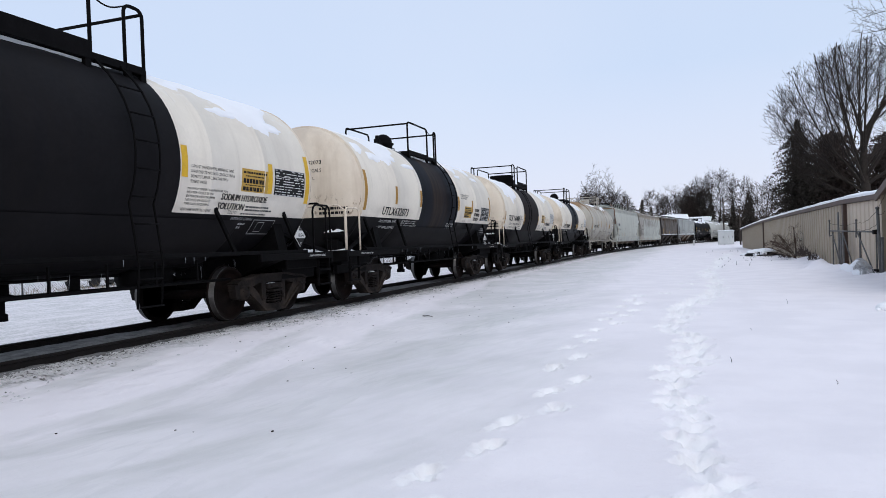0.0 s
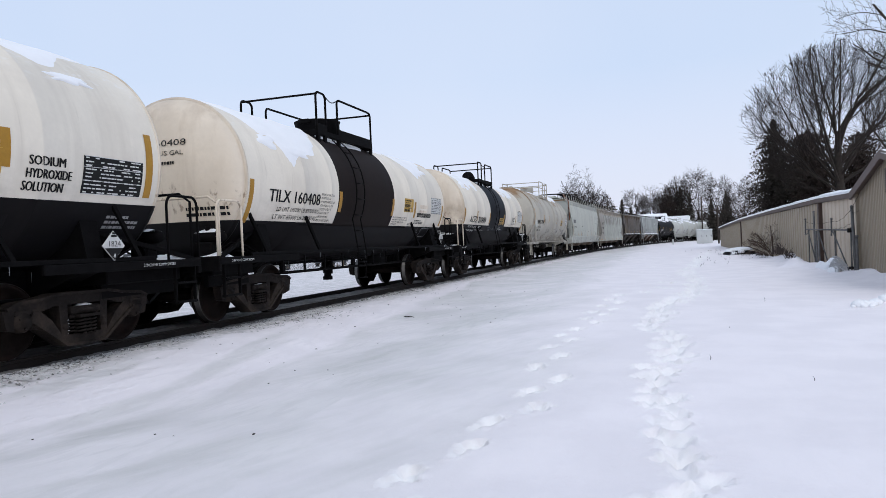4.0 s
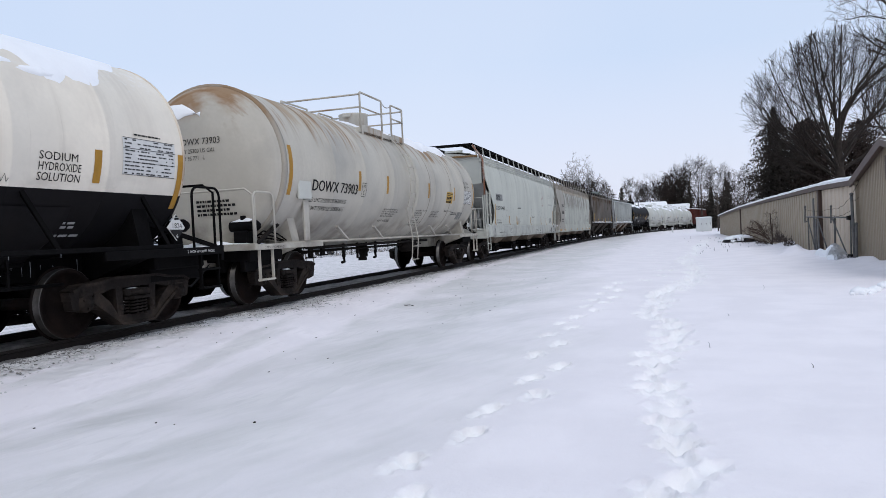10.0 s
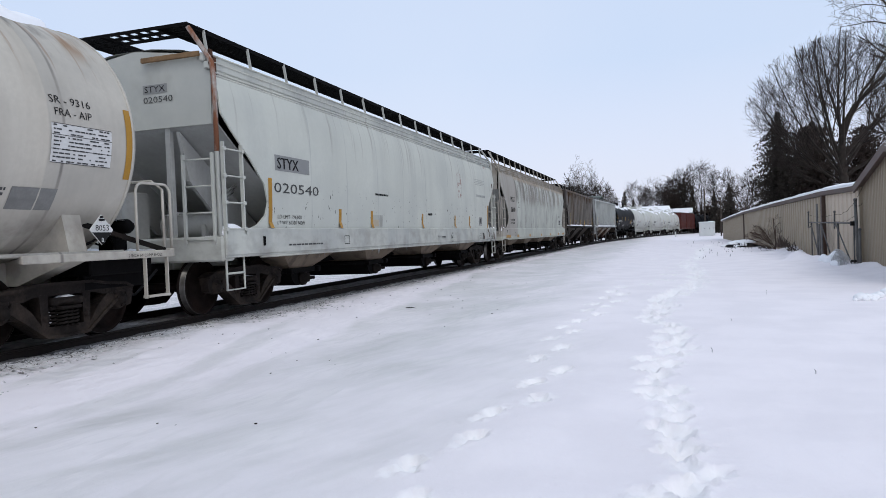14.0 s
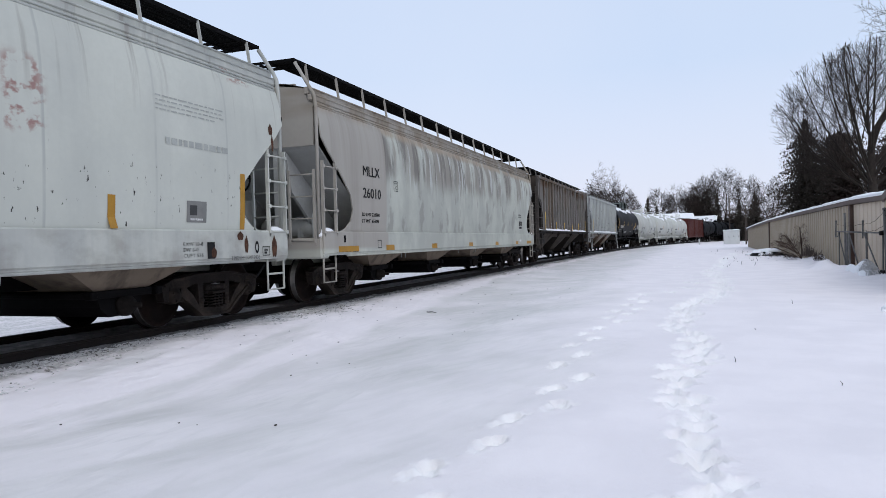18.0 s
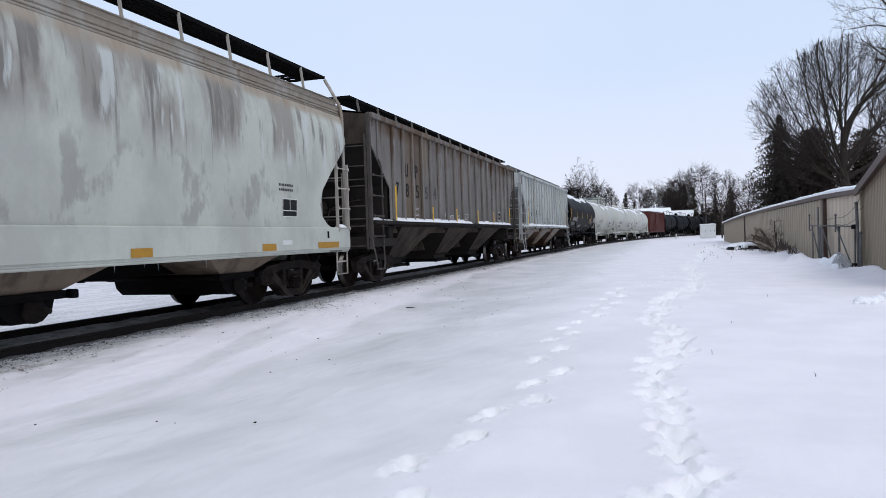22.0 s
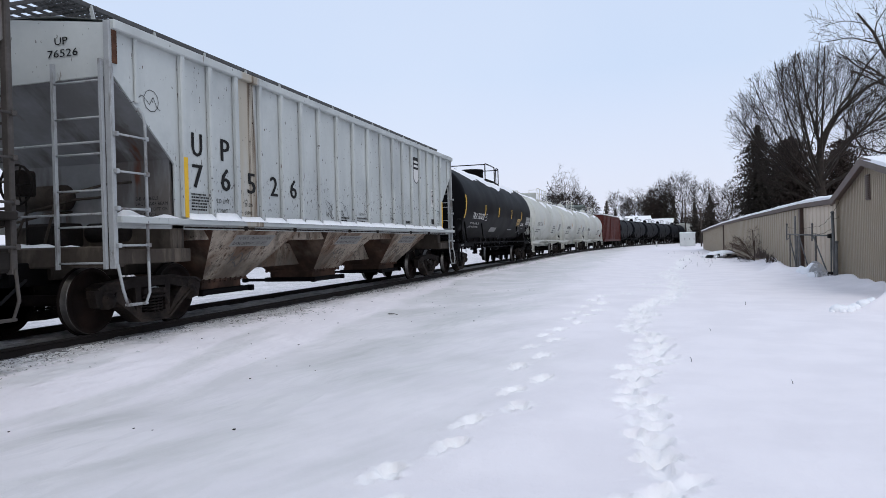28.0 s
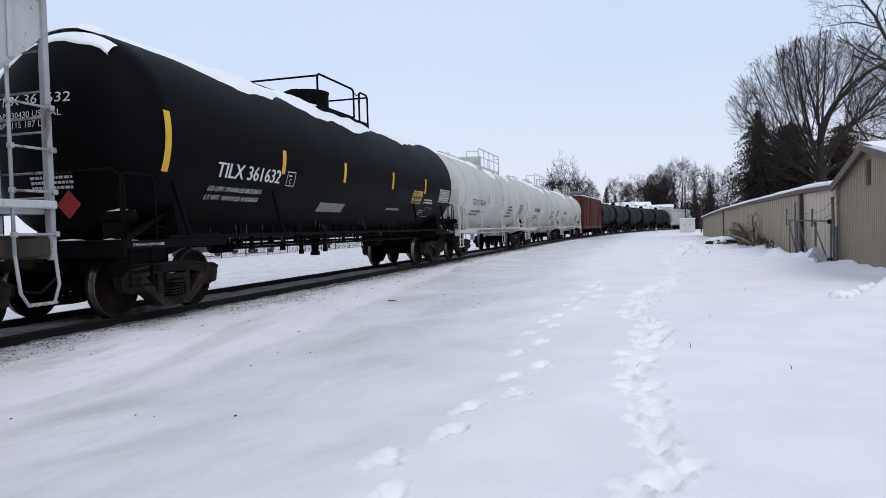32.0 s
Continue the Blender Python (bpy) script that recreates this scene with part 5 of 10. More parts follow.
def tank_car(label, first, tc, r=1.52, zc=2.52, half=None, band=None, z_band=None, upper=None, lower=None, head=None, mid=None,
             walk_mat=None, frame_mat=None, rail_mat=None, dome="dome", snow=None, seed=1, seams=(), ladder_y=0.0, platform=1.25, detail=True,
             sag=0.0, head_lower=None, rail_top=4.72, plat_z=None, band_mat=None, rail_style="hoop", end_rail=None, crown=None, dome_y=0.0, pan=1.0, crown_x=0.95, cradle_mat=None, rack=True, deep=0.52, bulge=0.75, ring=True, pipe_rail=False, hang=None, jacket=0.0):
    """A stub-sill tank car: jacketed tank with domed ends, walkway with rails, ladders, trucks, end platforms."""
    car = start_car("tank_car", label, "tank car", first, tc)
    half = half or tc / 2 + 0.78
    upper, lower = upper or M_WHITE, lower or M_BLACK
    head, mid = head or upper, mid or lower
    walk_mat, frame_mat, rail_mat = walk_mat or M_UNDER, frame_mat or M_UNDER, rail_mat or M_UNDER
    mats = [upper, lower, mid, head, head_lower or lower]
    zb = z_band if z_band is not None else -9
    # profile along the car: domed end, shoulder ring, cylinder, shoulder, domed end
    ends = []
    for i in range(13):
        a = math.pi / 2 * i / 12
        ends.append((-half - deep * math.cos(a), max(0.0005, (r - 0.03 * ring) * math.sin(a) ** bulge)))
    prof = ends + ([(-half - 0.001, r - 0.012), (-half + 0.03, r)] if ring else [(-half + 0.03, r)])
    ys = [-half + 0.04]
    marks_ = sorted(set([-half + 0.05] + ([band[0], band[1]] if band else []) + [q for s_ in seams for q in (s_ - 0.018, s_, s_ + 0.018)] + [half - 0.05]))
    body = [(y, r + (0.010 if any(abs(y - s_) < 1e-6 for s_ in seams) else 0)) for y in marks_]
    prof = prof + body + ([(half - 0.03, r), (half + 0.001, r - 0.012)] if ring else [(half - 0.03, r)]) + [(-y, rr) for y, rr in ends[::-1]]
    n = 72
    t = Shape()
    cut = math.acos(max(-1, min(1, (zb - zc) / r))) if zb > 0 else math.pi
    # angles from the top, with an edge exactly at the paint line
    half_n = n // 2
    k_up = max(1, round(half_n * cut / math.pi)) if zb > 0 else half_n
    angs = [cut * i / k_up for i in range(k_up)] + [cut + (math.pi - cut) * i / max(1, half_n - k_up) for i in range(half_n - k_up)]
    angs = angs + [math.pi] + [2 * math.pi - a for a in angs[:0:-1]]
    n = len(angs)
    for y, rr in prof:
        drop = -sag * (1 - (y / half) ** 2) if sag else 0
        for a in angs:
            t.v.append((rr * math.sin(a), y, zc + drop + rr * math.cos(a)))
    for i in range(len(prof) - 1):
        ym = (prof[i][0] + prof[i + 1][0]) / 2
        for j in range(n):
            a, b = i * n + j, i * n + (j + 1) % n
            am = (angs[j] + (angs[(j + 1) % n] if j < n - 1 else 2 * math.pi)) / 2
            low = zb > 0 and min(am, 2 * math.pi - am) > cut
            if abs(ym) > half:
                mi = 4 if low else 3
            elif band and band[0] < ym < band[1]:
                mi = 2
            else:
                mi = 1 if low else 0
            t.face((a, a + n, b + n, b), True, mi)
    part("tank", t, mats, car)
    # a thin band round each shoulder
    for sg in (-1, 1) if ring else ():
        hoop = Shape()
        hoop.spin([(sg * (half - 0.03), r - 0.01), (sg * (half - 0.03), r + 0.012), (sg * (half + 0.012), r + 0.012), (sg * (half + 0.012), r - 0.03)],
                  (0, 0, zc), "y", 64)
        part("shoulder_band", hoop, band_mat or head, car)
    # walkway round the dome
    z = plat_z or zc + r - 0.22
    px = crown_x
    if crown:
        crown_walk(car, r, zc, px, *crown, rail_top=rail_top, mat=walk_mat)
    else:
        w = Shape()
        for sx in (-1, 1):
            w.box(sx * px - 0.02, sx * px + 0.02, -platform, platform, z - 0.11, z + 0.06, 0.01)
            for y in np.arange(-platform, platform + 0.01, 0.12):
                w.box(sx * (px - 0.34) - 0.30, sx * (px - 0.34) + 0.30, y - 0.015, y + 0.015, z + 0.02, z + 0.05)
            w.box(sx * 0.32 - 0.02, sx * 0.32 + 0.02, -platform, platform, z - 0.05, z + 0.05)
            for y in (-platform * 0.85, platform * 0.85):
                w.bar((sx * px, y, z - 0.08), (sx * (r - 0.28), y, zc + math.sqrt(max(0.01, r * r - (r - 0.28) ** 2)) - 0.05), 0.07, 0.07)
        for sy in (-1, 1):
            w.box(-px, px, sy * platform - 0.03, sy * platform + 0.03, z - 0.1, z + 0.06, 0.01)
        part("walkway", w, walk_mat, car, "grating walkway")
        for sx in (-1, 1):
            hr = Shape()
            handrail_loop(hr, sx * px, -platform, platform, z, rail_top, 0.026, 0.1 if dome == "pan" else 0.18)
            hr.tube([(sx * px, -platform, (z + rail_top) / 2 + 0.06), (sx * px, platform, (z + rail_top) / 2 + 0.06)], 0.018, 6)
            hr.tube([(sx * px, 0.0, z), (sx * px, 0.0, rail_top)], 0.022, 6)
            if rail_style == "cage":
                for y in (-platform * 0.5, platform * 0.5):
                    hr.tube([(sx * px, y, z), (sx * px, y, rail_top)], 0.022, 6)
            for sy in (-1, 1):
                hr.tube([(sx * px, sy * platform, rail_top - 0.12), (sx * 0.4, sy * platform, rail_top - 0.12), (sx * 0.4, sy * platform, z)], 0.022, 6)
            part("handrail", hr, rail_mat, car)
    d = Shape()
    top = zc + r
    if dome == "pan":
        d.spin([(-0.1, 0.55 * pan), (0.36, 0.55 * pan), (0.385, 0.57 * pan), (0.42, 0.57 * pan), (0.42, 0.5 * pan), (0.39, 0.48 * pan), (0.39, 0.0001)], (0, dome_y - 0.1, top), "z", 28)
        part("hinge_bracket", Shape().box(-0.12, 0.12, dome_y - 0.1 - 0.68 * pan, dome_y - 0.1 - 0.52 * pan, top + 0.3, top + 0.41, 0.02), walk_mat, car)
    else:
        d.spin([(-0.1, 0.27), (0.12, 0.27), (0.14, 0.31), (0.18, 0.31)] + [(0.18 + 0.27 * math.sin(a), max(0.0005, 0.27 * math.cos(a))) for a in np.linspace(0, math.pi / 2, 7)],
               (0, dome_y, top), "z", 22)
        part("relief_valve", Shape().spin([(-0.1, 0.09), (0.22, 0.09), (0.22, 0.05), (0.32, 0.05), (0.32, 0.0001)], (0.15, platform * 0.62 if not crown else dome_y - 0.75, top - 0.02), "z", 12), walk_mat, car)
        part("vent_flange", Shape().spin([(-0.1, 0.12), (0.16, 0.12), (0.16, 0.0001)], (-0.1, -platform * 0.6 if not crown else dome_y + 0.8, top - 0.02), "z", 12), walk_mat, car)
    part("manway", d, walk_mat, car, "bolted manway housing")
    # side ladders that follow the jacket
    for sx in (-1, 1) if ladder_y is not None else ():
        ld = Shape()
        for dy in (-0.22, 0.22):
            pts = [(sx * (px + 0.02), ladder_y + dy, z)]
            for a in np.linspace(0.70, 2.0, 10):
                pts.append((sx * (r + 0.09) * math.sin(a), ladder_y + dy, zc + (r + 0.09) * math.cos(a)))
            pts.append((sx * (r + 0.07) * 1.0, ladder_y + dy, 1.05))
            pts.append((sx * (r + 0.02), ladder_y + dy, 0.46))
            ld.tube(pts, 0.016, 5)
        for zz in np.arange(0.48, z - 0.1, 0.36):
            if zz < zc:
                xx = r + 0.06 if zz < 1.2 else math.sqrt(max(0.05, (r + 0.09) ** 2 - (zz - zc) ** 2)) if zz > 1.6 else r + 0.03
            else:
                xx = math.sqrt(max(0.05, (r + 0.09) ** 2 - (zz - zc) ** 2))
            ld.tube([(sx * xx, ladder_y - 0.22, zz), (sx * xx, ladder_y + 0.22, zz)], 0.013, 5)
        part("ladder", ld, rail_mat, car)
    # running pipe, struts and side bars
    zs = 1.13
    for sx in (-1, 1):
        p = Shape()
        if pipe_rail:
            p.tube([(sx * 1.42, -half + 0.1, zs - 0.03), (sx * 1.42, half - 0.1, zs - 0.03)], 0.024, 8)
            for y in (-3.85, -1.85, 2.4, 4.1):
                p.bar((sx * 1.47, y - 0.62, 1.40), (sx * 1.42, y, zs - 0.01), 0.07, 0.04)
        else:
            p.box(sx * 1.42 - 0.02, sx * 1.42 + 0.02, -half + 0.1, half - 0.1, zs - 0.03, zs + 0.03, 0.008)
        for y in () if pipe_rail else (-half + 0.5, -half * 0.55, half * 0.55, half - 0.5):
            a = 2.05
            p.bar((sx * (r + 0.01) * math.sin(a), y - 0.25, zc + (r + 0.01) * math.cos(a) + 0.05), (sx * 1.41, y + 0.12, zs), 0.05, 0.05)
        part("side_rail", p, rail_mat if rail_mat is not M_UNDER else frame_mat, car)
    # cradle over each truck, end platform
    ye = half + 0.84
    for sg in (-1, 1):
        c = Shape()
        c.slab([(-1.35, 1.02), (-1.2, 1.75), (-0.9, 1.45), (0.9, 1.45), (1.2, 1.75), (1.35, 1.02), (0.5, 0.72), (-0.5, 0.72)], "y",
               sg * tc / 2 - 0.14, sg * tc / 2 + 0.14)
        c.box(-0.32, 0.32, min(sg * (tc / 2 - 0.9), sg * ye), max(sg * (tc / 2 - 0.9), sg * ye), 0.72, 1.08, 0.02)
        part("cradle", c, cradle_mat or frame_mat, car)
        e = Shape()
        a, b = sorted((sg * (tc / 2 + 0.55), sg * ye))
        e.box(-1.42, 1.42, a, b, 1.03, 1.10, 0.012)
        a, b = sorted((sg * (ye - 0.05), sg * (ye + 0.03)))
        e.box(-1.45, 1.45, a, b, 1.0 if pipe_rail else 0.88, 1.12, 0.012)
        for sx in (-1, 1):
            a, b = sorted((sg * (tc / 2 - 0.9), sg * ye))
            e.box(sx * 1.43 - 0.03, sx * 1.43 + 0.03, a, b, 1.0 if pipe_rail else 0.98, 1.10, 0.01)
        part("end_platform", e, cradle_mat or frame_mat, car)
        for sx in (-1, 1):
            st = Shape()
            a = sg * (ye - 0.12)
            b = sg * (ye - 0.55)
            for zz in (0.46,) if pipe_rail else (0.46, 0.74):
                st.box(sx * 1.42 - 0.05, sx * 1.42 + 0.05, min(a, b), max(a, b), zz, zz + 0.03)
            st.bar((sx * 1.42, a, 0.45), (sx * 1.42, a, 1.05), 0.05, 0.02)
            st.bar((sx * 1.42, b, 0.45), (sx * 1.42, b, 1.05), 0.05, 0.02)
            part("step", st, rail_mat, car)
            ho = Shape()
            handrail_loop(ho, sx * 1.40, min(a, b) - 0.1, max(a, b) + 0.15, 1.08, 2.02, 0.02, 0.14)
            part("grab_iron", ho, (end_rail or rail_mat) if sg < 0 else rail_mat, car)
        eh = Shape()
        pts = [(-1.38, sg * (ye - 0.1), 1.1), (-1.38, sg * (ye - 0.1), 1.95), (-1.2, sg * (ye - 0.1), 2.08), (1.2, sg * (ye - 0.1), 2.08),
               (1.38, sg * (ye - 0.1), 1.95), (1.38, sg * (ye - 0.1), 1.1)]
        eh.tube(pts, 0.02, 6)
        part("end_handrail", eh, (end_rail or rail_mat) if sg < 0 else rail_mat, car)
        coupler(car, sg * (ye + 0.28), sg, frame_mat)
        fr = Shape()
        a, b = sorted((sg * (tc / 2 + 0.3), sg * (ye - 0.15)))
        fr.box(-1.2, 1.2, a, b, 0.80, 1.02, 0.02)
        for x in (-1.05, -0.6, 0.6, 1.05):
            fr.box(x - 0.05, x + 0.05, a, b, 0.62, 0.82, 0.01)
        part("end_frame", fr, M_UNDER, car)
        yv = sg * (ye - 0.52)
        box_ = Shape().box(0.72, 1.02, yv - 0.13, yv + 0.13, 1.10, 1.36, 0.03)
        box_.spin([(0.60, 0.001), (0.62, 0.10), (1.14, 0.10), (1.20, 0.06), (1.20, 0.001)], (0, yv, 1.44), "x", 16)
        box_.spin([(0.0, 0.001), (0.0, 0.05), (0.10, 0.05), (0.10, 0.001)], (0.87, yv, 1.53), "z", 10)
        for k in range(3):
            box_.tube([(0.75 + 0.12 * k, yv - sg * 0.12, 1.2), (0.80 + 0.14 * k, yv - sg * 0.30, 1.24 + 0.05 * k), (1.0 + 0.1 * k, yv - sg * 0.62, 1.20 + 0.04 * k), (1.1 + 0.05 * k, yv - sg * 0.95, 1.14)], 0.015, 6)
        part("brake_valve", box_, M_UNDER, car)
        if detail:
            part("snow_patch", snow_strip(Shape(), 0.66, 1.14, yv - 0.09, yv + 0.09, 1.53, 0.07, seed + 11 + sg), M_SNOW, car, "snow on the brake valve")
        part("strut", Shape().bar((1.38, sg * (ye - 0.1), 1.1), (1.0, sg * (tc / 2 - 0.2), 1.62), 0.06, 0.06), frame_mat, car)
        if detail:
            sn = Shape()
            snow_strip(sn, -1.38, 1.38, *sorted((sg * (ye - 0.5), sg * ye)), 1.10, 0.07, seed + 3 + sg)
            part("snow_patch", sn, M_SNOW, car, "snow lying on the end platform")
    if jacket:
        # heater coils under a sheet jacket along the belly, between the trucks
        rows_ = []
        for y, q in [(-tc / 2 + 1.15, 0.0), (-tc / 2 + 1.35, 1.0)] + [(v, 1.0) for v in np.linspace(-2.4, 2.4, 7)] + [(tc / 2 - 1.35, 1.0), (tc / 2 - 1.15, 0.0)]:
            rows_.append([((r + jacket * q * math.cos(a * 1.55) ** 0.5) * math.sin(a), y, zc - (r + jacket * q * math.cos(a * 1.55) ** 0.5) * math.cos(a)) for a in np.linspace(-1.0, 1.0, 25)])
        part("heater_jacket", Shape().sheet(rows_, True), lower, car)
    # gear under the belly: outlet valve, brake cylinder, pipes
    u = Shape()
    zb2 = zc - r
    u.spin([(0.05, 0.14), (-0.16, 0.14), (-0.18, 0.19), (-0.24, 0.19), (-0.26, 0.09), (-0.40, 0.09), (-0.42, 0.12), (-0.50, 0.12), (-0.50, 0.0001)], (0, 0.1, zb2 + 0.02 - jacket), "z", 14)
    for sx in (-0.55, 0.55):
        u.tube([(sx, -half * 0.62, zb2 - 0.02), (sx, half * 0.62, zb2 - 0.02)], 0.035, 6)
        u.tube([(sx * 0.6, -half * 0.62, zb2 - 0.12), (sx * 0.6, half * 0.62, zb2 - 0.12)], 0.022, 6)
    u.spin([(-0.35, 0.001), (-0.35, 0.13), (0.3, 0.13), (0.36, 0.05), (0.7, 0.03), (0.7, 0.0001)], (-0.55, -half * 0.42, zb2 - 0.16), "y", 14)
    u.spin([(-0.5, 0.001), (-0.42, 0.19), (0.42, 0.19), (0.5, 0.001)], (0.35, half * 0.42, zb2 - 0.16), "y", 14)
    part("belly_gear", u, frame_mat, car)
    g = random.Random(seed + 40)
    for y, ln, style in hang or ():
        # short drain pipes, some with an elbow at the foot, and flat brackets
        zt = zc - r + 0.06
        h = Shape()
        if style == 0:
            h.box(0.27, 0.33, y - 0.09, y + 0.09, zt - ln, zt, 0.01)
            h.box(0.20, 0.40, y - 0.10, y + 0.10, zt - ln - 0.03, zt - ln, 0.008)
        else:
            h.tube([(0.3, y, zt), (0.3, y, zt - ln + 0.08), (0.3, y + 0.03 * (style > 1), zt - ln), (0.3, y - 0.12 * (style > 1), zt - ln - 0.01)], 0.035, 8)
            h.tube([(0.3, y, zt - ln + 0.20), (0.3, y, zt - ln + 0.12)], 0.05, 8)
        part("pipe_stub", h, frame_mat, car)
    for sx in (0.45, 0.85) if hang is None else ():
        y = -half * 0.62
        while y < half * 0.62:
            zt = zc - math.sqrt(r * r - sx * sx) + 0.03
            ln = g.uniform(0.14, 0.42)
            hang = Shape().box(sx - 0.035, sx + 0.035, y - 0.03, y + 0.03, zt - ln, zt + 0.05)
            hang.box(sx - 0.05, sx + 0.05, y - 0.045, y + 0.045, zt - ln - 0.1, zt - ln, 0.01)
            part("pipe_stub", hang, frame_mat, car)
            y += g.uniform(0.6, 1.4) if detail else 2.5
    zp = zc - r - 0.16 - jacket
    lp = Shape()
    for x_ in (0.62, 0.95):
        lp.tube([(x_, -half * 0.66, zp), (x_, half * 0.66, zp)], 0.022, 6)
    y = -half * 0.66
    while y <= half * 0.66:
        lp.bar((0.62, y, zp), (0.95, y, zp), 0.03, 0.03)
        lp.bar((0.95, y, zp), (0.95, y, zp + 0.34), 0.03, 0.03)
        y += 0.9
    if rack:
        part("pipe_rack", lp, frame_mat, car)
    if detail:
        ice_row = Shape()
        for k in range(34):
            y, a, ln = g.uniform(-half + 0.3, half - 0.3), math.pi - (g.uniform(0.10, 0.40) if jacket else g.uniform(0.42, 0.72)), 0.05 + 0.20 * g.random() ** 2
            x, z_ = (r - 0.004 + 0.85 * jacket) * math.sin(a), zc + (r - 0.004 + 0.85 * jacket) * math.cos(a)
            ice_row.tube([(x, y, z_ + 0.01), (x, y, z_ - ln)], 0.004, 4, r1=0.001, caps=False)
        for k in range(10):
            y, ln = g.uniform(-half + 0.3, half - 0.3), 0.04 + 0.12 * g.random() ** 2
            ice_row.tube([(1.42, y, zs - 0.025), (1.42, y, zs - 0.03 - ln)], 0.004, 4, r1=0.001, caps=False)
        tagged(part("icicles", ice_row, M_ICE, car, "thin icicles along the belly"), kind="stuff")
        beam = Marks(lambda y, z_, lift: (1.461 + lift, y, z_))
        for sg in (-1, 1):
            y = sg * (tc / 2 + 1.0)
            beam.line("2 INCH HF COMP SHOES", y - 0.32, y + 0.32, 1.02, 0.04, M_LITETEXT if frame_mat is M_UNDER else M_DARKTEXT)
        beam.done(car)
    if snow:
        snow_on_tank(car, r, zc, *snow, seed=seed)
    return car, Marks(arc_surface(r, zc)), r, zc, half


def side_ladder(car, mat, x, y0, y1, z0, z1, step=0.42, name="ladder"):
    """Upright ladder along the car's side."""
    s = Shape()
    for y in (y0, y1):
        s.bar((x, y, z0), (x, y, z1), 0.06, 0.03)
    z = z0 + 0.08
    while z < z1 - 0.05:
        s.tube([(x + 0.03, y0, z), (x + 0.03, y1, z)], 0.014, 6)
        for y in (y0, y1):
            s.box(x, x + 0.05, y - 0.035, y + 0.035, z - 0.03, z + 0.03, 0.008)
        z += step
    return part(name, s, mat, car)


def end_ladder(car, mat, y, x0, x1, z0, z1, step=0.42):
    s = Shape()
    for x in (x0, x1):
        s.bar((x, y, z0), (x, y, z1), 0.04, 0.05)
    z = z0 + 0.08
    while z < z1 - 0.05:
        s.tube([(x0, y, z), (x1, y, z)], 0.014, 6)
        z += step
    return part("ladder", s, mat, car)


def running_board(car, mat, post_mat, hb, x0, x1, z, drop, fine=True, close=False):
    """Roof walkway of steel grating on short brackets, both sides of the hatches."""
    for sx in (-1, 1):
        b = Shape()
        for x in (x0, x1):
            b.box(sx * x - 0.012, sx * x + 0.012, -hb, hb, z - 0.03, z + 0.03)
        step = (0.05 if close else 0.12) if fine else 0.5
        y = -hb
        while y < hb:
            b.box(min(sx * x0, sx * x1), max(sx * x0, sx * x1), y - 0.010, y + 0.010, z - 0.014, z + 0.02)
            y += step
        bars_ = (9 if close else 6) if fine else 2
        for k in range(1, bars_):
            x = x0 + (x1 - x0) * k / bars_
            b.box(sx * x - 0.008, sx * x + 0.008, -hb, hb, z - 0.012, z + 0.012)
        part("running_board", b, mat, car, "dark steel grating walkway")
        e = Shape()
        for y in (hb, hb - 0.25, hb - 0.5):
            e.box(-x1 - 0.02, x1 + 0.02, sx * y - 0.012, sx * y + 0.012, z - 0.02, z + 0.03)
        for k in range(12):
            x = -x1 + 2 * x1 * k / 11
            e.box(x - 0.015, x + 0.015, min(sx * hb, sx * (hb - 0.5)), max(sx * hb, sx * (hb - 0.5)), z - 0.012, z + 0.02)
        part("end_board", e, mat, car, "dark steel grating across the end")
        bracket = Shape().bar((sx * (x1 + 0.015), 0, z), (sx * (x1 + 0.08), 0, z - drop), 0.05, 0.02).mesh("board_bracket", post_mat)
        y = -hb + 0.4
        while y < hb:
            part("board_bracket", bracket, None, car, at=pose(0, y, 0))
            y += 1.25


def brake_wheel(car, y, sg, mat, cx=0.6, cz=2.35):
    s = Shape()
    pts = [(cx + 0.27 * math.cos(a), y, cz + 0.27 * math.sin(a)) for a in np.linspace(0, 2 * math.pi, 19)]
    s.tube(pts, 0.018, 6, caps=False)
    for i in range(5):
        a = i * 2 * math.pi / 5
        s.tube([(cx, y, cz), (cx + 0.27 * math.cos(a), y, cz + 0.27 * math.sin(a))], 0.012, 5)
    s.box(cx - 0.1, cx + 0.1, min(y, y - sg * 0.25), max(y, y - sg * 0.25), cz - 0.15, cz + 0.2, 0.03)
    s.tube([(cx, y - sg * 0.15, cz - 0.15), (cx, y - sg * 0.15, 1.2)], 0.015, 5)
    part("brake_wheel", s, mat, car)


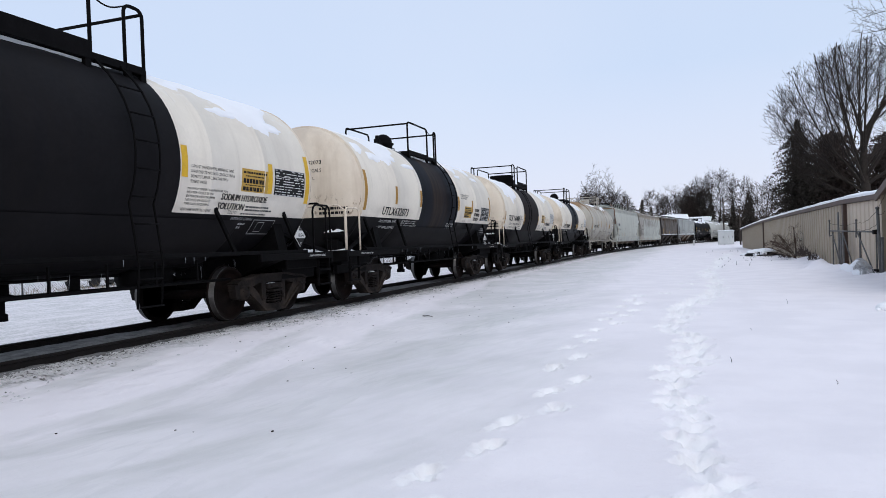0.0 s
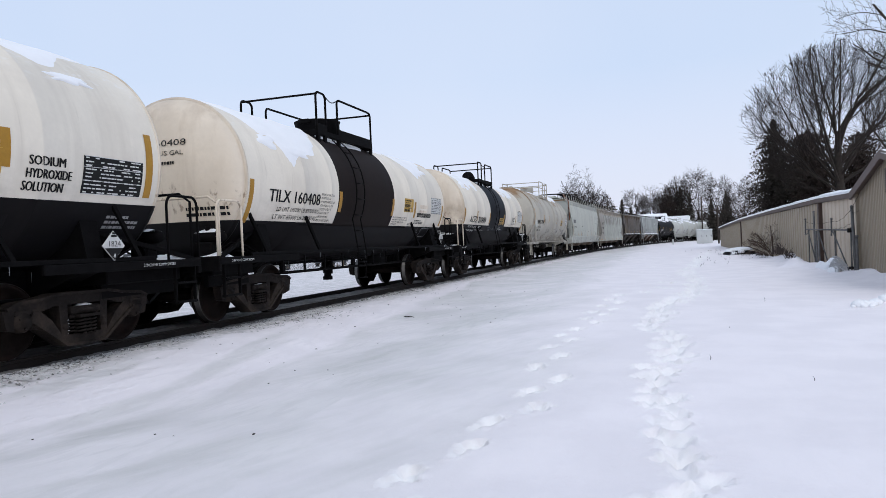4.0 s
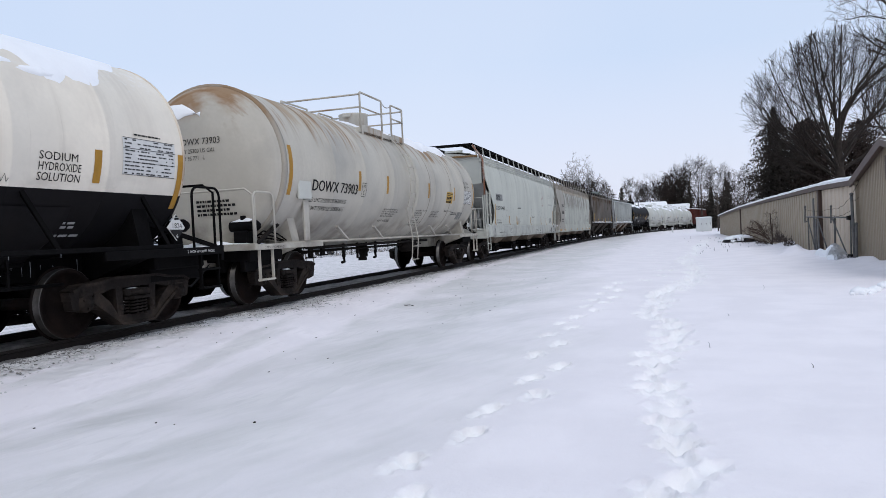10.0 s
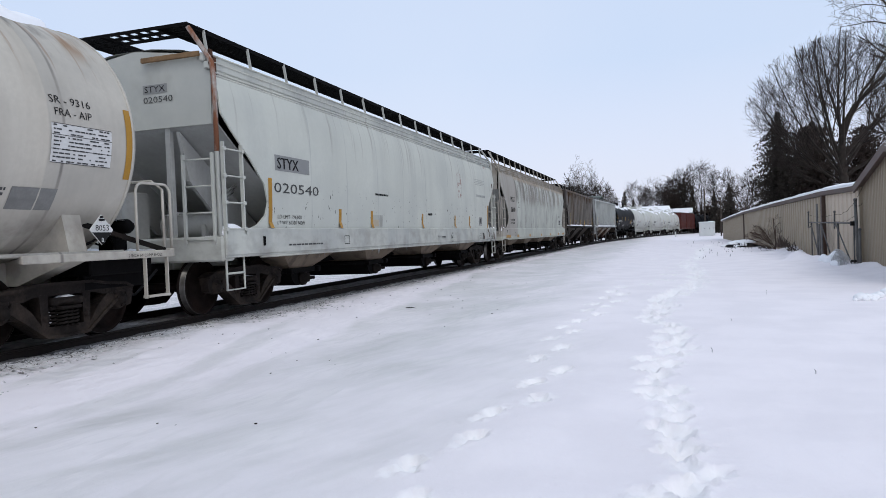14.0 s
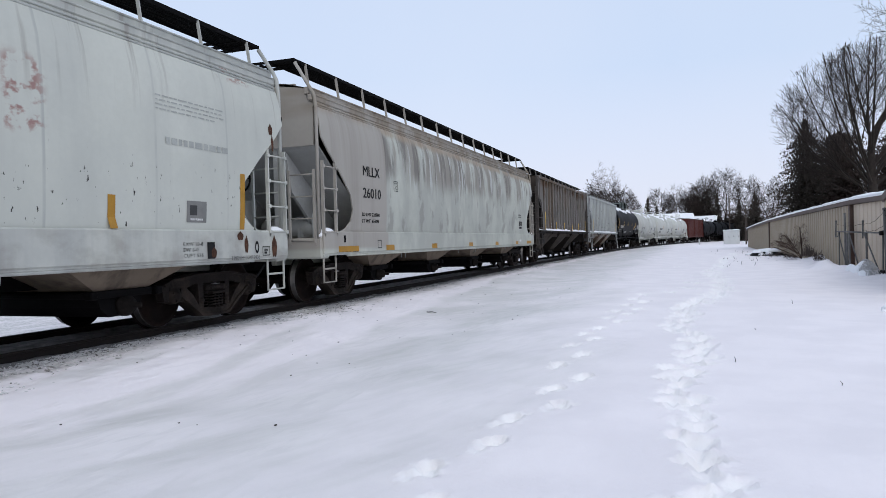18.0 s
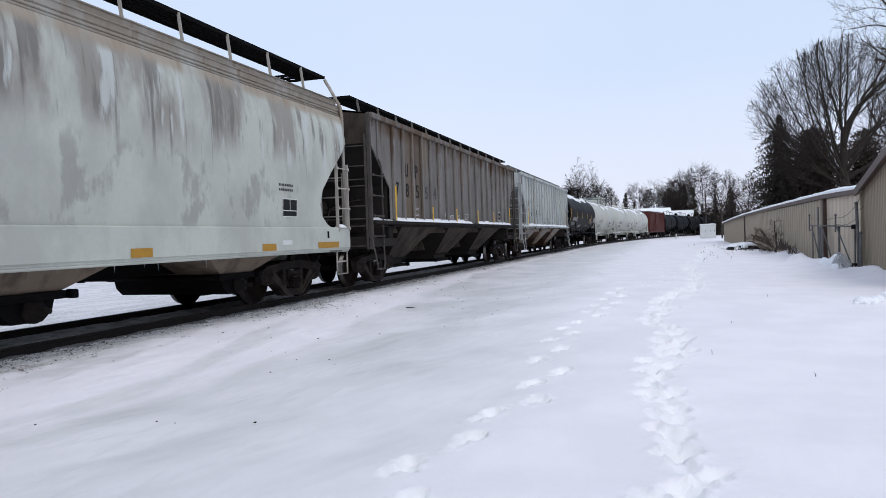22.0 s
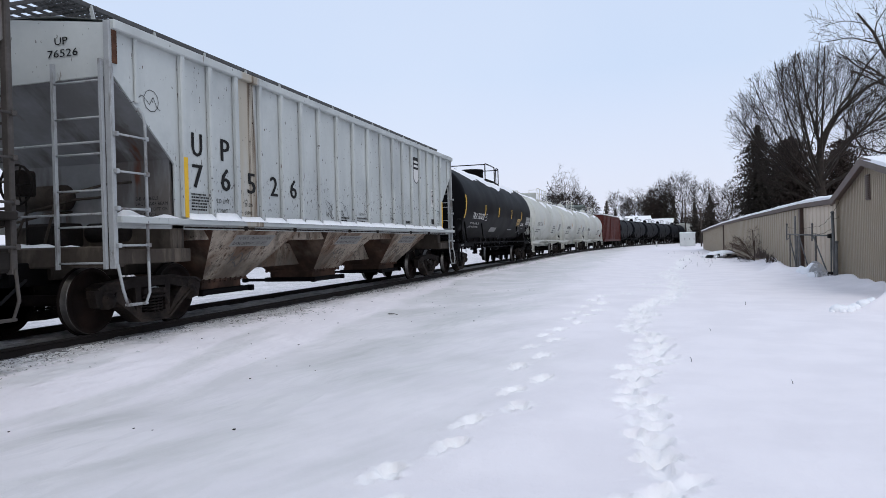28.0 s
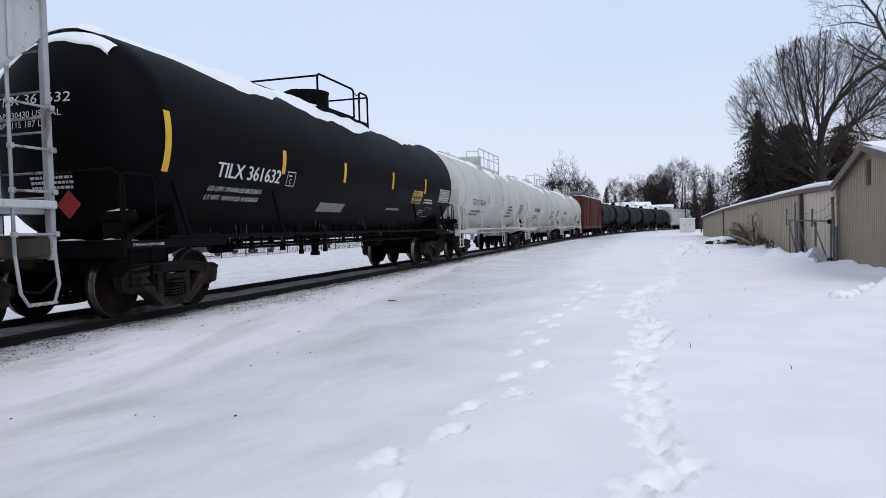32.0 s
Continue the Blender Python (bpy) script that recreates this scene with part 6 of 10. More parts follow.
def under_pockets(car, mat, spots, top_z, bot_z, top_w, bot_half, x_top, x_bot, gate_mat, inner=None, chute=False):
    """Discharge hoppers that taper down to a gate, one mesh each; chute: a bolted flange and a square throat under each."""
    for y in spots:
        s = Shape()
        k = len(s.v)
        s.v += [(sx * x_top, y + sy * top_w, top_z) for sx, sy in ((-1, -1), (1, -1), (1, 1), (-1, 1))]
        s.v += [(sx * x_bot, y + sy * bot_half, bot_z) for sx, sy in ((-1, -1), (1, -1), (1, 1), (-1, 1))]
        for i in range(4):
            j = (i + 1) % 4
            s.face((k + i, k + j, k + 4 + j, k + 4 + i), False, 1 - i % 2)
        s.face((k + 4, k + 5, k + 6, k + 7), False, 1)
        p = part("discharge_hopper", s, [mat, inner or mat], car)
        g = Shape()
        low = bot_z
        if chute:
            low = 0.40
            t = Shape().box(-x_bot + 0.04, x_bot - 0.04, y - bot_half + 0.04, y + bot_half - 0.04, low, bot_z + 0.02, 0.012)
            part("chute", t, inner or mat, p)
            f = Shape().box(-x_bot - 0.035, x_bot + 0.035, y - bot_half - 0.06, y + bot_half + 0.06, bot_z - 0.012, bot_z + 0.018)
            for sx in (-1, 1):
                for n in range(9):
                    yy = y - bot_half + 2 * bot_half * n / 8
                    f.box(*sorted((sx * (x_bot + 0.01), sx * (x_bot + 0.05))), yy - 0.014, yy + 0.014, bot_z - 0.03, bot_z + 0.035)
            part("flange", f, inner or mat, p, "bolted flange")
        g.box(-x_bot - 0.06, x_bot + 0.06, y - bot_half - 0.05, y + bot_half + 0.05, low - 0.09, low + 0.01, 0.01)
        for q, rr in ((-1, 0.035), (1, 0.03)):
            yy = y + q * (bot_half + 0.12)
            g.tube([(-x_bot - 0.55, yy, low - 0.04), (x_bot + 0.12, yy, low - 0.04)], rr, 8)
            for x in (-x_bot - 0.55, x_bot + 0.06):
                g.box(x - 0.05, x + 0.07, yy - 0.055, yy + 0.055, low - 0.095, low + 0.015, 0.015)
        part("outlet_gate", g, gate_mat, car)


SIDE = ((1.38, 1.575), (1.7, 1.60), (2.2, 1.615), (2.8, 1.615), (3.2, 1.60), (3.5, 1.565), (3.75, 1.50), (3.92, 1.43))


def side_x(z):
    return float(np.interp(z, [a for a, _ in SIDE], [b for _, b in SIDE]))


def end_gear(car, hb, sg, mat, seed):
    """Air reservoir, valve cabinet, pipes and hung snow in the cavity under a slope sheet."""
    yc = sg * (hb - 1.15)
    res = Shape().spin([(-0.62, 0.001), (-0.6, 0.12), (-0.52, 0.21), (0.52, 0.21), (0.6, 0.12), (0.62, 0.001)], (0.15, yc, 1.52), "x", 20)
    for x in (-0.25, 0.55):
        res.box(x - 0.04, x + 0.04, yc - 0.24, yc + 0.24, 1.1, 1.5)
    part("air_reservoir", res, mat, car)
    part("snow_patch", snow_strip(Shape(), -0.35, 0.65, yc - 0.14, yc + 0.14, 1.70, 0.05, seed + 31), M_SNOW, car, "snow on the air reservoir")
    part("valve_cabinet", Shape().box(-0.95, -0.45, *sorted((sg * (hb - 0.45), sg * (hb - 0.8))), 1.12, 2.1, 0.03), mat, car)
    for k in range(3):
        ya = sg * (hb - 0.35 - 0.09 * k)
        pipe = Shape().tube([(1.2, ya, 1.15), (1.2, ya, 1.35 + 0.1 * k), (1.05, ya - sg * 0.25, 1.75 + 0.12 * k), (0.95, ya - sg * 0.9, 2.05 + 0.1 * k)], 0.016, 6)
        part("brake_pipe", pipe, mat, car)
    lump = Shape()
    rows_ = []
    for i in range(9):
        q = i / 8
        row = []
        for j in range(13):
            a = 2 * math.pi * j / 12
            r_ = 0.17 * math.sin(math.pi * min(0.98, max(0.02, q))) ** 0.5 * (1 + 0.25 * noise.noise((math.cos(a) * 1.3 + seed, math.sin(a) * 1.3, q * 3)))
            row.append((1.53 + 0.55 * r_ * math.cos(a), sg * (hb - 0.28) + 1.7 * r_ * math.sin(a), 1.20 + 0.27 * q))
        rows_.append(row)
    part("snow_patch", lump.sheet(rows_, True), M_SNOW, car, "lump of snow hung on the corner step")


def round_hopper(label, first, tc, hb, side, ends, sill, top, slope, board, pocket, tubes=True, snow=True, seed=1, band=None, detail=True, board_z=4.62):
    """A covered hopper with bowed sides, teardrop openings at the ends, side sills and roof walkways."""
    car = start_car("covered_hopper", label, "hopper car", first, tc)

    def cut(z):
        return float(np.interp(z, (1.38, 1.46, 1.62, 1.85, 2.15, 2.55, 2.95, 3.2), (0.72, 0.98, 1.22, 1.30, 1.20, 0.78, 0.30, 0.06)))

    zs = [1.38, 1.46, 1.54, 1.62, 1.74, 1.85, 2.0, 2.15, 2.35, 2.55, 2.75, 2.95, 3.2, 3.35, 3.5, 3.62, 3.75, 3.84, 3.92]
    for sx in (-1, 1):
        s = Shape()
        rows_ = []
        for z in zs:
            a, b = -hb + cut(z), hb - cut(z)
            rows_.append([(sx * side_x(z), a + (b - a) * i / 40, z) for i in range(41)])
        s.sheet(rows_, True)
        inner = [[(x - sx * 0.03, y, z) for x, y, z in r] for r in rows_]
        s.sheet(inner, True)
        for c in (0, -1):
            s.sheet([[r[c] for r in rows_], [r[c] for r in inner]], False)
        if band:
            for f_i in range(len(s.f)):
                ym = sum(s.v[i][1] for i in s.f[f_i]) / len(s.f[f_i])
                if ym < band[0]:
                    s.m[f_i] = 1
        part("side_sheet", s, [side, band[1] if band else side], car)
        # sill and top chord
        b = Shape()
        b.box(sx * 1.60 - 0.04, sx * 1.60 + 0.03, -hb + 0.02, hb - 0.02, 0.96, 1.40, 0.02)
        b.box(sx * 1.56 - 0.10, sx * 1.56 + 0.05, -hb + 0.02, hb - 0.02, 0.93, 0.965, 0.008)
        part("side_sill", b, sill, car)
        rod = Shape().tube([(sx * 1.60, -hb + 1.0, 0.915), (sx * 1.60, hb - 1.0, 0.915)], 0.02, 6)
        part("train_pipe", rod, sill, car)
        c = Shape()
        c.box(sx * 1.40 - 0.05, sx * 1.40 + 0.06, -hb, hb, 3.90, 4.02, 0.015)
        c.box(sx * 1.33 - 0.05, sx * 1.33 + 0.05, -hb, hb, 4.02, 4.16, 0.015)
        part("top_chord", c, top, car)
        for x, z in ((1.478, 3.80), (1.468, 3.85), (1.462, 4.01), (1.385, 4.15)):
            part("roof_bead", Shape().tube([(sx * x, -hb + 0.08, z), (sx * x, hb - 0.08, z)], 0.016, 6), top, car)
    roof = Shape()
    roof.sheet([[(x, -hb + 0.05 + (2 * hb - 0.1) * i / 12, z) for i in range(13)] for x, z in ((-1.36, 4.14), (-0.9, 4.26), (-0.35, 4.33), (0.35, 4.33), (0.9, 4.26), (1.36, 4.14))], True)
    part("roof", roof, top, car)
    hat = Shape()
    hat.box(-0.33, 0.33, -hb + 0.9, hb - 0.9, 4.33, 4.50, 0.04)
    for i in range(14):
        y = -hb + 1.2 + i * (2 * hb - 2.4) / 13
        hat.box(-0.38, 0.38, y - 0.03, y + 0.03, 4.48, 4.55)
    part("hatch_trough", hat, top, car)
    running_board(car, board, top, hb + 0.03, 0.58, 1.10, board_z, board_z - 4.20, detail, True)
    for sg in (-1, 1):
        ya = sg * (hb - 0.10)
        e = Shape()
        e.slab([(-1.42, 3.05), (1.42, 3.05), (1.44, 3.9), (1.36, 4.14), (0, 4.33), (-1.36, 4.14), (-1.44, 3.9)], "y", min(ya, ya + sg * 0.04), max(ya, ya + sg * 0.04))
        part("end_sheet", e, ends, car)
        sl = Shape()
        k = len(sl.v)
        o = sg * 0.05
        sl.v += [(-1.5, ya, 3.06), (1.5, ya, 3.06), (1.5, ya - sg * 2.6, 1.25), (-1.5, ya - sg * 2.6, 1.25),
                 (-1.5, ya - o, 3.0), (1.5, ya - o, 3.0), (1.5, ya - o - sg * 2.6, 1.2), (-1.5, ya - o - sg * 2.6, 1.2)]
        for q in ((0, 1, 2, 3), (7, 6, 5, 4), (0, 4, 5, 1), (1, 5, 6, 2), (2, 6, 7, 3), (3, 7, 4, 0)):
            sl.face(tuple(k + i for i in q))
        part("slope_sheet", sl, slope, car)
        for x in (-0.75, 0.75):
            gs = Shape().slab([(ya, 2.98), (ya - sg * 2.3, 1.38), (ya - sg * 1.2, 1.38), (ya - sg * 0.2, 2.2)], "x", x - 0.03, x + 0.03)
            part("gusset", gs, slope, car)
        d = Shape()
        a, b = sorted((sg * hb, sg * (hb - 1.9)))
        d.box(-1.5, 1.5, a, b, 1.02, 1.12, 0.02)
        a, b = sorted((sg * (hb + 0.02), sg * (hb - 0.3)))
        d.box(-1.58, 1.58, a, b, 0.88, 1.28, 0.03)
        a, b = sorted((sg * (hb - 0.4), sg * (hb - 3.2)))
        d.box(-0.3, 0.3, a, b, 0.75, 1.1, 0.02)
        part("end_sill", d, sill, car)
        for sx in (-1, 1):
            p = Shape()
            pts = [(sx * 1.52, sg * (hb - 0.02), 0.95), (sx * 1.52, sg * (hb - 0.02), 3.75), (sx * 1.49, sg * (hb - 0.02), 4.00), (sx * 1.40, sg * (hb - 0.0), 4.16), (sx * 1.12, sg * (hb + 0.02), board_z - 0.05)]
            p.tube(pts, 0.035, 8)
            part("corner_post", p, ends if detail else top, car)
            bl = Shape()
            bl.bar((sx * 0.55, sg * (hb - 0.14), 1.2), (sx * 0.55, sg * (hb - 0.14), 3.1), 0.09, 0.09)
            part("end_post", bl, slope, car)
            st = Shape()
            a, b = sg * (hb - 0.08), sg * (hb - 0.56)
            st.tube([(sx * 1.56, a, 0.96), (sx * 1.56, a, 0.42), (sx * 1.56, b, 0.42), (sx * 1.56, b, 0.96)], 0.02, 6)
            st.tube([(sx * 1.56, a, 0.68), (sx * 1.56, b, 0.68)], 0.018, 6)
            part("step", st, ends, car)
        side_ladder(car, ends, 1.60, *sorted((sg * (hb - 0.05), sg * (hb - 0.55))), 1.3, 2.75)
        end_ladder(car, ends, sg * (hb + 0.03), 0.92, 1.46, 1.15, 2.58)
        coupler(car, sg * (hb + 0.50), sg)
        if detail:
            end_gear(car, hb, sg, slope, seed)
        if snow:
            sn = snow_strip(Shape(), -1.45, 1.5, *sorted((sg * (hb - 0.02), sg * (hb - 0.75))), 1.12, 0.13, seed + sg)
            part("snow_patch", sn, M_SNOW, car, "snow lying on the end platform")
    brake_wheel(car, hb + 0.02, 1, M_IRON)
    spots = [tc * k for k in (-0.380, -0.142, 0.116, 0.376)]
    under_pockets(car, pocket, spots, 0.98, 0.62, 1.2, 0.44, 1.42, 1.12, M_UNDER)
    for y in spots:
        # cross trough with a round spindle at its end
        tray = Shape().slab([(y - 0.40, 0.60), (y + 0.40, 0.60), (y + 0.34, 0.40), (y + 0.2, 0.28), (y - 0.2, 0.28), (y - 0.34, 0.40)], "x", -1.1, 1.1)
        part("outlet_trough", tray, M_UNDER, car)
        sp = Shape().spin([(1.09, 0.001), (1.09, 0.15), (1.16, 0.15), (1.17, 0.10), (1.25, 0.09), (1.26, 0.035), (1.38, 0.035), (1.38, 0.001)], (0, y + 0.05, 0.42), "x", 14)
        part("trough_spindle", sp, M_IRON, car)
    part("center_sill", Shape().box(-0.3, 0.3, -hb + 3.0, hb - 3.0, 0.66, 1.1, 0.02), M_UNDER, car)
    part("floor_sheet", Shape().box(-1.5, 1.5, -hb + 2.4, hb - 2.4, 0.98, 1.06, 0.01), M_UNDER, car)
    if tubes and detail:
        g = random.Random(seed)
        drop = Shape().tube([(0, 0, 0.01), (0, 0, -0.16)], 0.009, 5, r1=0.001, caps=False).mesh("icicle", M_ICE)
        for k in range(16):
            part("icicle", drop, None, car, at=pose(1.6, g.uniform(-hb + 3, hb - 3), 0.90) @ Matrix.Scale(g.uniform(0.25, 0.8), 4))
    if snow:
        for i, y in enumerate(np.arange(-hb + 0.8, hb - 0.8, 1.7)):
            sn = snow_strip(Shape(), 0.85, 1.32, float(y), float(y) + 1.5, 4.19, 0.05, seed + i)
            part("snow_patch", sn, M_SNOW, car, "thin snow on the roof edge")
    return car, Marks(lambda y, z, lift: ((side_x(z) if z > 1.4 else 1.63) + lift, y, z))


RIB_AT = [sg * v for sg in (-1, 1) for v in (6.71, 6.02, 5.3, 4.54, 3.78, 3.0, 2.22, 1.335, 0.445)]
RIB_AT.sort()


def rib_hopper(label, first, tc, hb, side, slope, pocket, board, shift=0.0, seed=1, detail=True, chord=None, fit=None, walk_at=(0.62, 1.15, 0.40), inner=None):
    """A three-bay covered hopper with upright ribs on flat sides and a snow-laden ledge."""
    car = start_car("covered_hopper", label, "hopper car", first, tc)
    zt, zl, zd = 4.08, 1.58, 2.38
    for sx in (-1, 1):
        s = Shape()
        a = hb - 0.06
        out = [(-a, zt), (-a, 3.45), (-a + 1.22, zd), (-a + 1.22, zl), (a - 1.22, zl), (a - 1.22, zd), (a, 3.45), (a, zt)]
        x0, x1 = sorted((sx * 1.53, sx * 1.56))
        s.slab(out, "x", x0, x1)
        part("side_sheet", s, side, car)
        for y in [v + shift for v in RIB_AT]:
            r_ = Shape()
            z0 = zl + 0.0
            x0, x1 = sorted((sx * 1.562, sx * 1.64))
            r_.box(x0, x1, y - 0.05, y + 0.05, z0 + 0.02, zt - 0.06, 0.015)
            part("side_post", r_, side, car)
        for y in (-hb + 0.5, hb - 0.5):
            r_ = Shape()
            zlow = 3.45 - (0.44 / 1.22) * 1.07 + 0.05
            x0, x1 = sorted((sx * 1.562, sx * 1.60))
            r_.box(x0, x1, y - 0.03, y + 0.03, zlow, zt - 0.06, 0.01)
            part("side_post", r_, side, car)
        c = Shape()
        x0, x1 = sorted((sx * 1.50, sx * 1.66))
        c.box(x0, x1, -hb + 0.03, hb - 0.03, zt - 0.10, zt + 0.03, 0.015)
        part("top_chord", c, chord or side, car)
        l_ = Shape()
        x0, x1 = sorted((sx * 1.45, sx * 1.68))
        l_.box(x0, x1, -hb + 0.05, hb - 0.05, zl - 0.09, zl, 0.012)
        x0, x1 = sorted((sx * 1.45, sx * 1.50))
        l_.box(x0, x1, -hb + 0.05, hb - 0.05, zl - 0.15, zl - 0.08, 0.012)
        part("side_sill", l_, M_UPDARK2 if side is M_UPDARK else side, car)
    roof = Shape()
    roof.sheet([[(x, -hb + 0.03 + (2 * hb - 0.06) * i / 10, z) for i in range(11)] for x, z in ((-1.55, zt + 0.02), (-0.8, zt + 0.16), (0, zt + 0.22), (0.8, zt + 0.16), (1.55, zt + 0.02))], True)
    part("roof", roof, side, car)
    for i in range(4):
        y = -hb + 2.2 + i * (2 * hb - 4.4) / 3
        part("hatch_cover", Shape().box(-0.35, 0.35, y - 1.6, y + 1.6, zt + 0.2, zt + 0.36, 0.04), side, car)
    running_board(car, board, side, hb + 0.1, walk_at[0], walk_at[1], zt + walk_at[2], walk_at[2] - 0.08, detail)
    for sg in (-1, 1):
        ya = sg * (hb - 0.08)
        e = Shape()
        e.slab([(-1.53, 3.4), (1.53, 3.4), (1.53, zt), (0, zt + 0.2), (-1.53, zt)], "y", min(ya, ya + sg * 0.04), max(ya, ya + sg * 0.04))
        part("end_sheet", e, M_SOOTPOCKET if side is M_UPDARK else side, car)
        sl = Shape()
        o = sg * 0.05
        sl.v += [(-1.52, ya, 3.42), (1.52, ya, 3.42), (1.52, ya - sg * 2.5, 1.487), (-1.52, ya - sg * 2.5, 1.487),
                 (-1.52, ya - o, 3.36), (1.52, ya - o, 3.36), (1.52, ya - o - sg * 2.5, 1.437), (-1.52, ya - o - sg * 2.5, 1.437)]
        for q in ((0, 1, 2, 3), (7, 6, 5, 4), (0, 4, 5, 1), (1, 5, 6, 2), (2, 6, 7, 3), (3, 7, 4, 0)):
            sl.face(q)
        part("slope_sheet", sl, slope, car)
        d = Shape()
        a, b = sorted((sg * hb, sg * (hb - 0.25)))
        d.box(-1.55, 1.55, a, b, 0.92, 1.20, 0.02)
        a, b = sorted((sg * (hb - 0.3), sg * (hb - 3.0)))
        d.box(-0.28, 0.28, a, b, 0.75, 1.12, 0.02)
        a, b = sorted((sg * (hb - 1.25), sg * (hb - 1.55)))
        d.box(-1.5, 1.5, a, b, 0.95, zl - 0.05, 0.02)
        for sx in (-1, 1):
            a, b = sorted((sg * hb, sg * (hb - 1.6)))
            d.box(sx * 1.52 - 0.05, sx * 1.52 + 0.05, a, b, 0.95, 1.15, 0.015)
        part("end_sill", d, M_UPDARK2 if side is M_UPDARK else M_SOOTPOCKET, car)
        for sx in (-1, 1):
            p = Shape()
            p.box(*sorted((sx * 1.50, sx * 1.60)), *sorted((sg * (hb - 0.075), sg * hb)), 0.9, zt + 0.02, 0.012)
            part("corner_post", p, fit or side, car)
            # a bent pipe carries the rungs on one side, the corner post on the other; a splayed stirrup hangs below
            lad = Shape()
            yi, yc_ = sg * (hb - 0.60), sg * (hb - 0.04)
            lad.tube([(sx * 1.62, yi, 0.98), (sx * 1.62, yi, 2.86), (sx * 1.60, yi + sg * 0.02, 2.98), (sx * 1.56, yi + sg * 0.06, 3.06)], 0.022, 7)
            for zz in (1.20, 1.68, 2.16, 2.64):
                lad.tube([(sx * 1.635, yc_, zz), (sx * 1.645, yi, zz)], 0.016, 6)
                for yy in (yc_, yi):
                    lad.box(*sorted((sx * 1.60, sx * 1.66)), yy - 0.03, yy + 0.03, zz - 0.03, zz + 0.03, 0.008)
            part("ladder", lad, fit or side, car)
            st = Shape()
            st.tube([(sx * 1.60, yc_, 0.96), (sx * 1.66, yc_ - sg * 0.02, 0.62), (sx * 1.66, yc_ - sg * 0.10, 0.42), (sx * 1.66, yi + sg * 0.12, 0.42), (sx * 1.65, yi + sg * 0.03, 0.56), (sx * 1.62, yi, 1.0)], 0.02, 6)
            st.box(*sorted((sx * 1.62, sx * 1.70)), *sorted((yc_ - sg * 0.08, yi + sg * 0.12)), 0.41, 0.44, 0.005)
            part("step", st, fit or side, car)
        end_ladder(car, fit or side, sg * (hb + 0.03), 0.72, 1.48, 0.9, 3.6, 0.47)
        coupler(car, sg * (tc / 2 + 1.97), sg)
        br = Shape().box(-0.5, 0.2, *sorted((sg * (hb - 0.6), sg * (hb - 1.0))), 1.2, 1.55, 0.04)
        br.spin([(-0.3, 0.001), (-0.3, 0.14), (0.3, 0.14), (0.3, 0.001)], (0.7, sg * (hb - 0.9), 1.4), "x", 14)
        part("brake_gear", br, M_IRON, car)
        if detail:
            bulk = Shape().box(-1.45, 1.45, *sorted((sg * (hb - 1.30), sg * (hb - 1.36))), 1.1, 2.5, 0.01)
            part("bulkhead", bulk, slope, car)
            for k in range(3):
                x = -0.9 + 0.55 * k
                pipe = Shape().tube([(x, sg * (hb - 0.25), 1.2), (x + 0.1, sg * (hb - 0.4), 1.5 + 0.2 * k), (x + 0.5, sg * (hb - 0.9), 1.7 + 0.2 * k), (x + 0.6, sg * (hb - 1.28), 1.75 + 0.2 * k)], 0.02, 6)
                part("brake_pipe", pipe, M_SOOTPOCKET, car)
            part("air_reservoir", Shape().spin([(-0.5, 0.001), (-0.42, 0.19), (0.42, 0.19), (0.5, 0.001)], (-0.6, sg * (hb - 1.05), 1.95), "x", 18), M_SOOTPOCKET, car)
            part("crossbar", Shape().tube([(-1.5, sg * (hb - 0.02), 2.55), (1.5, sg * (hb - 0.02), 2.55)], 0.016, 6), fit or side, car)
            part("crossbar", Shape().tube([(-1.5, sg * (hb - 0.02), 1.62), (1.5, sg * (hb - 0.02), 1.62)], 0.016, 6), fit or side, car)
            sn = snow_strip(Shape(), -1.3, 0.9, *sorted((sg * (hb - 0.02), sg * (hb - 0.24))), 1.2, 0.06, seed + 5 + sg)
            part("snow_patch", sn, M_SNOW, car, "snow lying on the end sill")
    brake_wheel(car, -hb - 0.02, -1, M_IRON, 0.05, 2.05)
    under_pockets(car, pocket, (-4.27, 0.0, 4.27), zl - 0.095, 0.56, 1.50, 0.66, 1.44, 0.60, M_UNDER, inner, True)
    part("center_sill", Shape().box(-0.32, 0.32, -hb + 2.6, hb - 2.6, 0.72, 1.22, 0.02), pocket, car)
    part("slope_ridge", Shape().box(-1.22, 1.22, -hb + 2.2, hb - 2.2, zl - 0.30, zl - 0.10, 0.02), pocket, car)
    if detail:
        for sx in (-1, 1):
            part("conduit", Shape().tube([(sx * 1.695, -hb + 1.3, zl - 0.13), (sx * 1.695, hb - 1.3, zl - 0.13)], 0.014, 6), M_IRON, car)
            for y in (-4.27, 0.0, 4.27):
                for dy in (-0.95, 0.75):
                    part("clip", Shape().box(sx * 1.69 - 0.03, sx * 1.69 + 0.03, y + dy - 0.025, y + dy + 0.025, zl - 0.16, zl - 0.09, 0.01), M_IRON, car)
    if detail:
        g = random.Random(seed)
        for i in range(len(RIB_AT) - 1):
            y, w = RIB_AT[i] + shift + 0.05, RIB_AT[i + 1] - RIB_AT[i] - 0.08
            if g.random() < 0.96:
                sn = snow_strip(Shape(), 1.545, 1.70, y - 0.04, y + w * g.uniform(0.98, 1.10), zl, g.uniform(0.09, 0.14), seed + i * 3, 0.88)
                part("snow_patch", sn, M_SNOW, car, "snow piled on the side ledge")
        sn = snow_strip(Shape(), 1.40, 1.67, -hb + 0.15, -hb + 1.3, zl - 0.0, 0.08, seed + 77)
        part("snow_patch", sn, M_SNOW, car, "snow piled on the side ledge")
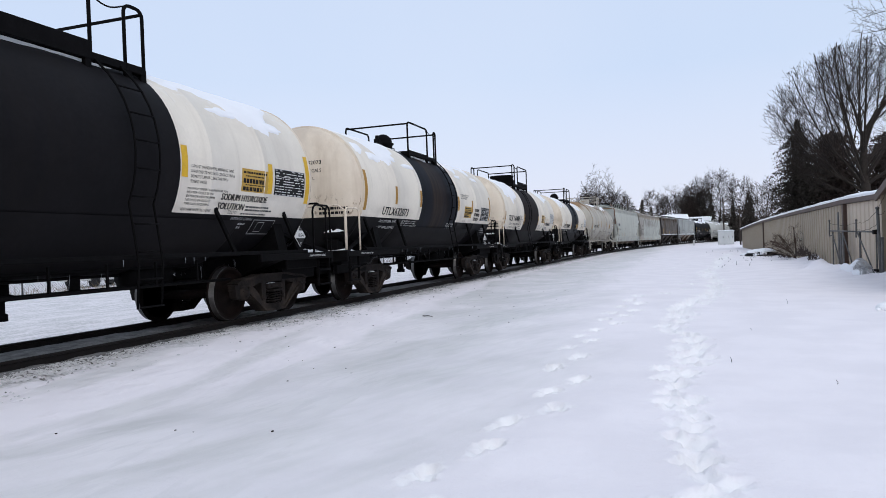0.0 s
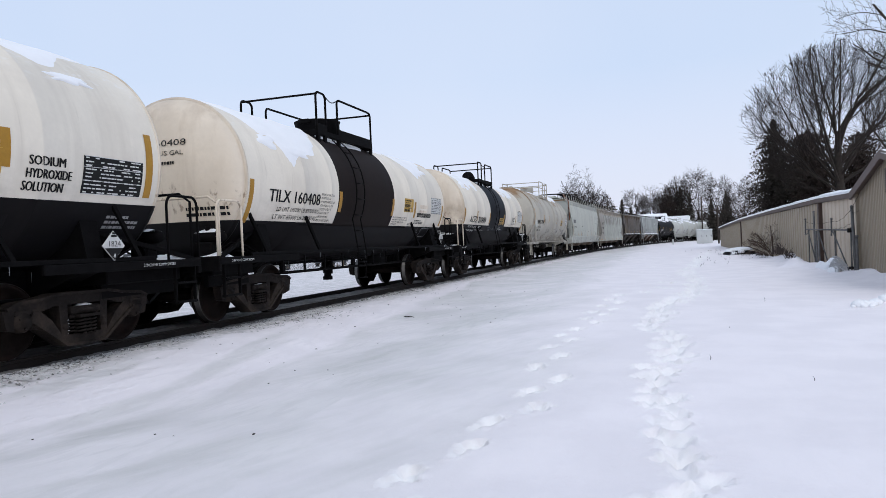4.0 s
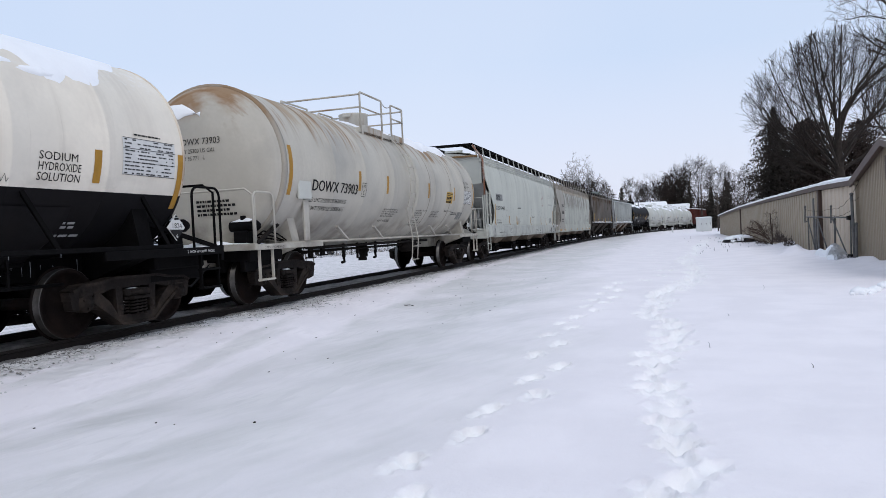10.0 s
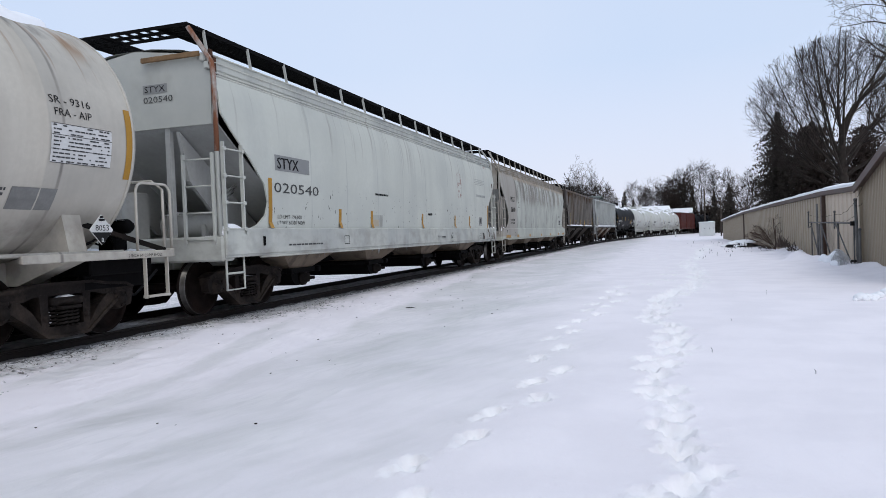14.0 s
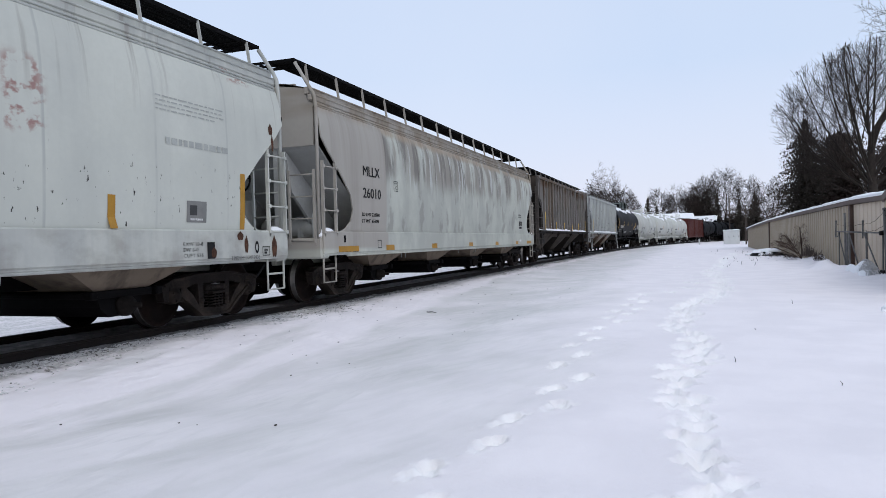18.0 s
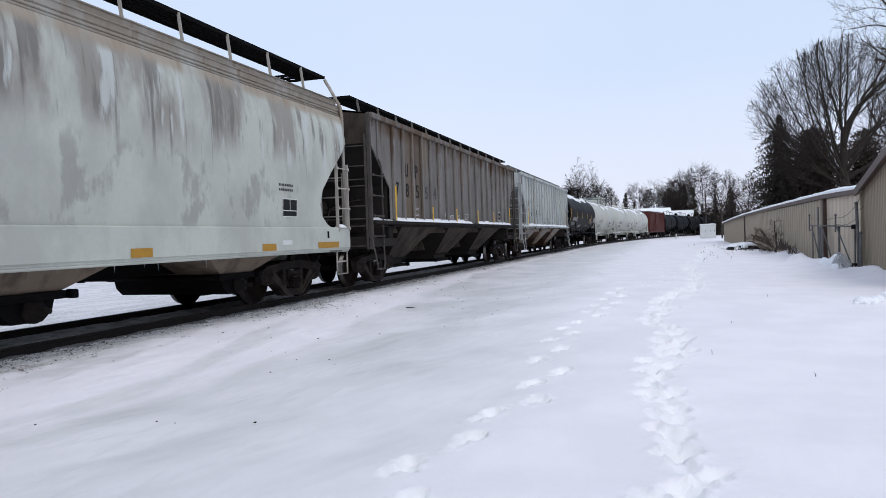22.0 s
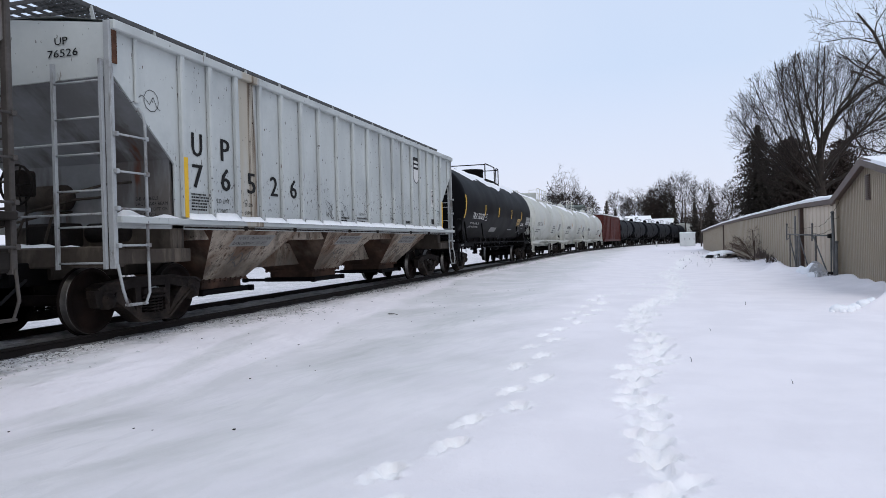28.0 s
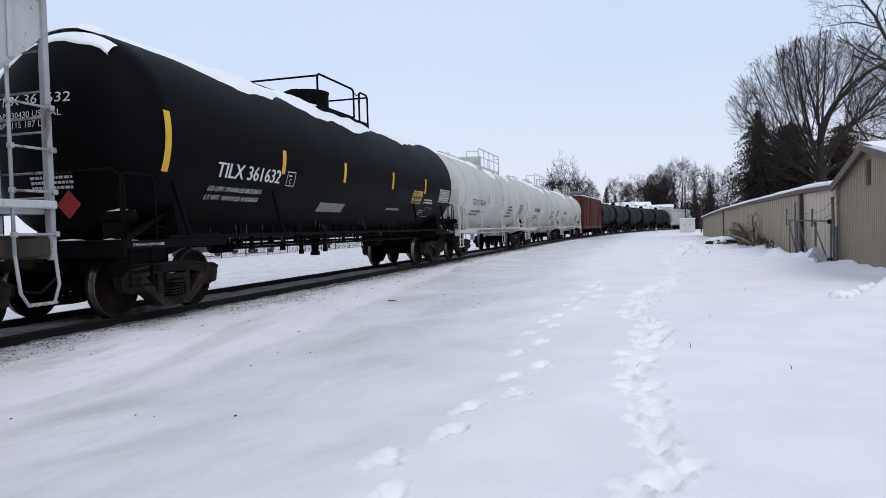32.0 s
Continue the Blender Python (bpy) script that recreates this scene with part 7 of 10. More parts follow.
    return car, Marks(lambda y, z, lift: (1.562 + lift, y, z))


def boxcar(label, first, tc, hb, mat):
    car = start_car("boxcar", label, "boxcar", first, tc)
    b = Shape().box(-1.5, 1.5, -hb, hb, 1.05, 4.15, 0.03)
    part("body", b, mat, car)
    for sx in (-1, 1):
        y = -hb + 0.5
        while y < hb:
            if abs(y) > 1.7:
                r_ = Shape().box(sx * 1.53 - 0.03, sx * 1.53 + 0.03, y - 0.05, y + 0.05, 1.1, 4.05, 0.01)
                part("side_post", r_, mat, car)
            y += 1.1
        d = Shape().box(sx * 1.55 - 0.03, sx * 1.55 + 0.03, -1.55, 1.55, 1.15, 3.95, 0.02)
        for y in (-1.0, -0.3, 0.4, 1.1):
            d.box(sx * 1.59 - 0.02, sx * 1.59 + 0.02, y - 0.04, y + 0.04, 1.2, 3.9)
        part("sliding_door", d, mat, car)
        s = Shape().box(sx * 1.5 - 0.06, sx * 1.5 + 0.06, -hb, hb, 0.85, 1.08, 0.02)
        part("side_sill", s, mat, car)
    r = Shape()
    r.sheet([[(x, -hb - 0.05 + (2 * hb + 0.1) * i / 4, z) for i in range(5)] for x, z in ((-1.56, 4.12), (0, 4.36), (1.56, 4.12))], True)
    part("roof", r, mat, car)
    sn = snow_strip(Shape(), -1.4, 1.45, -hb + 0.1, hb - 0.1, 4.22, 0.10, 5)
    part("snow_patch", sn, M_SNOW, car, "snow on the roof")
    for sg in (-1, 1):
        coupler(car, sg * (tc / 2 + 1.97), sg)
        side_ladder(car, mat, 1.55, *sorted((sg * (hb - 0.1), sg * (hb - 0.6))), 0.9, 3.9)
    return car


def up_tape(car, shift, spots, mat):
    """Reflective tapes on the faces of chosen ribs."""
    for k, z0, z1 in spots:
        y = RIB_AT[k] + shift
        part("reflective_tape", Shape().box(1.6405, 1.645, y - 0.045, y + 0.045, z0, z1), mat, car, "yellow reflective tape")


# ---------------------------------------------------------------- the train, front to rear
def caustic_car(label, first, band, z_band, mid, seed, r=1.485, zc=2.485, soiled=False, tc=9.26, half=5.41, shift=0.0, seams=(-3.55, -2.4, 2.5, 3.9), clumps=(), **kw):
    """shift: how far the writing lies from where its numbers say, along the car."""
    head = head_paint("two_tone_head_paint", z_band, soiled)
    made = tank_car(label, first, tc, r, zc, half, band, z_band, M_WHITE, M_BLACK, head, mid, seed=seed,
                    seams=seams, snow=None, head_lower=head, band_mat=head, deep=0.42, jacket=0.13, hang=((-2.6, 0.34, 0), (-0.66, 0.46, 1), (-0.28, 0.50, 1), (1.0, 0.36, 0), (2.5, 0.32, 0)), **kw)
    for k, (a, b, reach, thick, rag) in enumerate(((-half + 0.2, band[0] + 0.2, 0.86, 0.034, 0.85), (band[0] - 0.1, band[1] + 0.05, 0.70, 0.025, 0.12), (band[1] - 0.2, half - 0.2, 0.80, 0.032, 0.85))):
        snow_on_tank(made[0], r, zc, a, b, 0.7, reach, thick, rag, seed + 20 * k)
    snow_clumps(made[0], r, zc, clumps, seed)
    arc = arc_surface(r, zc)
    return (made[0], Marks(lambda y, z, lift: arc(y + shift, z, lift))) + made[2:]


def diamond(car, y, z, text="1824"):
    """A hazard diamond in a holder at the end of the side rail."""
    p = part("placard", Shape().slab([(y - 0.19, z), (y, z + 0.19), (y + 0.19, z), (y, z - 0.19)], "x", 1.44, 1.455), M_PAPER, car, "white hazard diamond")
    m = Marks(lambda yy, zz, lift: (1.456 + lift, yy, zz))
    m.patch(y - 0.13, y + 0.13, z - 0.02, z + 0.075, M_PAPER, "panel", 0.003)
    m.line(text, y - 0.11, y + 0.11, z - 0.01, 0.075)
    part("placard_foot", Shape().slab([(y - 0.155, z - 0.03), (y + 0.155, z - 0.03), (y, z - 0.185)], "x", 1.456, 1.459), M_DARKTEXT, p)
    m.line("8", y - 0.02, y + 0.02, z - 0.15, 0.05, M_LITETEXT)
    for k, zz in ((0.7, 0.11), (0.4, 0.145)):
        m.patch(y - 0.07 * k, y + 0.07 * k, z + zz, z + zz + 0.028, M_DARKTEXT, "panel")
    m.done(p)


def head_marks(car, r, zc, half, rows_, mat=None, surf=None):
    m = Marks(surf or head_surface(r, zc, half))
    for text, x0, x1, z, h in rows_:
        if text:
            m.line(text, x0, x1, z, h, mat)
        else:
            m.bars(x0, x1, z, z + h, max(1, int(h / 0.07)), mat or M_DARKTEXT, int(z * 10))
    m.done(car)


def placard(m, y0, y1, z0, z1, seed):
    """Yellow emergency notice; its two large lines are numbers to call, shown as bars."""
    m.patch(y0, y1, z0, z1, M_PLACARD, "panel", 0.004)
    h = z1 - z0
    m.bars(y0 + 0.04, y1 - 0.04, z0 + h * 0.80, z0 + h * 0.96, 1, M_DARKTEXT, seed)
    m.bars(y0 + 0.10, y1 - 0.10, z0 + h * 0.66, z0 + h * 0.76, 1, M_DARKTEXT, seed + 1)
    m.bars(y0 + 0.04, y1 - 0.04, z0 + h * 0.38, z0 + h * 0.62, 1, M_DARKTEXT, seed + 2, fill=0.8)
    m.bars(y0 + 0.10, y1 - 0.10, z0 + h * 0.28, z0 + h * 0.36, 1, M_DARKTEXT, seed + 3)
    m.bars(y0 + 0.04, y1 - 0.04, z0 + h * 0.05, z0 + h * 0.26, 1, M_DARKTEXT, seed + 4, fill=0.8)


HEATER = ("MAXIMUM OPERATING PRESSURE FOR", "HEATER COILS 25 PSI", "EXTERIOR HEATER PIPES", "NO INLET OR OUTLET", "PIPE CAPS REQUIRED")

# first car in view
car, m, R_, ZC_, HF = caustic_car("white and black tank car with a wide dark middle band", 1.73, (-1.3, 1.80), 1.75, M_BLACK, 11, clumps=((3.2, 0.9, 0.4, 0.1), (4.5, 0.95, 0.3, 0.12)), crown=(-1.2, 1.75, (0.80, 1.40), 0.22), ladder_y=1.07, rail_top=4.63)
m.patch(1.82, 1.95, 2.25, 2.70, M_YELLOW, "tape")
m.lines(("CONSULT OWNER BEFORE REPAIRING. TANK", "SHARP OBJECTS MUST NOT CONTACT LINING", "DO NOT STEAM OR CLEAN TANK WITH", "BOILING WATER"), 2.02, 3.05, 2.17, 2.46)
m.lines(HEATER, 1.98, 2.92, 1.86, 2.13)
m.line("VENT TANK WHEN UNLOADING", 1.94, 2.62, 1.785, 0.04)
placard(m, 3.25, 4.0, 2.13, 2.50, 3)
m.patch(4.0, 4.13, 2.13, 2.64, M_YELLOW, "tape")
m.table(4.2, 5.2, 2.12, 2.58, 10, M_DARKTEXT, M_LITETEXT)
m.patch(5.24, 5.37, 2.02, 2.90, M_YELLOW, "tape", nz=10)
m.line("SODIUM HYDROXIDE", 2.78, 4.02, 1.975, 0.10, slant=0.12, bold=0.022)
m.line("SOLUTION", 2.74, 3.42, 1.835, 0.10, slant=0.12, bold=0.022)
m.bars(3.48, 4.25, 1.83, 1.93, 2, M_GREYTEXT, 5)
m.line("ZZLTO", 3.05, 3.28, 1.775, 0.045)
m.bars(3.4, 4.1, 1.77, 1.81, 1, M_GREYTEXT, 6)
m.line("INTERIOR LINING", 3.2, 3.78, 1.68, 0.045, M_DIMTEXT)
m.bars(3.2, 3.75, 1.55, 1.66, 2, M_DIMTEXT, 7)
m.frame_(3.85, 4.5, 1.46, 1.70, 0.012, M_DIMTEXT)
m.frame_(4.0, 4.2, 1.50, 1.66, 0.010, M_DIMTEXT)
m.done(car)
diamond(car, 5.02, 1.40)

car, m, R_, ZC_, HF = caustic_car("white tank car with black belly, dark middle and cream end", 15.21, (-1.75, 1.42), 1.86, M_UTLXMID, 12, tc=8.66, half=5.40, seams=(-3.45, -2.0, 1.69, 3.47), clumps=((-4.35, 0.98, 0.34, 0.14), (-3.35, 0.90, 0.42, 0.20), (-2.2, 1.02, 0.45, 0.07), (2.25, 0.95, 0.26, 0.07), (4.2, 0.92, 0.4, 0.08), (-5.0, 0.85, 0.25, 0.2)), end_rail=M_CREAM, crown=(-1.32, 0.98, (0.22, 0.82), 0.03), ladder_y=0.78, dome_y=-0.87, rail_top=4.63)
m.patch(-5.36, -5.22, 2.00, 2.90, M_AMBER, "tape", nz=10)
m.patch(-3.60, -3.47, 2.2, 2.64, M_AMBER, "tape")
m.patch(-1.90, -1.77, 2.2, 2.64, M_AMBER, "tape")
m.line("UTLX632073", -4.30, -2.66, 1.93, 0.19, slant=0.08, bold=0.022)
m.line("LD LMT 201300 LBS 91 300 KGS", -4.30, -3.28, 1.755, 0.06, M_LITETEXT, 0.15)
m.line("LT WT 61700 LBS 28 000 KGS", -4.26, -3.26, 1.615, 0.06, M_LITETEXT, 0.15)
m.lines(("CAUTION: INTERIOR COATING DO NOT", "USE STEAM, BOILING WATER, OR SHARP", "OBJECTS TO CLEAN TANK INTERIOR. ENTER", "CAR WITH RUBBER SOLED SHOES ONLY."), -2.93, -1.80, 1.62, 1.84, M_LITETEXT, 0.15)
m.bars(-1.5, -1.1, 1.40, 1.44, 1, M_DIMTEXT, 2)
m.lines(("GLASS FIBER INSULATION", "DO NOT EXCEED 450 F", "CONSULT OWNER BEFORE", "REPAIRING TANK", "VENT TANK", "WHEN UNLOADING"), 0.62, 1.36, 1.42, 1.84, M_LITETEXT, 0.15)
m.patch(1.42, 1.57, 2.22, 2.66, M_AMBER, "tape")
m.lines(("AFTER LOADING OR UNLOADING WASH EXTERIOR", "OF TANK AND DOME AREA WITH WATER TO", "REMOVE ANY PRODUCT SPILLAGE"), 1.74, 2.62, 2.60, 2.77)
placard(m, 2.15, 2.95, 2.02, 2.38, 13)
m.patch(2.92, 3.05, 2.18, 2.60, M_AMBER, "tape")
for k, wd in enumerate(("SODIUM", "HYDROXIDE", "SOLUTION")):
    m.line(wd, 3.28 - 0.03 * k, 3.78 + 0.1 * (k == 1), 2.24 - 0.145 * k, 0.105, bold=0.03)
m.table(4.05, 5.06, 1.96, 2.42, 10, M_DARKTEXT, M_LITETEXT)
m.patch(5.12, 5.25, 1.96, 2.82, M_AMBER, "tape", nz=10)
m.line("ZZLTO", 2.15, 2.38, 1.885, 0.045)
m.bars(4.6, 5.2, 1.55, 1.74, 3, M_DIMTEXT, 17)
m.done(car)
diamond(car, 4.50, 1.31)
head_marks(car, R_, ZC_, HF, (("UTLX 632073", -0.12, 0.64, 3.04, 0.085), ("CAPY 16307 GALS", -0.12, 0.64, 2.86, 0.08), ("CAPY 61729 L", -0.12, 0.48, 2.69, 0.08), ("", 0.55, 1.2, 1.92, 0.20)))

car, m, R_, ZC_, HF = caustic_car("white tank car with brown-black middle band and black belly", 27.89, (-2.04, 1.24), 1.72, M_BROWNBLACK, 13, r=1.458, zc=2.468, tc=9.62, half=5.58, shift=0.08, clumps=((-3.6, 1.10, 0.5, 0.16), (-4.6, 1.05, 0.3, 0.16), (4.4, 0.9, 0.4, 0.08)), end_rail=M_CREAM, dome="pan", crown=(-1.97, 1.03, (-1.52, -0.92), 0.22), ladder_y=-1.09, rail_top=4.66)
m.patch(-5.57, -5.44, 1.68, 2.42, M_AMBER, "tape", nz=8)
m.line("TILX 160408", -4.93, -2.98, 2.07, 0.225, bold=0.022)
m.line("LD LMT 197700 LB 89700 KG", -4.60, -2.95, 1.905, 0.08, None, 0.1)
m.line("LT WT 65300 LB 29600 KG", -4.66, -2.92, 1.765, 0.08, None, 0.1)
m.lines(('4" FIBERGLASS INSULATION', "DO NOT EXCEED 450 F", "MAXIMUM OPERATING PRESSURE", "FOR HEATER COILS 25 PSI", "EXTERIOR HEATER PIPES", "NO INLET OR OUTLET", "PIPE CAPS REQUIRED", "VENT TANK WHEN UNLOADING"), -2.93, -2.30, 1.74, 2.34)
m.patch(-2.08, -1.94, 1.97, 2.41, M_AMBER, "tape")
m.patch(1.04, 1.17, 1.97, 2.40, M_AMBER, "tape")
m.lines(("CONSULT OWNER BEFORE REPAIRING. TANK", "SHARP OBJECTS MUST NOT CONTACT LINING", "DO NOT STEAM OR CLEAN TANK WITH", "BOILING WATER"), 1.22, 2.30, 1.74, 1.97)
placard(m, 1.93, 2.64, 2.10, 2.47, 23)
m.patch(2.74, 2.87, 1.96, 2.40, M_AMBER, "tape")
m.line("SODIUM HYDROXIDE SOLUTION", 3.03, 4.24, 1.985, 0.125, bold=0.018)
m.patch(3.2, 3.9, 2.12, 2.34, M_CREAM, "panel", 0.003)
m.table(4.21, 5.2, 2.12, 2.60, 10, M_PAPER, M_GREYTEXT)
m.patch(5.26, 5.38, 1.76, 2.40, M_AMBER, "tape", nz=8)
m.bars(2.95, 3.8, 1.80, 1.92, 3, M_DARKTEXT, 25)
m.line("ZZLTO", 2.45, 2.72, 1.755, 0.05)
m.bars(3.0, 3.6, 1.54, 1.66, 2, M_DIMTEXT, 26)
m.frame_(3.85, 4.5, 1.44, 1.68, 0.012, M_DIMTEXT)
m.bars(-0.6, 0.6, 1.25, 1.30, 1, M_DIMTEXT, 27)
m.done(car)
diamond(car, 5.14, 1.38)
head_marks(car, R_, ZC_, HF, (("TILX 160408", -0.75, 0.55, 3.02, 0.11), ("CAPY 16300 US GAL", -0.75, 0.50, 2.86, 0.08), ("", 0.0, 0.5, 2.70, 0.10), ("", 0.5, 1.2, 1.80, 0.20)))

car, m, R_, ZC_, HF = caustic_car("white tank car with blue-black middle band and stained end", 41.45, (-1.38, 1.48), 1.87, M_BLUEBLACK, 14, r=1.448, zc=2.458, half=5.36, shift=-0.04, clumps=((-4.55, 0.95, 0.35, 0.16), (-4.1, 1.02, 0.2, 0.08), (2.3, 0.92, 0.42, 0.13), (3.1, 0.98, 0.3, 0.07)), soiled=True, end_rail=M_CREAM, crown=(-1.27, 1.09, (-0.68, -0.11), 0.02), ladder_y=-0.4, dome_y=0.65, rail_top=4.52)
m.patch(-5.22, -5.08, 1.9, 2.45, M_AMBER, "tape", nz=8)
m.line("ACFX 200489", -4.36, -2.02, 1.96, 0.23, bold=0.022)
m.line("LD LMT 201000LB  91200KG", -4.40, -2.55, 1.77, 0.07, M_LITETEXT, 0.15)
m.line("LT WT  62000LB  28100KG NEW 08-96", -4.50, -2.02, 1.63, 0.07, M_LITETEXT, 0.15)
m.patch(-3.46, -3.34, 2.02, 2.38, M_AMBER, "tape")
m.patch(-1.46, -1.33, 1.93, 2.37, M_AMBER, "tape")
placard(m, 0.38, 1.15, 1.93, 2.21, 33)
m.patch(1.16, 1.30, 1.93, 2.38, M_AMBER, "tape")
m.lines(("EXT. HEATER COILS", "EXTERIOR COILED CAR"), 0.46, 1.10, 1.72, 1.82, M_LITETEXT)
m.bars(0.46, 1.0, 1.52, 1.70, 5, M_DIMTEXT, 34)
for k, wd in enumerate(("SODIUM", "HYDROXIDE", "SOLUTION")):
    m.line(wd, 2.88, 3.44 + 0.06 * (k > 0), 2.20 - 0.12 * k, 0.095)
m.patch(3.70, 3.82, 1.97, 2.38, M_AMBER, "tape")
m.table(4.18, 5.2, 2.11, 2.60, 10, M_PAPER, M_GREYTEXT)
m.bars(4.4, 5.0, 2.64, 2.68, 1, M_DARKTEXT, 35)
m.patch(5.26, 5.38, 1.69, 2.46, M_AMBER, "tape", nz=8)
m.bars(2.6, 3.9, 1.32, 1.52, 4, M_DIMTEXT, 36)
g = random.Random(5)
m.scrawl([[(math.cos(a) * (0.5 if i % 2 else 0.36), math.sin(a) * (0.5 if i % 2 else 0.36)) for i, a in enumerate(np.linspace(0, 6.28, 22))],
          [(-0.15, 0.1), (-0.05, 0.16), (0.02, 0.1)], [(0.1, 0.1), (0.2, 0.14)], [(-0.15, -0.15), (0.0, -0.2), (0.18, -0.12)]], -1.15, 1.63, 0.42, M_DIMTEXT, 0.008)
m.line("ZZLTO", -1.50, -1.26, 1.47, 0.05, M_LITETEXT, 0.2)
m.scrawl([[(i * 0.12, 0.1 * g.random() + (i % 2) * 0.15) for i in range(9)]], -0.85, 1.70, 0.45, M_DIMTEXT, 0.006)
m.scrawl([[(i * 0.06, 0.25 * g.random()) for i in range(16)]], 2.05, 1.90, 0.55, M_GREYTEXT, 0.006)
m.patch(0.36, 0.62, 1.36, 1.46, M_PLACARD, "panel")
m.done(car)
diamond(car, 5.10, 1.40)
head_marks(car, R_, ZC_, HF, (("ACFX 200489", -0.57, 0.64, 3.0, 0.125), ("CAPY  16295 US GAL", -0.50, 0.31, 2.79, 0.07), ("CAPY  61 683 LTR", -0.51, 0.17, 2.67, 0.07)))
hm = Marks(head_surface(R_, ZC_, HF))
hm.bars(0.1, 0.95, 1.30, 1.72, 5, M_DIMTEXT, 38)
hm.done(car)

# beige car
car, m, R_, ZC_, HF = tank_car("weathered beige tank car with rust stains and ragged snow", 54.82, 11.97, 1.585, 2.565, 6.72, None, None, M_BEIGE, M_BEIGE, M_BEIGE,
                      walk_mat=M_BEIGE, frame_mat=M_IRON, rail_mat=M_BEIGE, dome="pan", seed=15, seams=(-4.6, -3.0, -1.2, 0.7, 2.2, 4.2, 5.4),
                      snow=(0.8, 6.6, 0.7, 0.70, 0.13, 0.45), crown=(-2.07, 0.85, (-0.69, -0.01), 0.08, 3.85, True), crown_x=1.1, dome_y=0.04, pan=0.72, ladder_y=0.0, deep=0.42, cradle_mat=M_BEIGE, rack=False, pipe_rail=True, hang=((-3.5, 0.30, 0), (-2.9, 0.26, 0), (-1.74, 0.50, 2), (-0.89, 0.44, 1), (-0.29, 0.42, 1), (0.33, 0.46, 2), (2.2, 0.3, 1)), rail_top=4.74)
snow_on_tank(car, R_, ZC_, -2.0, 1.0, 0.6, 0.68, 0.05, 0.15, 77)
b_arc = arc_surface(R_, ZC_)
m = Marks(lambda y, z, lift: b_arc(y - 0.215, z, lift))
m.patch(-6.32, -6.19, 2.0, 2.92, M_AMBER, "tape", nz=9)
m.line("DOWX 73903", -5.40, -3.25, 2.12, 0.22, M_DARKTEXT, bold=0.022)
m.frame_(-3.0, -2.75, 2.08, 2.40, 0.012, M_DARKTEXT)
m.line("C", -2.93, -2.83, 2.12, 0.11)
m.line("PLATE", -2.97, -2.79, 2.29, 0.06)
m.lines(("CONSULT OWNER BEFORE REPAIRING TANK", "SHARP OBJECTS MUST NOT CONTACT LINING", "DO NOT STEAM OR CLEAN TANK WITH", "BOILING WATER OR CAUSTIC SODA"), -1.41, -0.33, 1.64, 1.86)
m.line("AUXILIARY VALVE ATTACHED", -1.42, -0.62, 1.53, 0.05)
m.line("LD LMT 212100 LB 96200 KG", -5.40, -3.72, 1.90, 0.085, None, 0.15)
m.line("LT WT 73900 LB 33500 KG", -5.42, -3.72, 1.74, 0.085, None, 0.15)
for y in (-3.2, -1.5, 1.75, 4.38):
    m.patch(y, y + 0.13, 2.21, 2.65, M_AMBER, "tape")
m.lines(("MAXIMUM OPERATING PRESSURE FOR", "HEATER COILS 25 PSI", "EXTERIOR HEATER PIPES", "NO INLET OR OUTLET", "PIPE CAPS REQUIRED", "BLOW COILS WITH AIR AFTER USE", "IN FREEZING CLIMATES"), 1.00, 2.0, 1.42, 1.88)
m.lines(("VENT TANK WHEN UNLOADING", "NO VACUUM RELIEF VALVE", "BREAK VACUUM BEFORE UNLOADING"), 2.41, 3.30, 1.66, 1.87)
m.line('4" FIBERGLASS INSULATION', 3.6, 4.45, 1.85, 0.045)
m.bars(4.5, 5.2, 1.76, 1.87, 2, M_GREYTEXT, 42)
placard(m, 3.58, 4.28, 2.12, 2.48, 43)
m.line("SR - 9316", 5.65, 6.25, 2.83, 0.09)
m.line("FRA - AIP", 5.70, 6.25, 2.69, 0.09)
m.table(5.65, 6.55, 2.15, 2.60, 10, M_PAPER, M_GREYTEXT)
m.patch(6.80, 6.93, 2.03, 2.92, M_AMBER, "tape", nz=9)
m.patch(5.25, 5.85, 1.62, 1.86, M_PANELGREY, "panel")
m.done(car)
head_marks(car, R_, ZC_, HF, (("DOWX 73903", -0.42, 0.52, 2.98, 0.12), ("CAPY 25300 US GAL", -0.42, 0.42, 2.83, 0.075), ("CAPY 95 771   L", -0.42, 0.20, 2.70, 0.075), ("", -0.05, 0.75, 1.66, 0.32)))
hs, rows_ = head_surface(R_, ZC_, HF), []
for i in range(15):
    x = -1.15 + 1.25 * i / 14
    zt = 3.50 + 0.30 * math.sin(math.pi * i / 14) + 0.05 * noise.noise((x * 5, 2, 0))
    zb = 3.42 + 0.16 * i / 14 + 0.10 * noise.noise((x * 4, 7, 0))
    rows_.append([hs(x, zb + (zt - zb) * j / 5, 0.022 * (0 < j < 5 and 0 < i < 14)) for j in range(6)])
part("snow_patch", Shape().sheet(rows_, True), M_SNOW, car, "snow stuck to the domed end")
part("cover_plate", Shape().box(1.50, 1.56, -6.16, -5.66, 1.93, 2.30, 0.02), M_TANKWHITE, car, "white framed cover plate")
part("cover_stand", Shape().box(1.42, 1.47, -5.84, -5.64, 1.12, 1.94, 0.015), M_BEIGE, car)
diamond(car, 6.24, 1.38, "8053")
rs = Shape()
rs.spin([(-HF - 0.03, R_ - 0.02), (-HF - 0.02, R_ + 0.018), (-HF + 0.10, R_ + 0.018), (-HF + 0.10, R_ - 0.02)], (0, 0, ZC_), "y", 64)
part("rust_ring", rs, M_RIM, car, "rust-stained rim of the tank end")

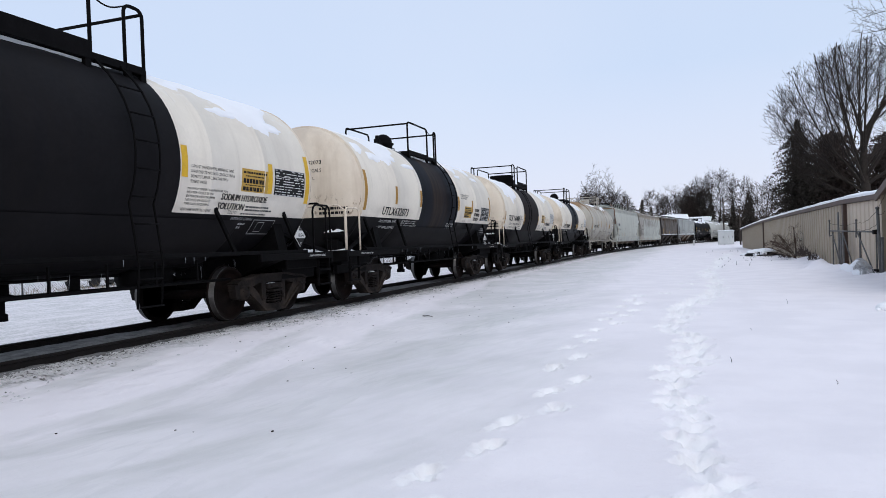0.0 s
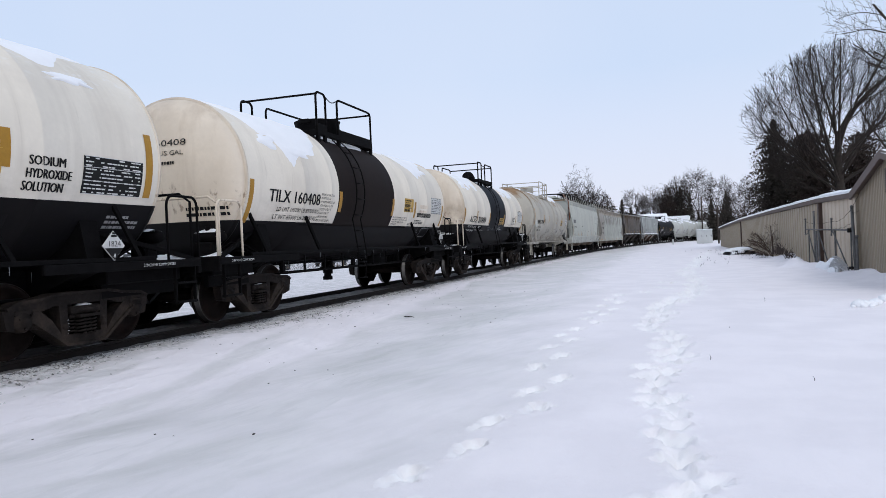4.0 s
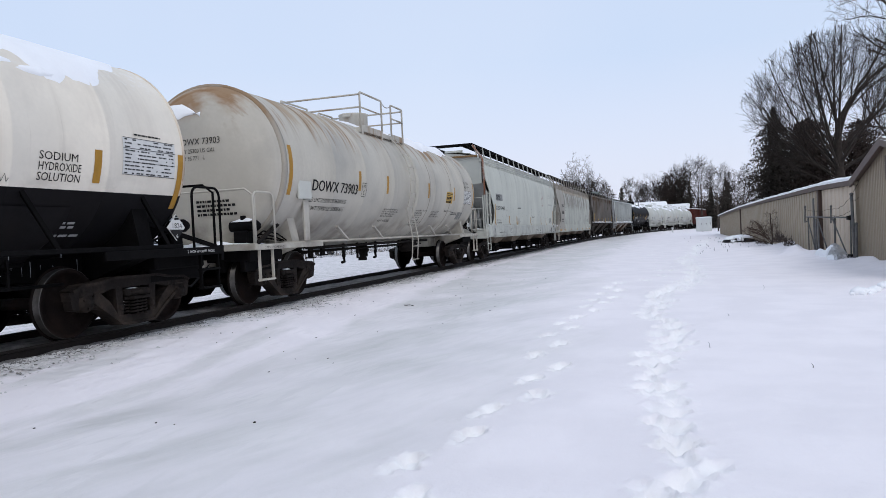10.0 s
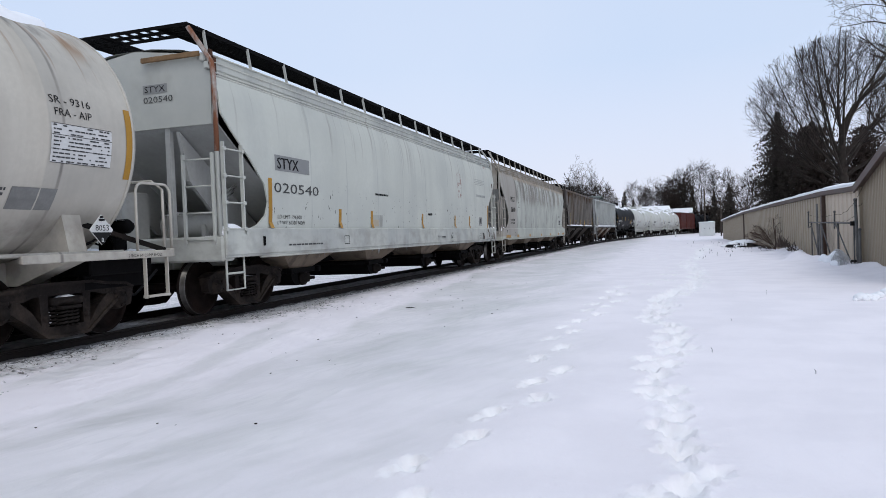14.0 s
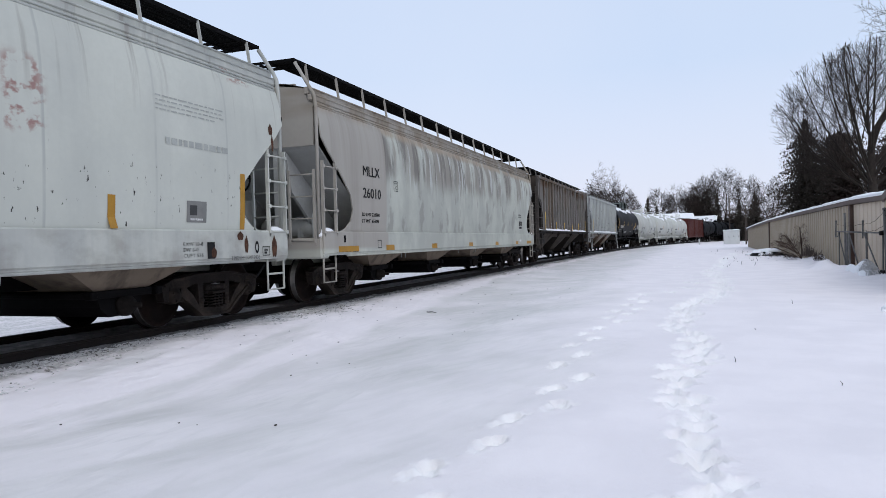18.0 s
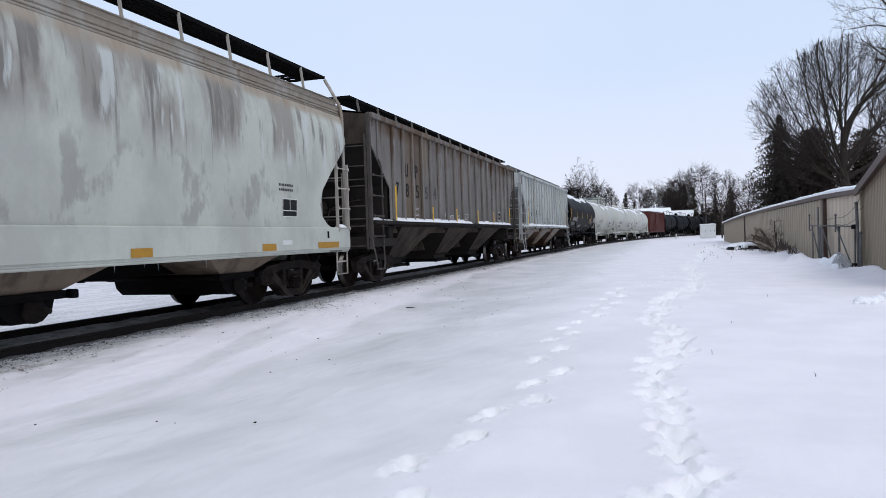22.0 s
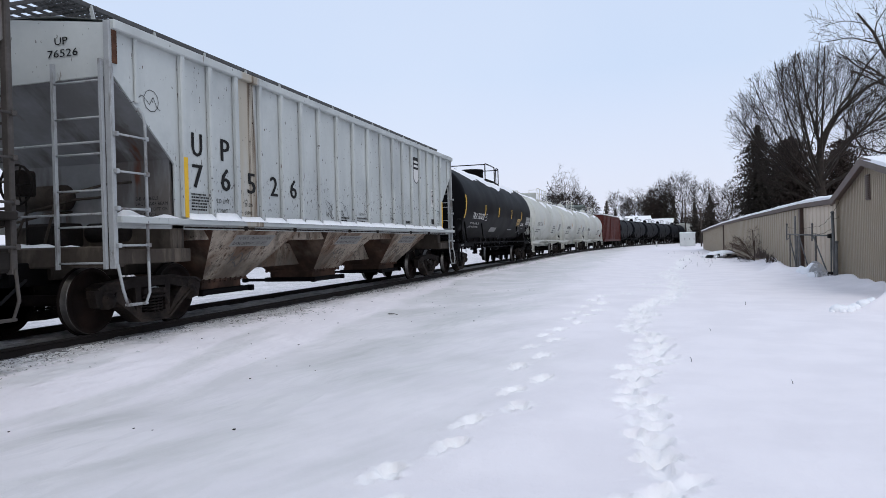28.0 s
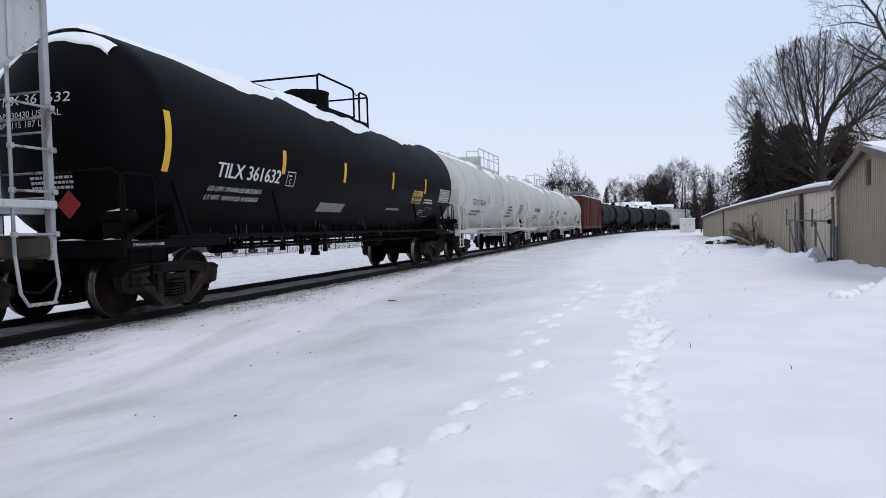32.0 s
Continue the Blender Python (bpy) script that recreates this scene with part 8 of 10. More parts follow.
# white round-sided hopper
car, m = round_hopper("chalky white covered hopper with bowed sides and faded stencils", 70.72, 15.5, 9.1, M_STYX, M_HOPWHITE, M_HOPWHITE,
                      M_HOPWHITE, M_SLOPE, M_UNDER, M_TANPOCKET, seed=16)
m.patch(-7.55, -6.30, 2.42, 2.70, M_PANELGREY2, "panel", 0.003)
m.line("STYX", -7.48, -6.72, 2.46, 0.20, bold=0.022)
m.line("020540", -7.62, -5.95, 2.03, 0.18, M_GREYTEXT)
m.patch(-7.79, -7.67, 1.40, 2.27, M_AMBER, "tape", nz=8)
m.lines(("LD LMT 196600", "LT WT 66300 NEW"), -7.5, -6.5, 1.45, 1.66, M_GREYTEXT)
m.patch(-3.34, -2.66, 1.42, 1.71, M_HOPGREY, "panel", 0.003)
m.patch(-3.32, -2.90, 1.44, 1.60, M_TAN, "panel", 0.004)
for y in (-5.05, -3.38, 0.20):
    m.patch(y, y + 0.12, 1.40, 1.80, M_AMBER, "tape")
m.line("10-HATCHES", 0.72, 1.12, 1.77, 0.065, bold=0.022)
m.bars(-3.1, -2.3, 2.18, 2.26, 1, M_DARKTEXT, 51)
for y in (3.46, 5.22):
    m.patch(y - 0.06, y + 0.06, 1.40, 1.81, M_AMBER, "tape")
m.patch(7.78, 7.90, 1.41, 2.27, M_AMBER, "tape", nz=8)
m.bars(6.0, 7.42, 2.98, 3.22, 4, M_GHOST, 56, fill=0.3)
m.bars(6.16, 7.50, 2.54, 2.65, 1, M_GHOST, 57, fill=0.8)
m.patch(6.56, 6.98, 1.50, 1.80, M_PANELGREY, "panel")
m.patch(6.62, 6.77, 1.60, 1.74, M_GREYTEXT, "panel", 0.008)
m.bars(6.64, 6.90, 1.53, 1.58, 1, M_PAPER, 59)
ring = m.get(m.own("panel_ring"), M_DARKTEXT)
ring.sheet([[m.surf(3.0 + q * math.cos(a), 1.11 + q * math.sin(a), 0.006) for a in np.linspace(0, 2 * math.pi, 25)] for q in (0.13, 0.145)], False)
m.bars(2.93, 3.07, 1.08, 1.14, 1, M_DARKTEXT, 58, fill=0.9)
m.patch(6.93, 7.10, 0.98, 1.22, M_DARKTEXT, "panel")
m.line("2 INCH HF COMP SHOE", 7.48, 8.22, 0.945, 0.06)
m.frame_(8.30, 8.51, 0.99, 1.14, 0.014, M_DARKTEXT)
m.bars(8.35, 8.46, 1.02, 1.11, 2, M_DARKTEXT, 59, fill=0.8)
oval = m.get(m.own("panel_ring"), M_DARKTEXT)
oval.sheet([[m.surf(8.15 + 0.55 * q * math.cos(a), 1.13 + q * math.sin(a), 0.006) for a in np.linspace(0, 2 * math.pi, 21)] for q in (0.055, 0.10)], False)
m.lines(("EXW 10-8", "EW 6-0", "CUFT 575"), 6.42, 6.84, 1.00, 1.24, M_GREYTEXT)
for y0, y1, z0, z1 in ((8.60, 8.72, 2.98, 3.16), (8.66, 8.73, 2.70, 2.98), (8.57, 8.72, 0.95, 1.30), (7.64, 7.80, 1.24, 1.37), (7.82, 7.92, 1.04, 1.30), (7.02, 7.14, 0.99, 1.14)):
    s = m.get(m.own("panel_rust"), M_RUST)
    s.sheet([[m.surf(y0 + (y1 - y0) * (0.5 + q * 0.5 * math.cos(a)), z0 + (z1 - z0) * (0.5 + q * (0.5 + 0.1 * math.sin(5 * a)) * math.sin(a)), 0.006) for a in np.linspace(0, 2 * math.pi, 17)] for q in (0.02, 1.0)], False)
m.bars(-7.2, -5.9, 1.08, 1.13, 1, M_GREYTEXT, 53)
m.line("CAUTION", 1.47, 1.78, 1.12, 0.055, M_GREYTEXT)
m.bars(1.84, 2.30, 1.09, 1.17, 2, M_GREYTEXT, 54)
m.frame_(-4.9, -4.65, 1.06, 1.24, 0.015, M_GREYTEXT)
m.patch(-8.05, -7.97, 1.10, 1.26, M_UNDER, "panel")
m.done(car)
em = Marks(lambda x, z, lift: (x, -9.1 + 0.055 - lift, z))
em.patch(0.15, 0.62, 3.62, 3.76, M_PANELGREY2, "panel", 0.003)
em.line("STYX", 0.18, 0.58, 3.64, 0.10)
em.line("020540", 0.15, 0.72, 3.47, 0.10, M_GREYTEXT)
em.done(car)
for y0, y1, z0, z1 in ((-9.05, -8.92, 3.4, 4.1), (-9.1, -9.0, 3.95, 4.2)):
    part("rust_patch", Shape().box(1.44, 1.475, y0, y1, z0, z1, 0.01), M_RUST, car, "rusted corner")
part("rust_patch", Shape().box(0.2, 1.3, -9.14, -9.09, 4.10, 4.18, 0.01), M_RUSTWASH, car, "rusted roof edge")

part("rust_patch", Shape().tube([(1.525, -9.085, 2.6), (1.525, -9.085, 3.75), (1.495, -9.085, 4.00), (1.40, -9.10, 4.16), (1.12, -9.12, 4.57)], 0.041, 8), M_CORNERRUST, car, "rust-streaked corner post")

# grey round-sided hopper
car, m = round_hopper("streaked grey covered hopper with bowed sides and beige ends", 90.395, 15.73, 9.45, M_HOPGREY, M_HOPBEIGE, M_HOPGREY,
                      M_HOPBEIGE, M_SLOPE, M_UNDER, M_TANPOCKET, seed=17, board_z=4.69)
m.line("MLLX", -7.69, -6.83, 2.60, 0.215, bold=0.022)
m.line("26010", -7.70, -6.79, 2.13, 0.215, bold=0.022)
m.line("LD LMT 220700", -7.75, -6.86, 1.735, 0.075, bold=0.022)
m.line("LT WT  65300", -7.75, -6.90, 1.595, 0.075, bold=0.022)
m.frame_(-6.04, -5.80, 2.36, 2.60, 0.014, M_DARKTEXT)
m.line("PLATE", -6.0, -5.84, 2.53, 0.035)
m.line("C", -5.96, -5.87, 2.40, 0.09)
for y0, y1 in ((-8.88, -7.99), (-6.59, -6.13), (-3.6, -3.18), (-0.25, 0.16), (2.9, 3.3), (5.96, 6.40), (7.95, 8.85)):
    m.patch(y0, y1, 0.985, 1.105, M_AMBER, "tape")
m.patch(6.70, 7.22, 1.58, 1.92, M_DARKTEXT, "panel")
m.frame_(6.70, 7.22, 1.58, 1.92, 0.018, M_PAPER)
m.patch(6.70, 7.22, 1.69, 1.705, M_PAPER, "panel_rule", 0.008)
m.patch(6.95, 6.965, 1.69, 1.92, M_PAPER, "panel_rule", 0.008)
m.bars(6.58, 7.32, 2.05, 2.22, 2, M_GREYTEXT, 61, fill=0.5)
m.bars(-8.95, -8.0, 0.985 - 0.0, 1.0, 1, M_DARKTEXT, 62)
m.frame_(-7.05, -6.85, 1.04, 1.22, 0.015, M_GREYTEXT)
m.patch(6.62, 6.95, 1.08, 1.16, M_PAPER, "panel")
m.patch(-8.65, -8.57, 1.18, 1.32, M_UNDER, "panel")
m.patch(8.35, 8.43, 1.18, 1.32, M_UNDER, "panel")
m.done(car)
em = Marks(lambda x, z, lift: (x, -9.45 + 0.055 - lift, z))
em.line("MLLX", 0.22, 0.74, 3.72, 0.13, bold=0.022)
em.line("26010", 0.20, 0.76, 3.53, 0.13, bold=0.022)
em.bars(-0.1, 0.3, 3.10, 3.28, 3, M_DARKTEXT, 63)
em.done(car)

# dark ribbed hopper
car, m = rib_hopper("sooty dark grey hopper with upright ribs and ledge snow", 110.25, 13.75, 8.15, M_UPDARK, M_UPDARK2, M_SOOTPOCKET, M_UNDER, 0.0, seed=18, fit=M_SOOTFIT, inner=M_UPDARK2)
for ch, y, z, mat in (("U", -5.83, 2.77, M_DARKTEXT), ("P", -5.07, 2.77, M_DARKTEXT), ("7", -6.54, 2.22, M_DARKTEXT), ("8", -5.81, 2.23, M_DARKTEXT), ("5", -5.01, 2.23, M_DARKTEXT),
                      ("5", -4.24, 2.24, M_FADED), ("4", -3.47, 2.26, M_FADED)):
    m.line(ch, y, y + 0.25, z, 0.37, mat, bold=0.022)
m.line("200900", -5.15, -4.81, 1.90, 0.07, M_LITETEXT)
m.line("62100", -5.08, -4.81, 1.74, 0.07, M_LITETEXT)
up_tape(car, 0.0, ((0, 1.60, 2.47), (4, 1.60, 2.02), (7, 1.60, 2.04), (10, 1.60, 2.06), (13, 1.60, 2.08), (17, 1.60, 2.3)), M_YELLOW)
g = random.Random(10)
m.scrawl([[(0.0, 0.0), (0.03, 0.09), (0.10, 0.15), (0.22, 0.17), (0.30, 0.13)], [(0.22, 0.24), (0.31, 0.14), (0.24, 0.03)]], -2.38, 1.76, 1.0, M_LITETEXT, 0.020)
m.scrawl([[(0.0, 0.36), (0.02, 0.02), (0.12, 0.05)], [(0.17, 0.02), (0.19, 0.17), (0.28, 0.03), (0.30, 0.19)], [(0.33, 0.17), (0.47, 0.18)], [(0.40, 0.18), (0.39, 0.02)],
          [(0.52, 0.19), (0.51, 0.02)], [(0.61, 0.20), (0.52, 0.10), (0.63, 0.02)], [(0.68, 0.18), (0.70, 0.03), (0.80, 0.05), (0.82, 0.19)], [(0.88, 0.19), (0.92, 0.03), (0.97, 0.13), (1.02, 0.03), (1.06, 0.20)],
          [(1.12, 0.03), (1.13, 0.20), (1.21, 0.17), (1.14, 0.12), (1.24, 0.07), (1.12, 0.02)]], -2.02, 1.65, 1.0, M_LITETEXT, 0.016)
m.scrawl([[(0.02, 0.16), (0.09, 0.22), (0.07, 0.0)], [(0.17, 0.19), (0.26, 0.22), (0.27, 0.12), (0.16, 0.02), (0.31, 0.03)], [(0.52, 0.21), (0.40, 0.20), (0.40, 0.12), (0.52, 0.10), (0.49, 0.01), (0.38, 0.02)],
          [(0.60, 0.24), (0.59, 0.17)], [(0.66, 0.24), (0.65, 0.17)]], -0.26, 1.68, 1.0, M_LITETEXT, 0.016)
m.scrawl([[(i * 0.04, 0.26 * g.random()) for i in range(12)], [(i * 0.05, 0.10 + 0.18 * g.random()) for i in range(9)]], 3.97, 1.67, 1.0, M_BUFFTEXT, 0.014)
m.frame_(4.80, 5.24, 1.72, 2.10, 0.03, M_PAPER)
m.patch(4.86, 5.18, 1.78, 2.04, M_DARKTEXT, "panel")
m.patch(4.92, 5.12, 1.88, 1.92, M_PAPER, "panel", 0.008)
m.bars(-2.95, -2.6, 1.72, 1.86, 3, M_FADED, 64)
pm = Marks(lambda y, z, lift: (1.44 - (1.485 - z) * 0.908 + lift, y, z + 0.3 * lift))
pm.scrawl([[(0.0, 0.0), (0.02, 0.24), (0.10, 0.26), (0.14, 0.16), (0.03, 0.10)]], -3.28, 0.98, 1.0, M_FADED, 0.012)
pm.scrawl([[(0.0, 0.2), (0.1, 0.32), (0.2, 0.12), (0.3, 0.3), (0.42, 0.1)], [(0.1, 0.05), (0.35, 0.02), (0.5, 0.22)]], 0.05, 0.72, 1.0, M_UPDARK2, 0.03)
pm.scrawl([[(0.0, 0.2), (0.1, 0.32), (0.2, 0.12), (0.3, 0.3), (0.42, 0.1)], [(0.1, 0.05), (0.35, 0.02), (0.5, 0.22)]], 4.3, 0.72, 1.0, M_UPDARK2, 0.03)
pm.done(car)
m.done(car)

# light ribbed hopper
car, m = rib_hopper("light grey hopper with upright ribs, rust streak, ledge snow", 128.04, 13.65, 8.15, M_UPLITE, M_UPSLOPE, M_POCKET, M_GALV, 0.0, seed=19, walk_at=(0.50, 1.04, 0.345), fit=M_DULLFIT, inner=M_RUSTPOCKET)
for ch, y, z in (("U", -6.48, 2.55), ("P", -5.74, 2.55), ("7", -6.48, 2.07), ("6", -5.74, 2.07), ("5", -4.97, 2.07), ("2", -4.20, 2.07), ("6", -3.46, 2.07)):
    m.line(ch, y, y + 0.27, z, 0.36, M_DARKTEXT, bold=0.022)
m.bars(-6.5, -6.05, 1.72, 2.0, 6, M_DARKTEXT, 71)
m.line("LD LMT", -5.85, -5.50, 1.86, 0.07)
m.line("LT WT", -5.85, -5.55, 1.70, 0.07)
m.line("201300", -5.05, -4.80, 1.84, 0.06)
m.line("61700", -5.05, -4.82, 1.70, 0.06)
up_tape(car, 0.0, ((0, 1.60, 2.49), (17, 1.60, 2.5)), M_YELLOW)
shield = m.get(m.own("panel_shield"), M_DARKTEXT)
shield.sheet([[m.surf(4.28 + q * w, z, 0.005) for q in (-1, -0.5, 0, 0.5, 1)] for z, w in ((2.92, 0.02), (2.98, 0.17), (3.08, 0.25), (3.40, 0.25), (3.57, 0.30), (3.65, 0.27), (3.70, 0.20))], False)
pale = m.get(m.own("panel_shield"), M_PAPER)
pale.sheet([[m.surf(4.28 + q * w, z, 0.009) for q in (-1, -0.5, 0, 0.5, 1)] for z, w in ((2.95, 0.02), (3.00, 0.15), (3.09, 0.23), (3.34, 0.23))], False)
for zz in (3.41, 3.53):
    m.patch(4.08, 4.48, zz, zz + 0.065, M_PAPER, "panel", 0.009)
m.patch(5.75, 6.0, 2.3, 2.85, M_PAPER, "panel", 0.004)
for k in range(11):
    m.patch(5.79, 5.96, 2.38 + k * 0.04, 2.40 + k * 0.04, M_DARKTEXT, "panel_rule", 0.008)
m.patch(5.70, 6.0, 1.72, 1.92, M_DARKTEXT, "panel")
m.frame_(5.70, 6.0, 1.72, 1.92, 0.015, M_PAPER)
m.bars(6.40, 6.66, 2.15, 2.2, 1, M_DARKTEXT, 78)
m.lines(("TCC-IV-80 LT", "CONSTANT", "CONTACTS"), 6.40, 6.66, 2.0, 2.14)
m.lines(("2 IN.H.F.COMP.", "BRAKE SHOES"), 6.34, 6.66, 1.74, 1.90)
g = random.Random(11)
for y, n in ((-1.9, 9), (-1.2, 12), (0.2, 12), (2.0, 8)):
    m.scrawl([[(0.3 + 0.3 * math.cos(a * 1.3 + g.random()), 0.3 + 0.32 * math.sin(a)) for a in np.linspace(0, 6, n)], [(i * 0.07, 0.5 * g.random()) for i in range(n)]], y, 1.72, 0.62, M_GREYTEXT, 0.010)
pm = Marks(lambda y, z, lift: (1.44 - (1.485 - z) * 0.908 + lift, y, z + 0.3 * lift))
for y in (-4.27, 0.0, 4.27):
    pm.patch(y - 0.66, y + 0.66, 1.16, 1.36, M_PANELGREY, "panel", 0.004)
    pm.line("NO VENTS. OPEN HATCH COVERS", y - 0.55, y + 0.55, 1.28, 0.05, M_DARKTEXT, 0.1)
    pm.line("BEFORE OPENING OUTLET GATES", y - 0.60, y + 0.50, 1.19, 0.05, M_DARKTEXT, 0.1)
    pm.scrawl([[(i * 0.12, 0.1 + 0.3 * g.random()) for i in range(9)], [(0.2 + i * 0.1, 0.35 * g.random()) for i in range(7)]], y - 0.45, 0.78, 0.75, M_FADED, 0.022)
pm.done(car)
m.line("CAUTION", -0.12, 0.20, 1.84, 0.055)
m.bars(-0.3, 0.35, 1.68, 1.82, 2, M_GREYTEXT, 72)
m.bars(-1.12, -0.60, 1.68, 1.80, 2, M_DARKTEXT, 73)
m.bars(3.17, 3.67, 1.72, 1.80, 1, M_DARKTEXT, 74, fill=0.9)
m.scrawl([[(i * 0.1, 0.1 + 0.25 * g.random()) for i in range(9)], [(0.55 + 0.2 * math.cos(a), 0.25 + 0.2 * math.sin(a)) for a in np.linspace(0, 6.3, 12)]], -7.75, 3.02, 0.75, M_GREYTEXT, 0.010)
for k in range(40):
    y, z = g.uniform(-8.0, 7.9), g.uniform(1.7, 3.9)
    m.patch(y, y + g.uniform(0.01, 0.035), z, z + g.uniform(0.01, 0.05), M_RUST, "panel_chip", 0.003)
m.done(car)
em = Marks(lambda x, z, lift: (x, -8.15 + 0.035 - lift, z))
em.line("UP", 0.70, 0.92, 3.86, 0.10, bold=0.022)
em.line("76526", 0.58, 1.08, 3.70, 0.10, bold=0.022)
em.done(car)
bk = Marks(lambda x, z, lift: (x, -6.855 - lift, z))
bk.lines(("8-B WHEELS", "2AC BRAKE BEAM", "GROUP J DFT GR", "8-5 SPRGS"), 0.86, 1.42, 1.62, 1.94)
bk.done(car)
part("rust_patch", Shape().box(1.60, 1.612, -8.11, -8.02, 3.55, 4.0, 0.004), M_RUST, car, "dark rusted corner strip")

# long black tank car
car, m, R_, ZC_, HF = tank_car("long black tank car with yellow tapes and thick snow cap", 145.73, 13.80, 1.585, 2.645, 7.52, None, None, M_GLOSSBLACK, M_GLOSSBLACK, M_GLOSSBLACK,
                      dome="pan", seed=20, ladder_y=None, seams=(), deep=0.80, bulge=1.0, ring=False, snow=(-7.75, 7.5, 0.8, 0.80, 0.10, 0.3), crown=(-1.40, 1.58, (0.66, 1.02), 0.06, 4.02), rail_top=4.80, band_mat=M_GLOSSBLACK)
m.patch(-7.62, -7.48, 2.08, 2.95, M_YELLOW, "tape", nz=10)
for y in (-4.26, -1.46, 1.68, 4.56):
    m.patch(y, y + 0.13, 2.27, 2.71, M_YELLOW, "tape")
m.line("TILX 361632", -6.30, -4.28, 2.09, 0.24, M_LITETEXT, 0.06, bold=0.022)
m.line("LD LMT 194600 LB 88250KG", -6.40, -4.80, 1.87, 0.075, M_LITETEXT, 0.15)
m.line("LT WT  91400 LB 41450KG", -6.40, -4.80, 1.73, 0.075, M_LITETEXT, 0.15)
m.frame_(-4.02, -3.70, 2.06, 2.33, 0.014, M_LITETEXT)
m.line("C", -3.92, -3.82, 2.10, 0.10, M_LITETEXT)
m.bars(-3.97, -3.76, 2.24, 2.29, 1, M_LITETEXT, 81)
m.patch(-2.25, -0.95, 1.61, 1.80, M_PANELGREY, "panel")
placard(m, 3.55, 4.45, 1.95, 2.32, 83)
m.bars(4.75, 5.7, 1.98, 2.14, 2, M_LITETEXT, 84)
m.bars(1.8, 2.8, 1.72, 1.82, 1, M_DIMTEXT, 85)
m.table(6.2, 7.4, 2.06, 2.48, 8, M_PANELGREY, M_LITETEXT)
m.frame_(5.2, 5.8, 1.58, 1.86, 0.014, M_DIMTEXT)
m.bars(4.6, 5.1, 1.62, 1.80, 3, M_DIMTEXT, 86)
m.done(car)
p = part("placard", Shape().slab([(0.56, 1.60), (0.75, 1.79), (0.94, 1.60), (0.75, 1.41)], "y", -8.56, -8.545), M_REDSIGN, car, "red hazard diamond")
head_marks(car, R_, ZC_, HF, (("TILX 361632", -0.85, 0.55, 3.05, 0.14), ("CAPY 30430 US GAL", -0.85, 0.42, 2.86, 0.09), ("CAPY 115 187 L", -0.85, 0.12, 2.72, 0.09), ("", -0.2, 0.5, 1.85, 0.28)), M_LITETEXT, head_surface(R_, ZC_, HF, 0.80, 1.0, False))
sn = Shape()
rows_ = []
for i in range(15):
    x = -1.1 + 2.0 * i / 14
    row = []
    for j in range(7):
        z = ZC_ + math.sqrt(max(0.02, (R_ - 0.03) ** 2 - x * x)) - 0.01 - 0.34 * j / 6 * (0.6 + 0.5 * noise.noise((x * 2, 3, 1)))
        p0 = head_surface(R_, ZC_, HF, 0.80, 1.0, False)(x, z, 0.03 if 0 < j < 6 else 0.0)
        row.append(p0)
    rows_.append(row)
part("snow_patch", sn.sheet(rows_, True), M_SNOW, car, "snow clinging to the domed end")

for i in range(3):
    car, m, R_, ZC_, HF = tank_car(("white tank car with pale railings and snow on top", "white tank car coupled in a row of three", "white tank car next to the red boxcar")[i],
                          (163.47, 179.2, 196.0)[i], (11.8, 12.8, 9.6)[i], 1.52, 2.62, (6.8, 7.3, 5.7)[i], None, None, M_TANKWHITE, M_TANKWHITE, M_TANKWHITE,
                          walk_mat=M_TANKWHITE, frame_mat=M_TANKWHITE, rail_mat=M_TANKWHITE, dome=("pan", "dome", "dome")[i], seed=21 + i, seams=(-4.6, -1.5, 1.5, 4.6),
                          snow=(0.4 - (6.8, 7.3, 5.7)[i], (6.8, 7.3, 5.7)[i] - 0.4, 0.8, 0.72), detail=False, rail_top=4.74, rail_style="cage", platform=2.2)
    if i == 0:
        m.line("TEXX 76096", -5.6, -3.2, 2.1, 0.24, M_GREYTEXT)
    else:
        m.bars(-5.6, -3.4, 2.1, 2.34, 1, M_GREYTEXT, 90 + i, fill=0.9)
    m.bars(-5.4, -3.4, 1.7, 1.95, 2, M_GREYTEXT, 91 + i)
    m.bars(2.0, 3.4, 1.7, 2.3, 4, M_GREYTEXT, 93 + i)
    m.patch(5.2, 6.2, 1.9, 2.4, M_PANELGREY, "panel")
    for y in (-2.8, 0.3, 3.8):
        m.patch(y, y + 0.14, 2.2, 2.6, M_AMBER, "tape")
    m.done(car)
    # tall end screens over the platforms
    for sg in (-1, 1):
        s = Shape()
        a = sg * (HF + 0.6)
        for x in (-1.38, 1.38):
            s.bar((x, a, 1.1), (x, a, 2.6), 0.06, 0.06)
            s.bar((x, a - sg * 0.5, 1.1), (x, a - sg * 0.5, 2.6), 0.05, 0.05)
        s.bar((-1.38, a, 2.6), (1.38, a, 2.6), 0.06, 0.06)
        part("end_screen", s, M_TANKWHITE, car)
boxcar("red-brown boxcar with ribbed sides and snow on the roof", 209.5, 12.5, 7.75, M_REDBROWN)
for i in range(5):
    car, m, *_ = tank_car("dull black tank car rounding the far curve", (226.1, 239.5, 253.0, 266.5, 280.0)[i], 9.4 if i < 4 else 12.7, 1.5, 2.6, 5.6 if i < 4 else 7.2, None, None, M_FARBLACK, M_FARBLACK, M_FARBLACK, seed=31 + i,
                          snow=None, detail=False)
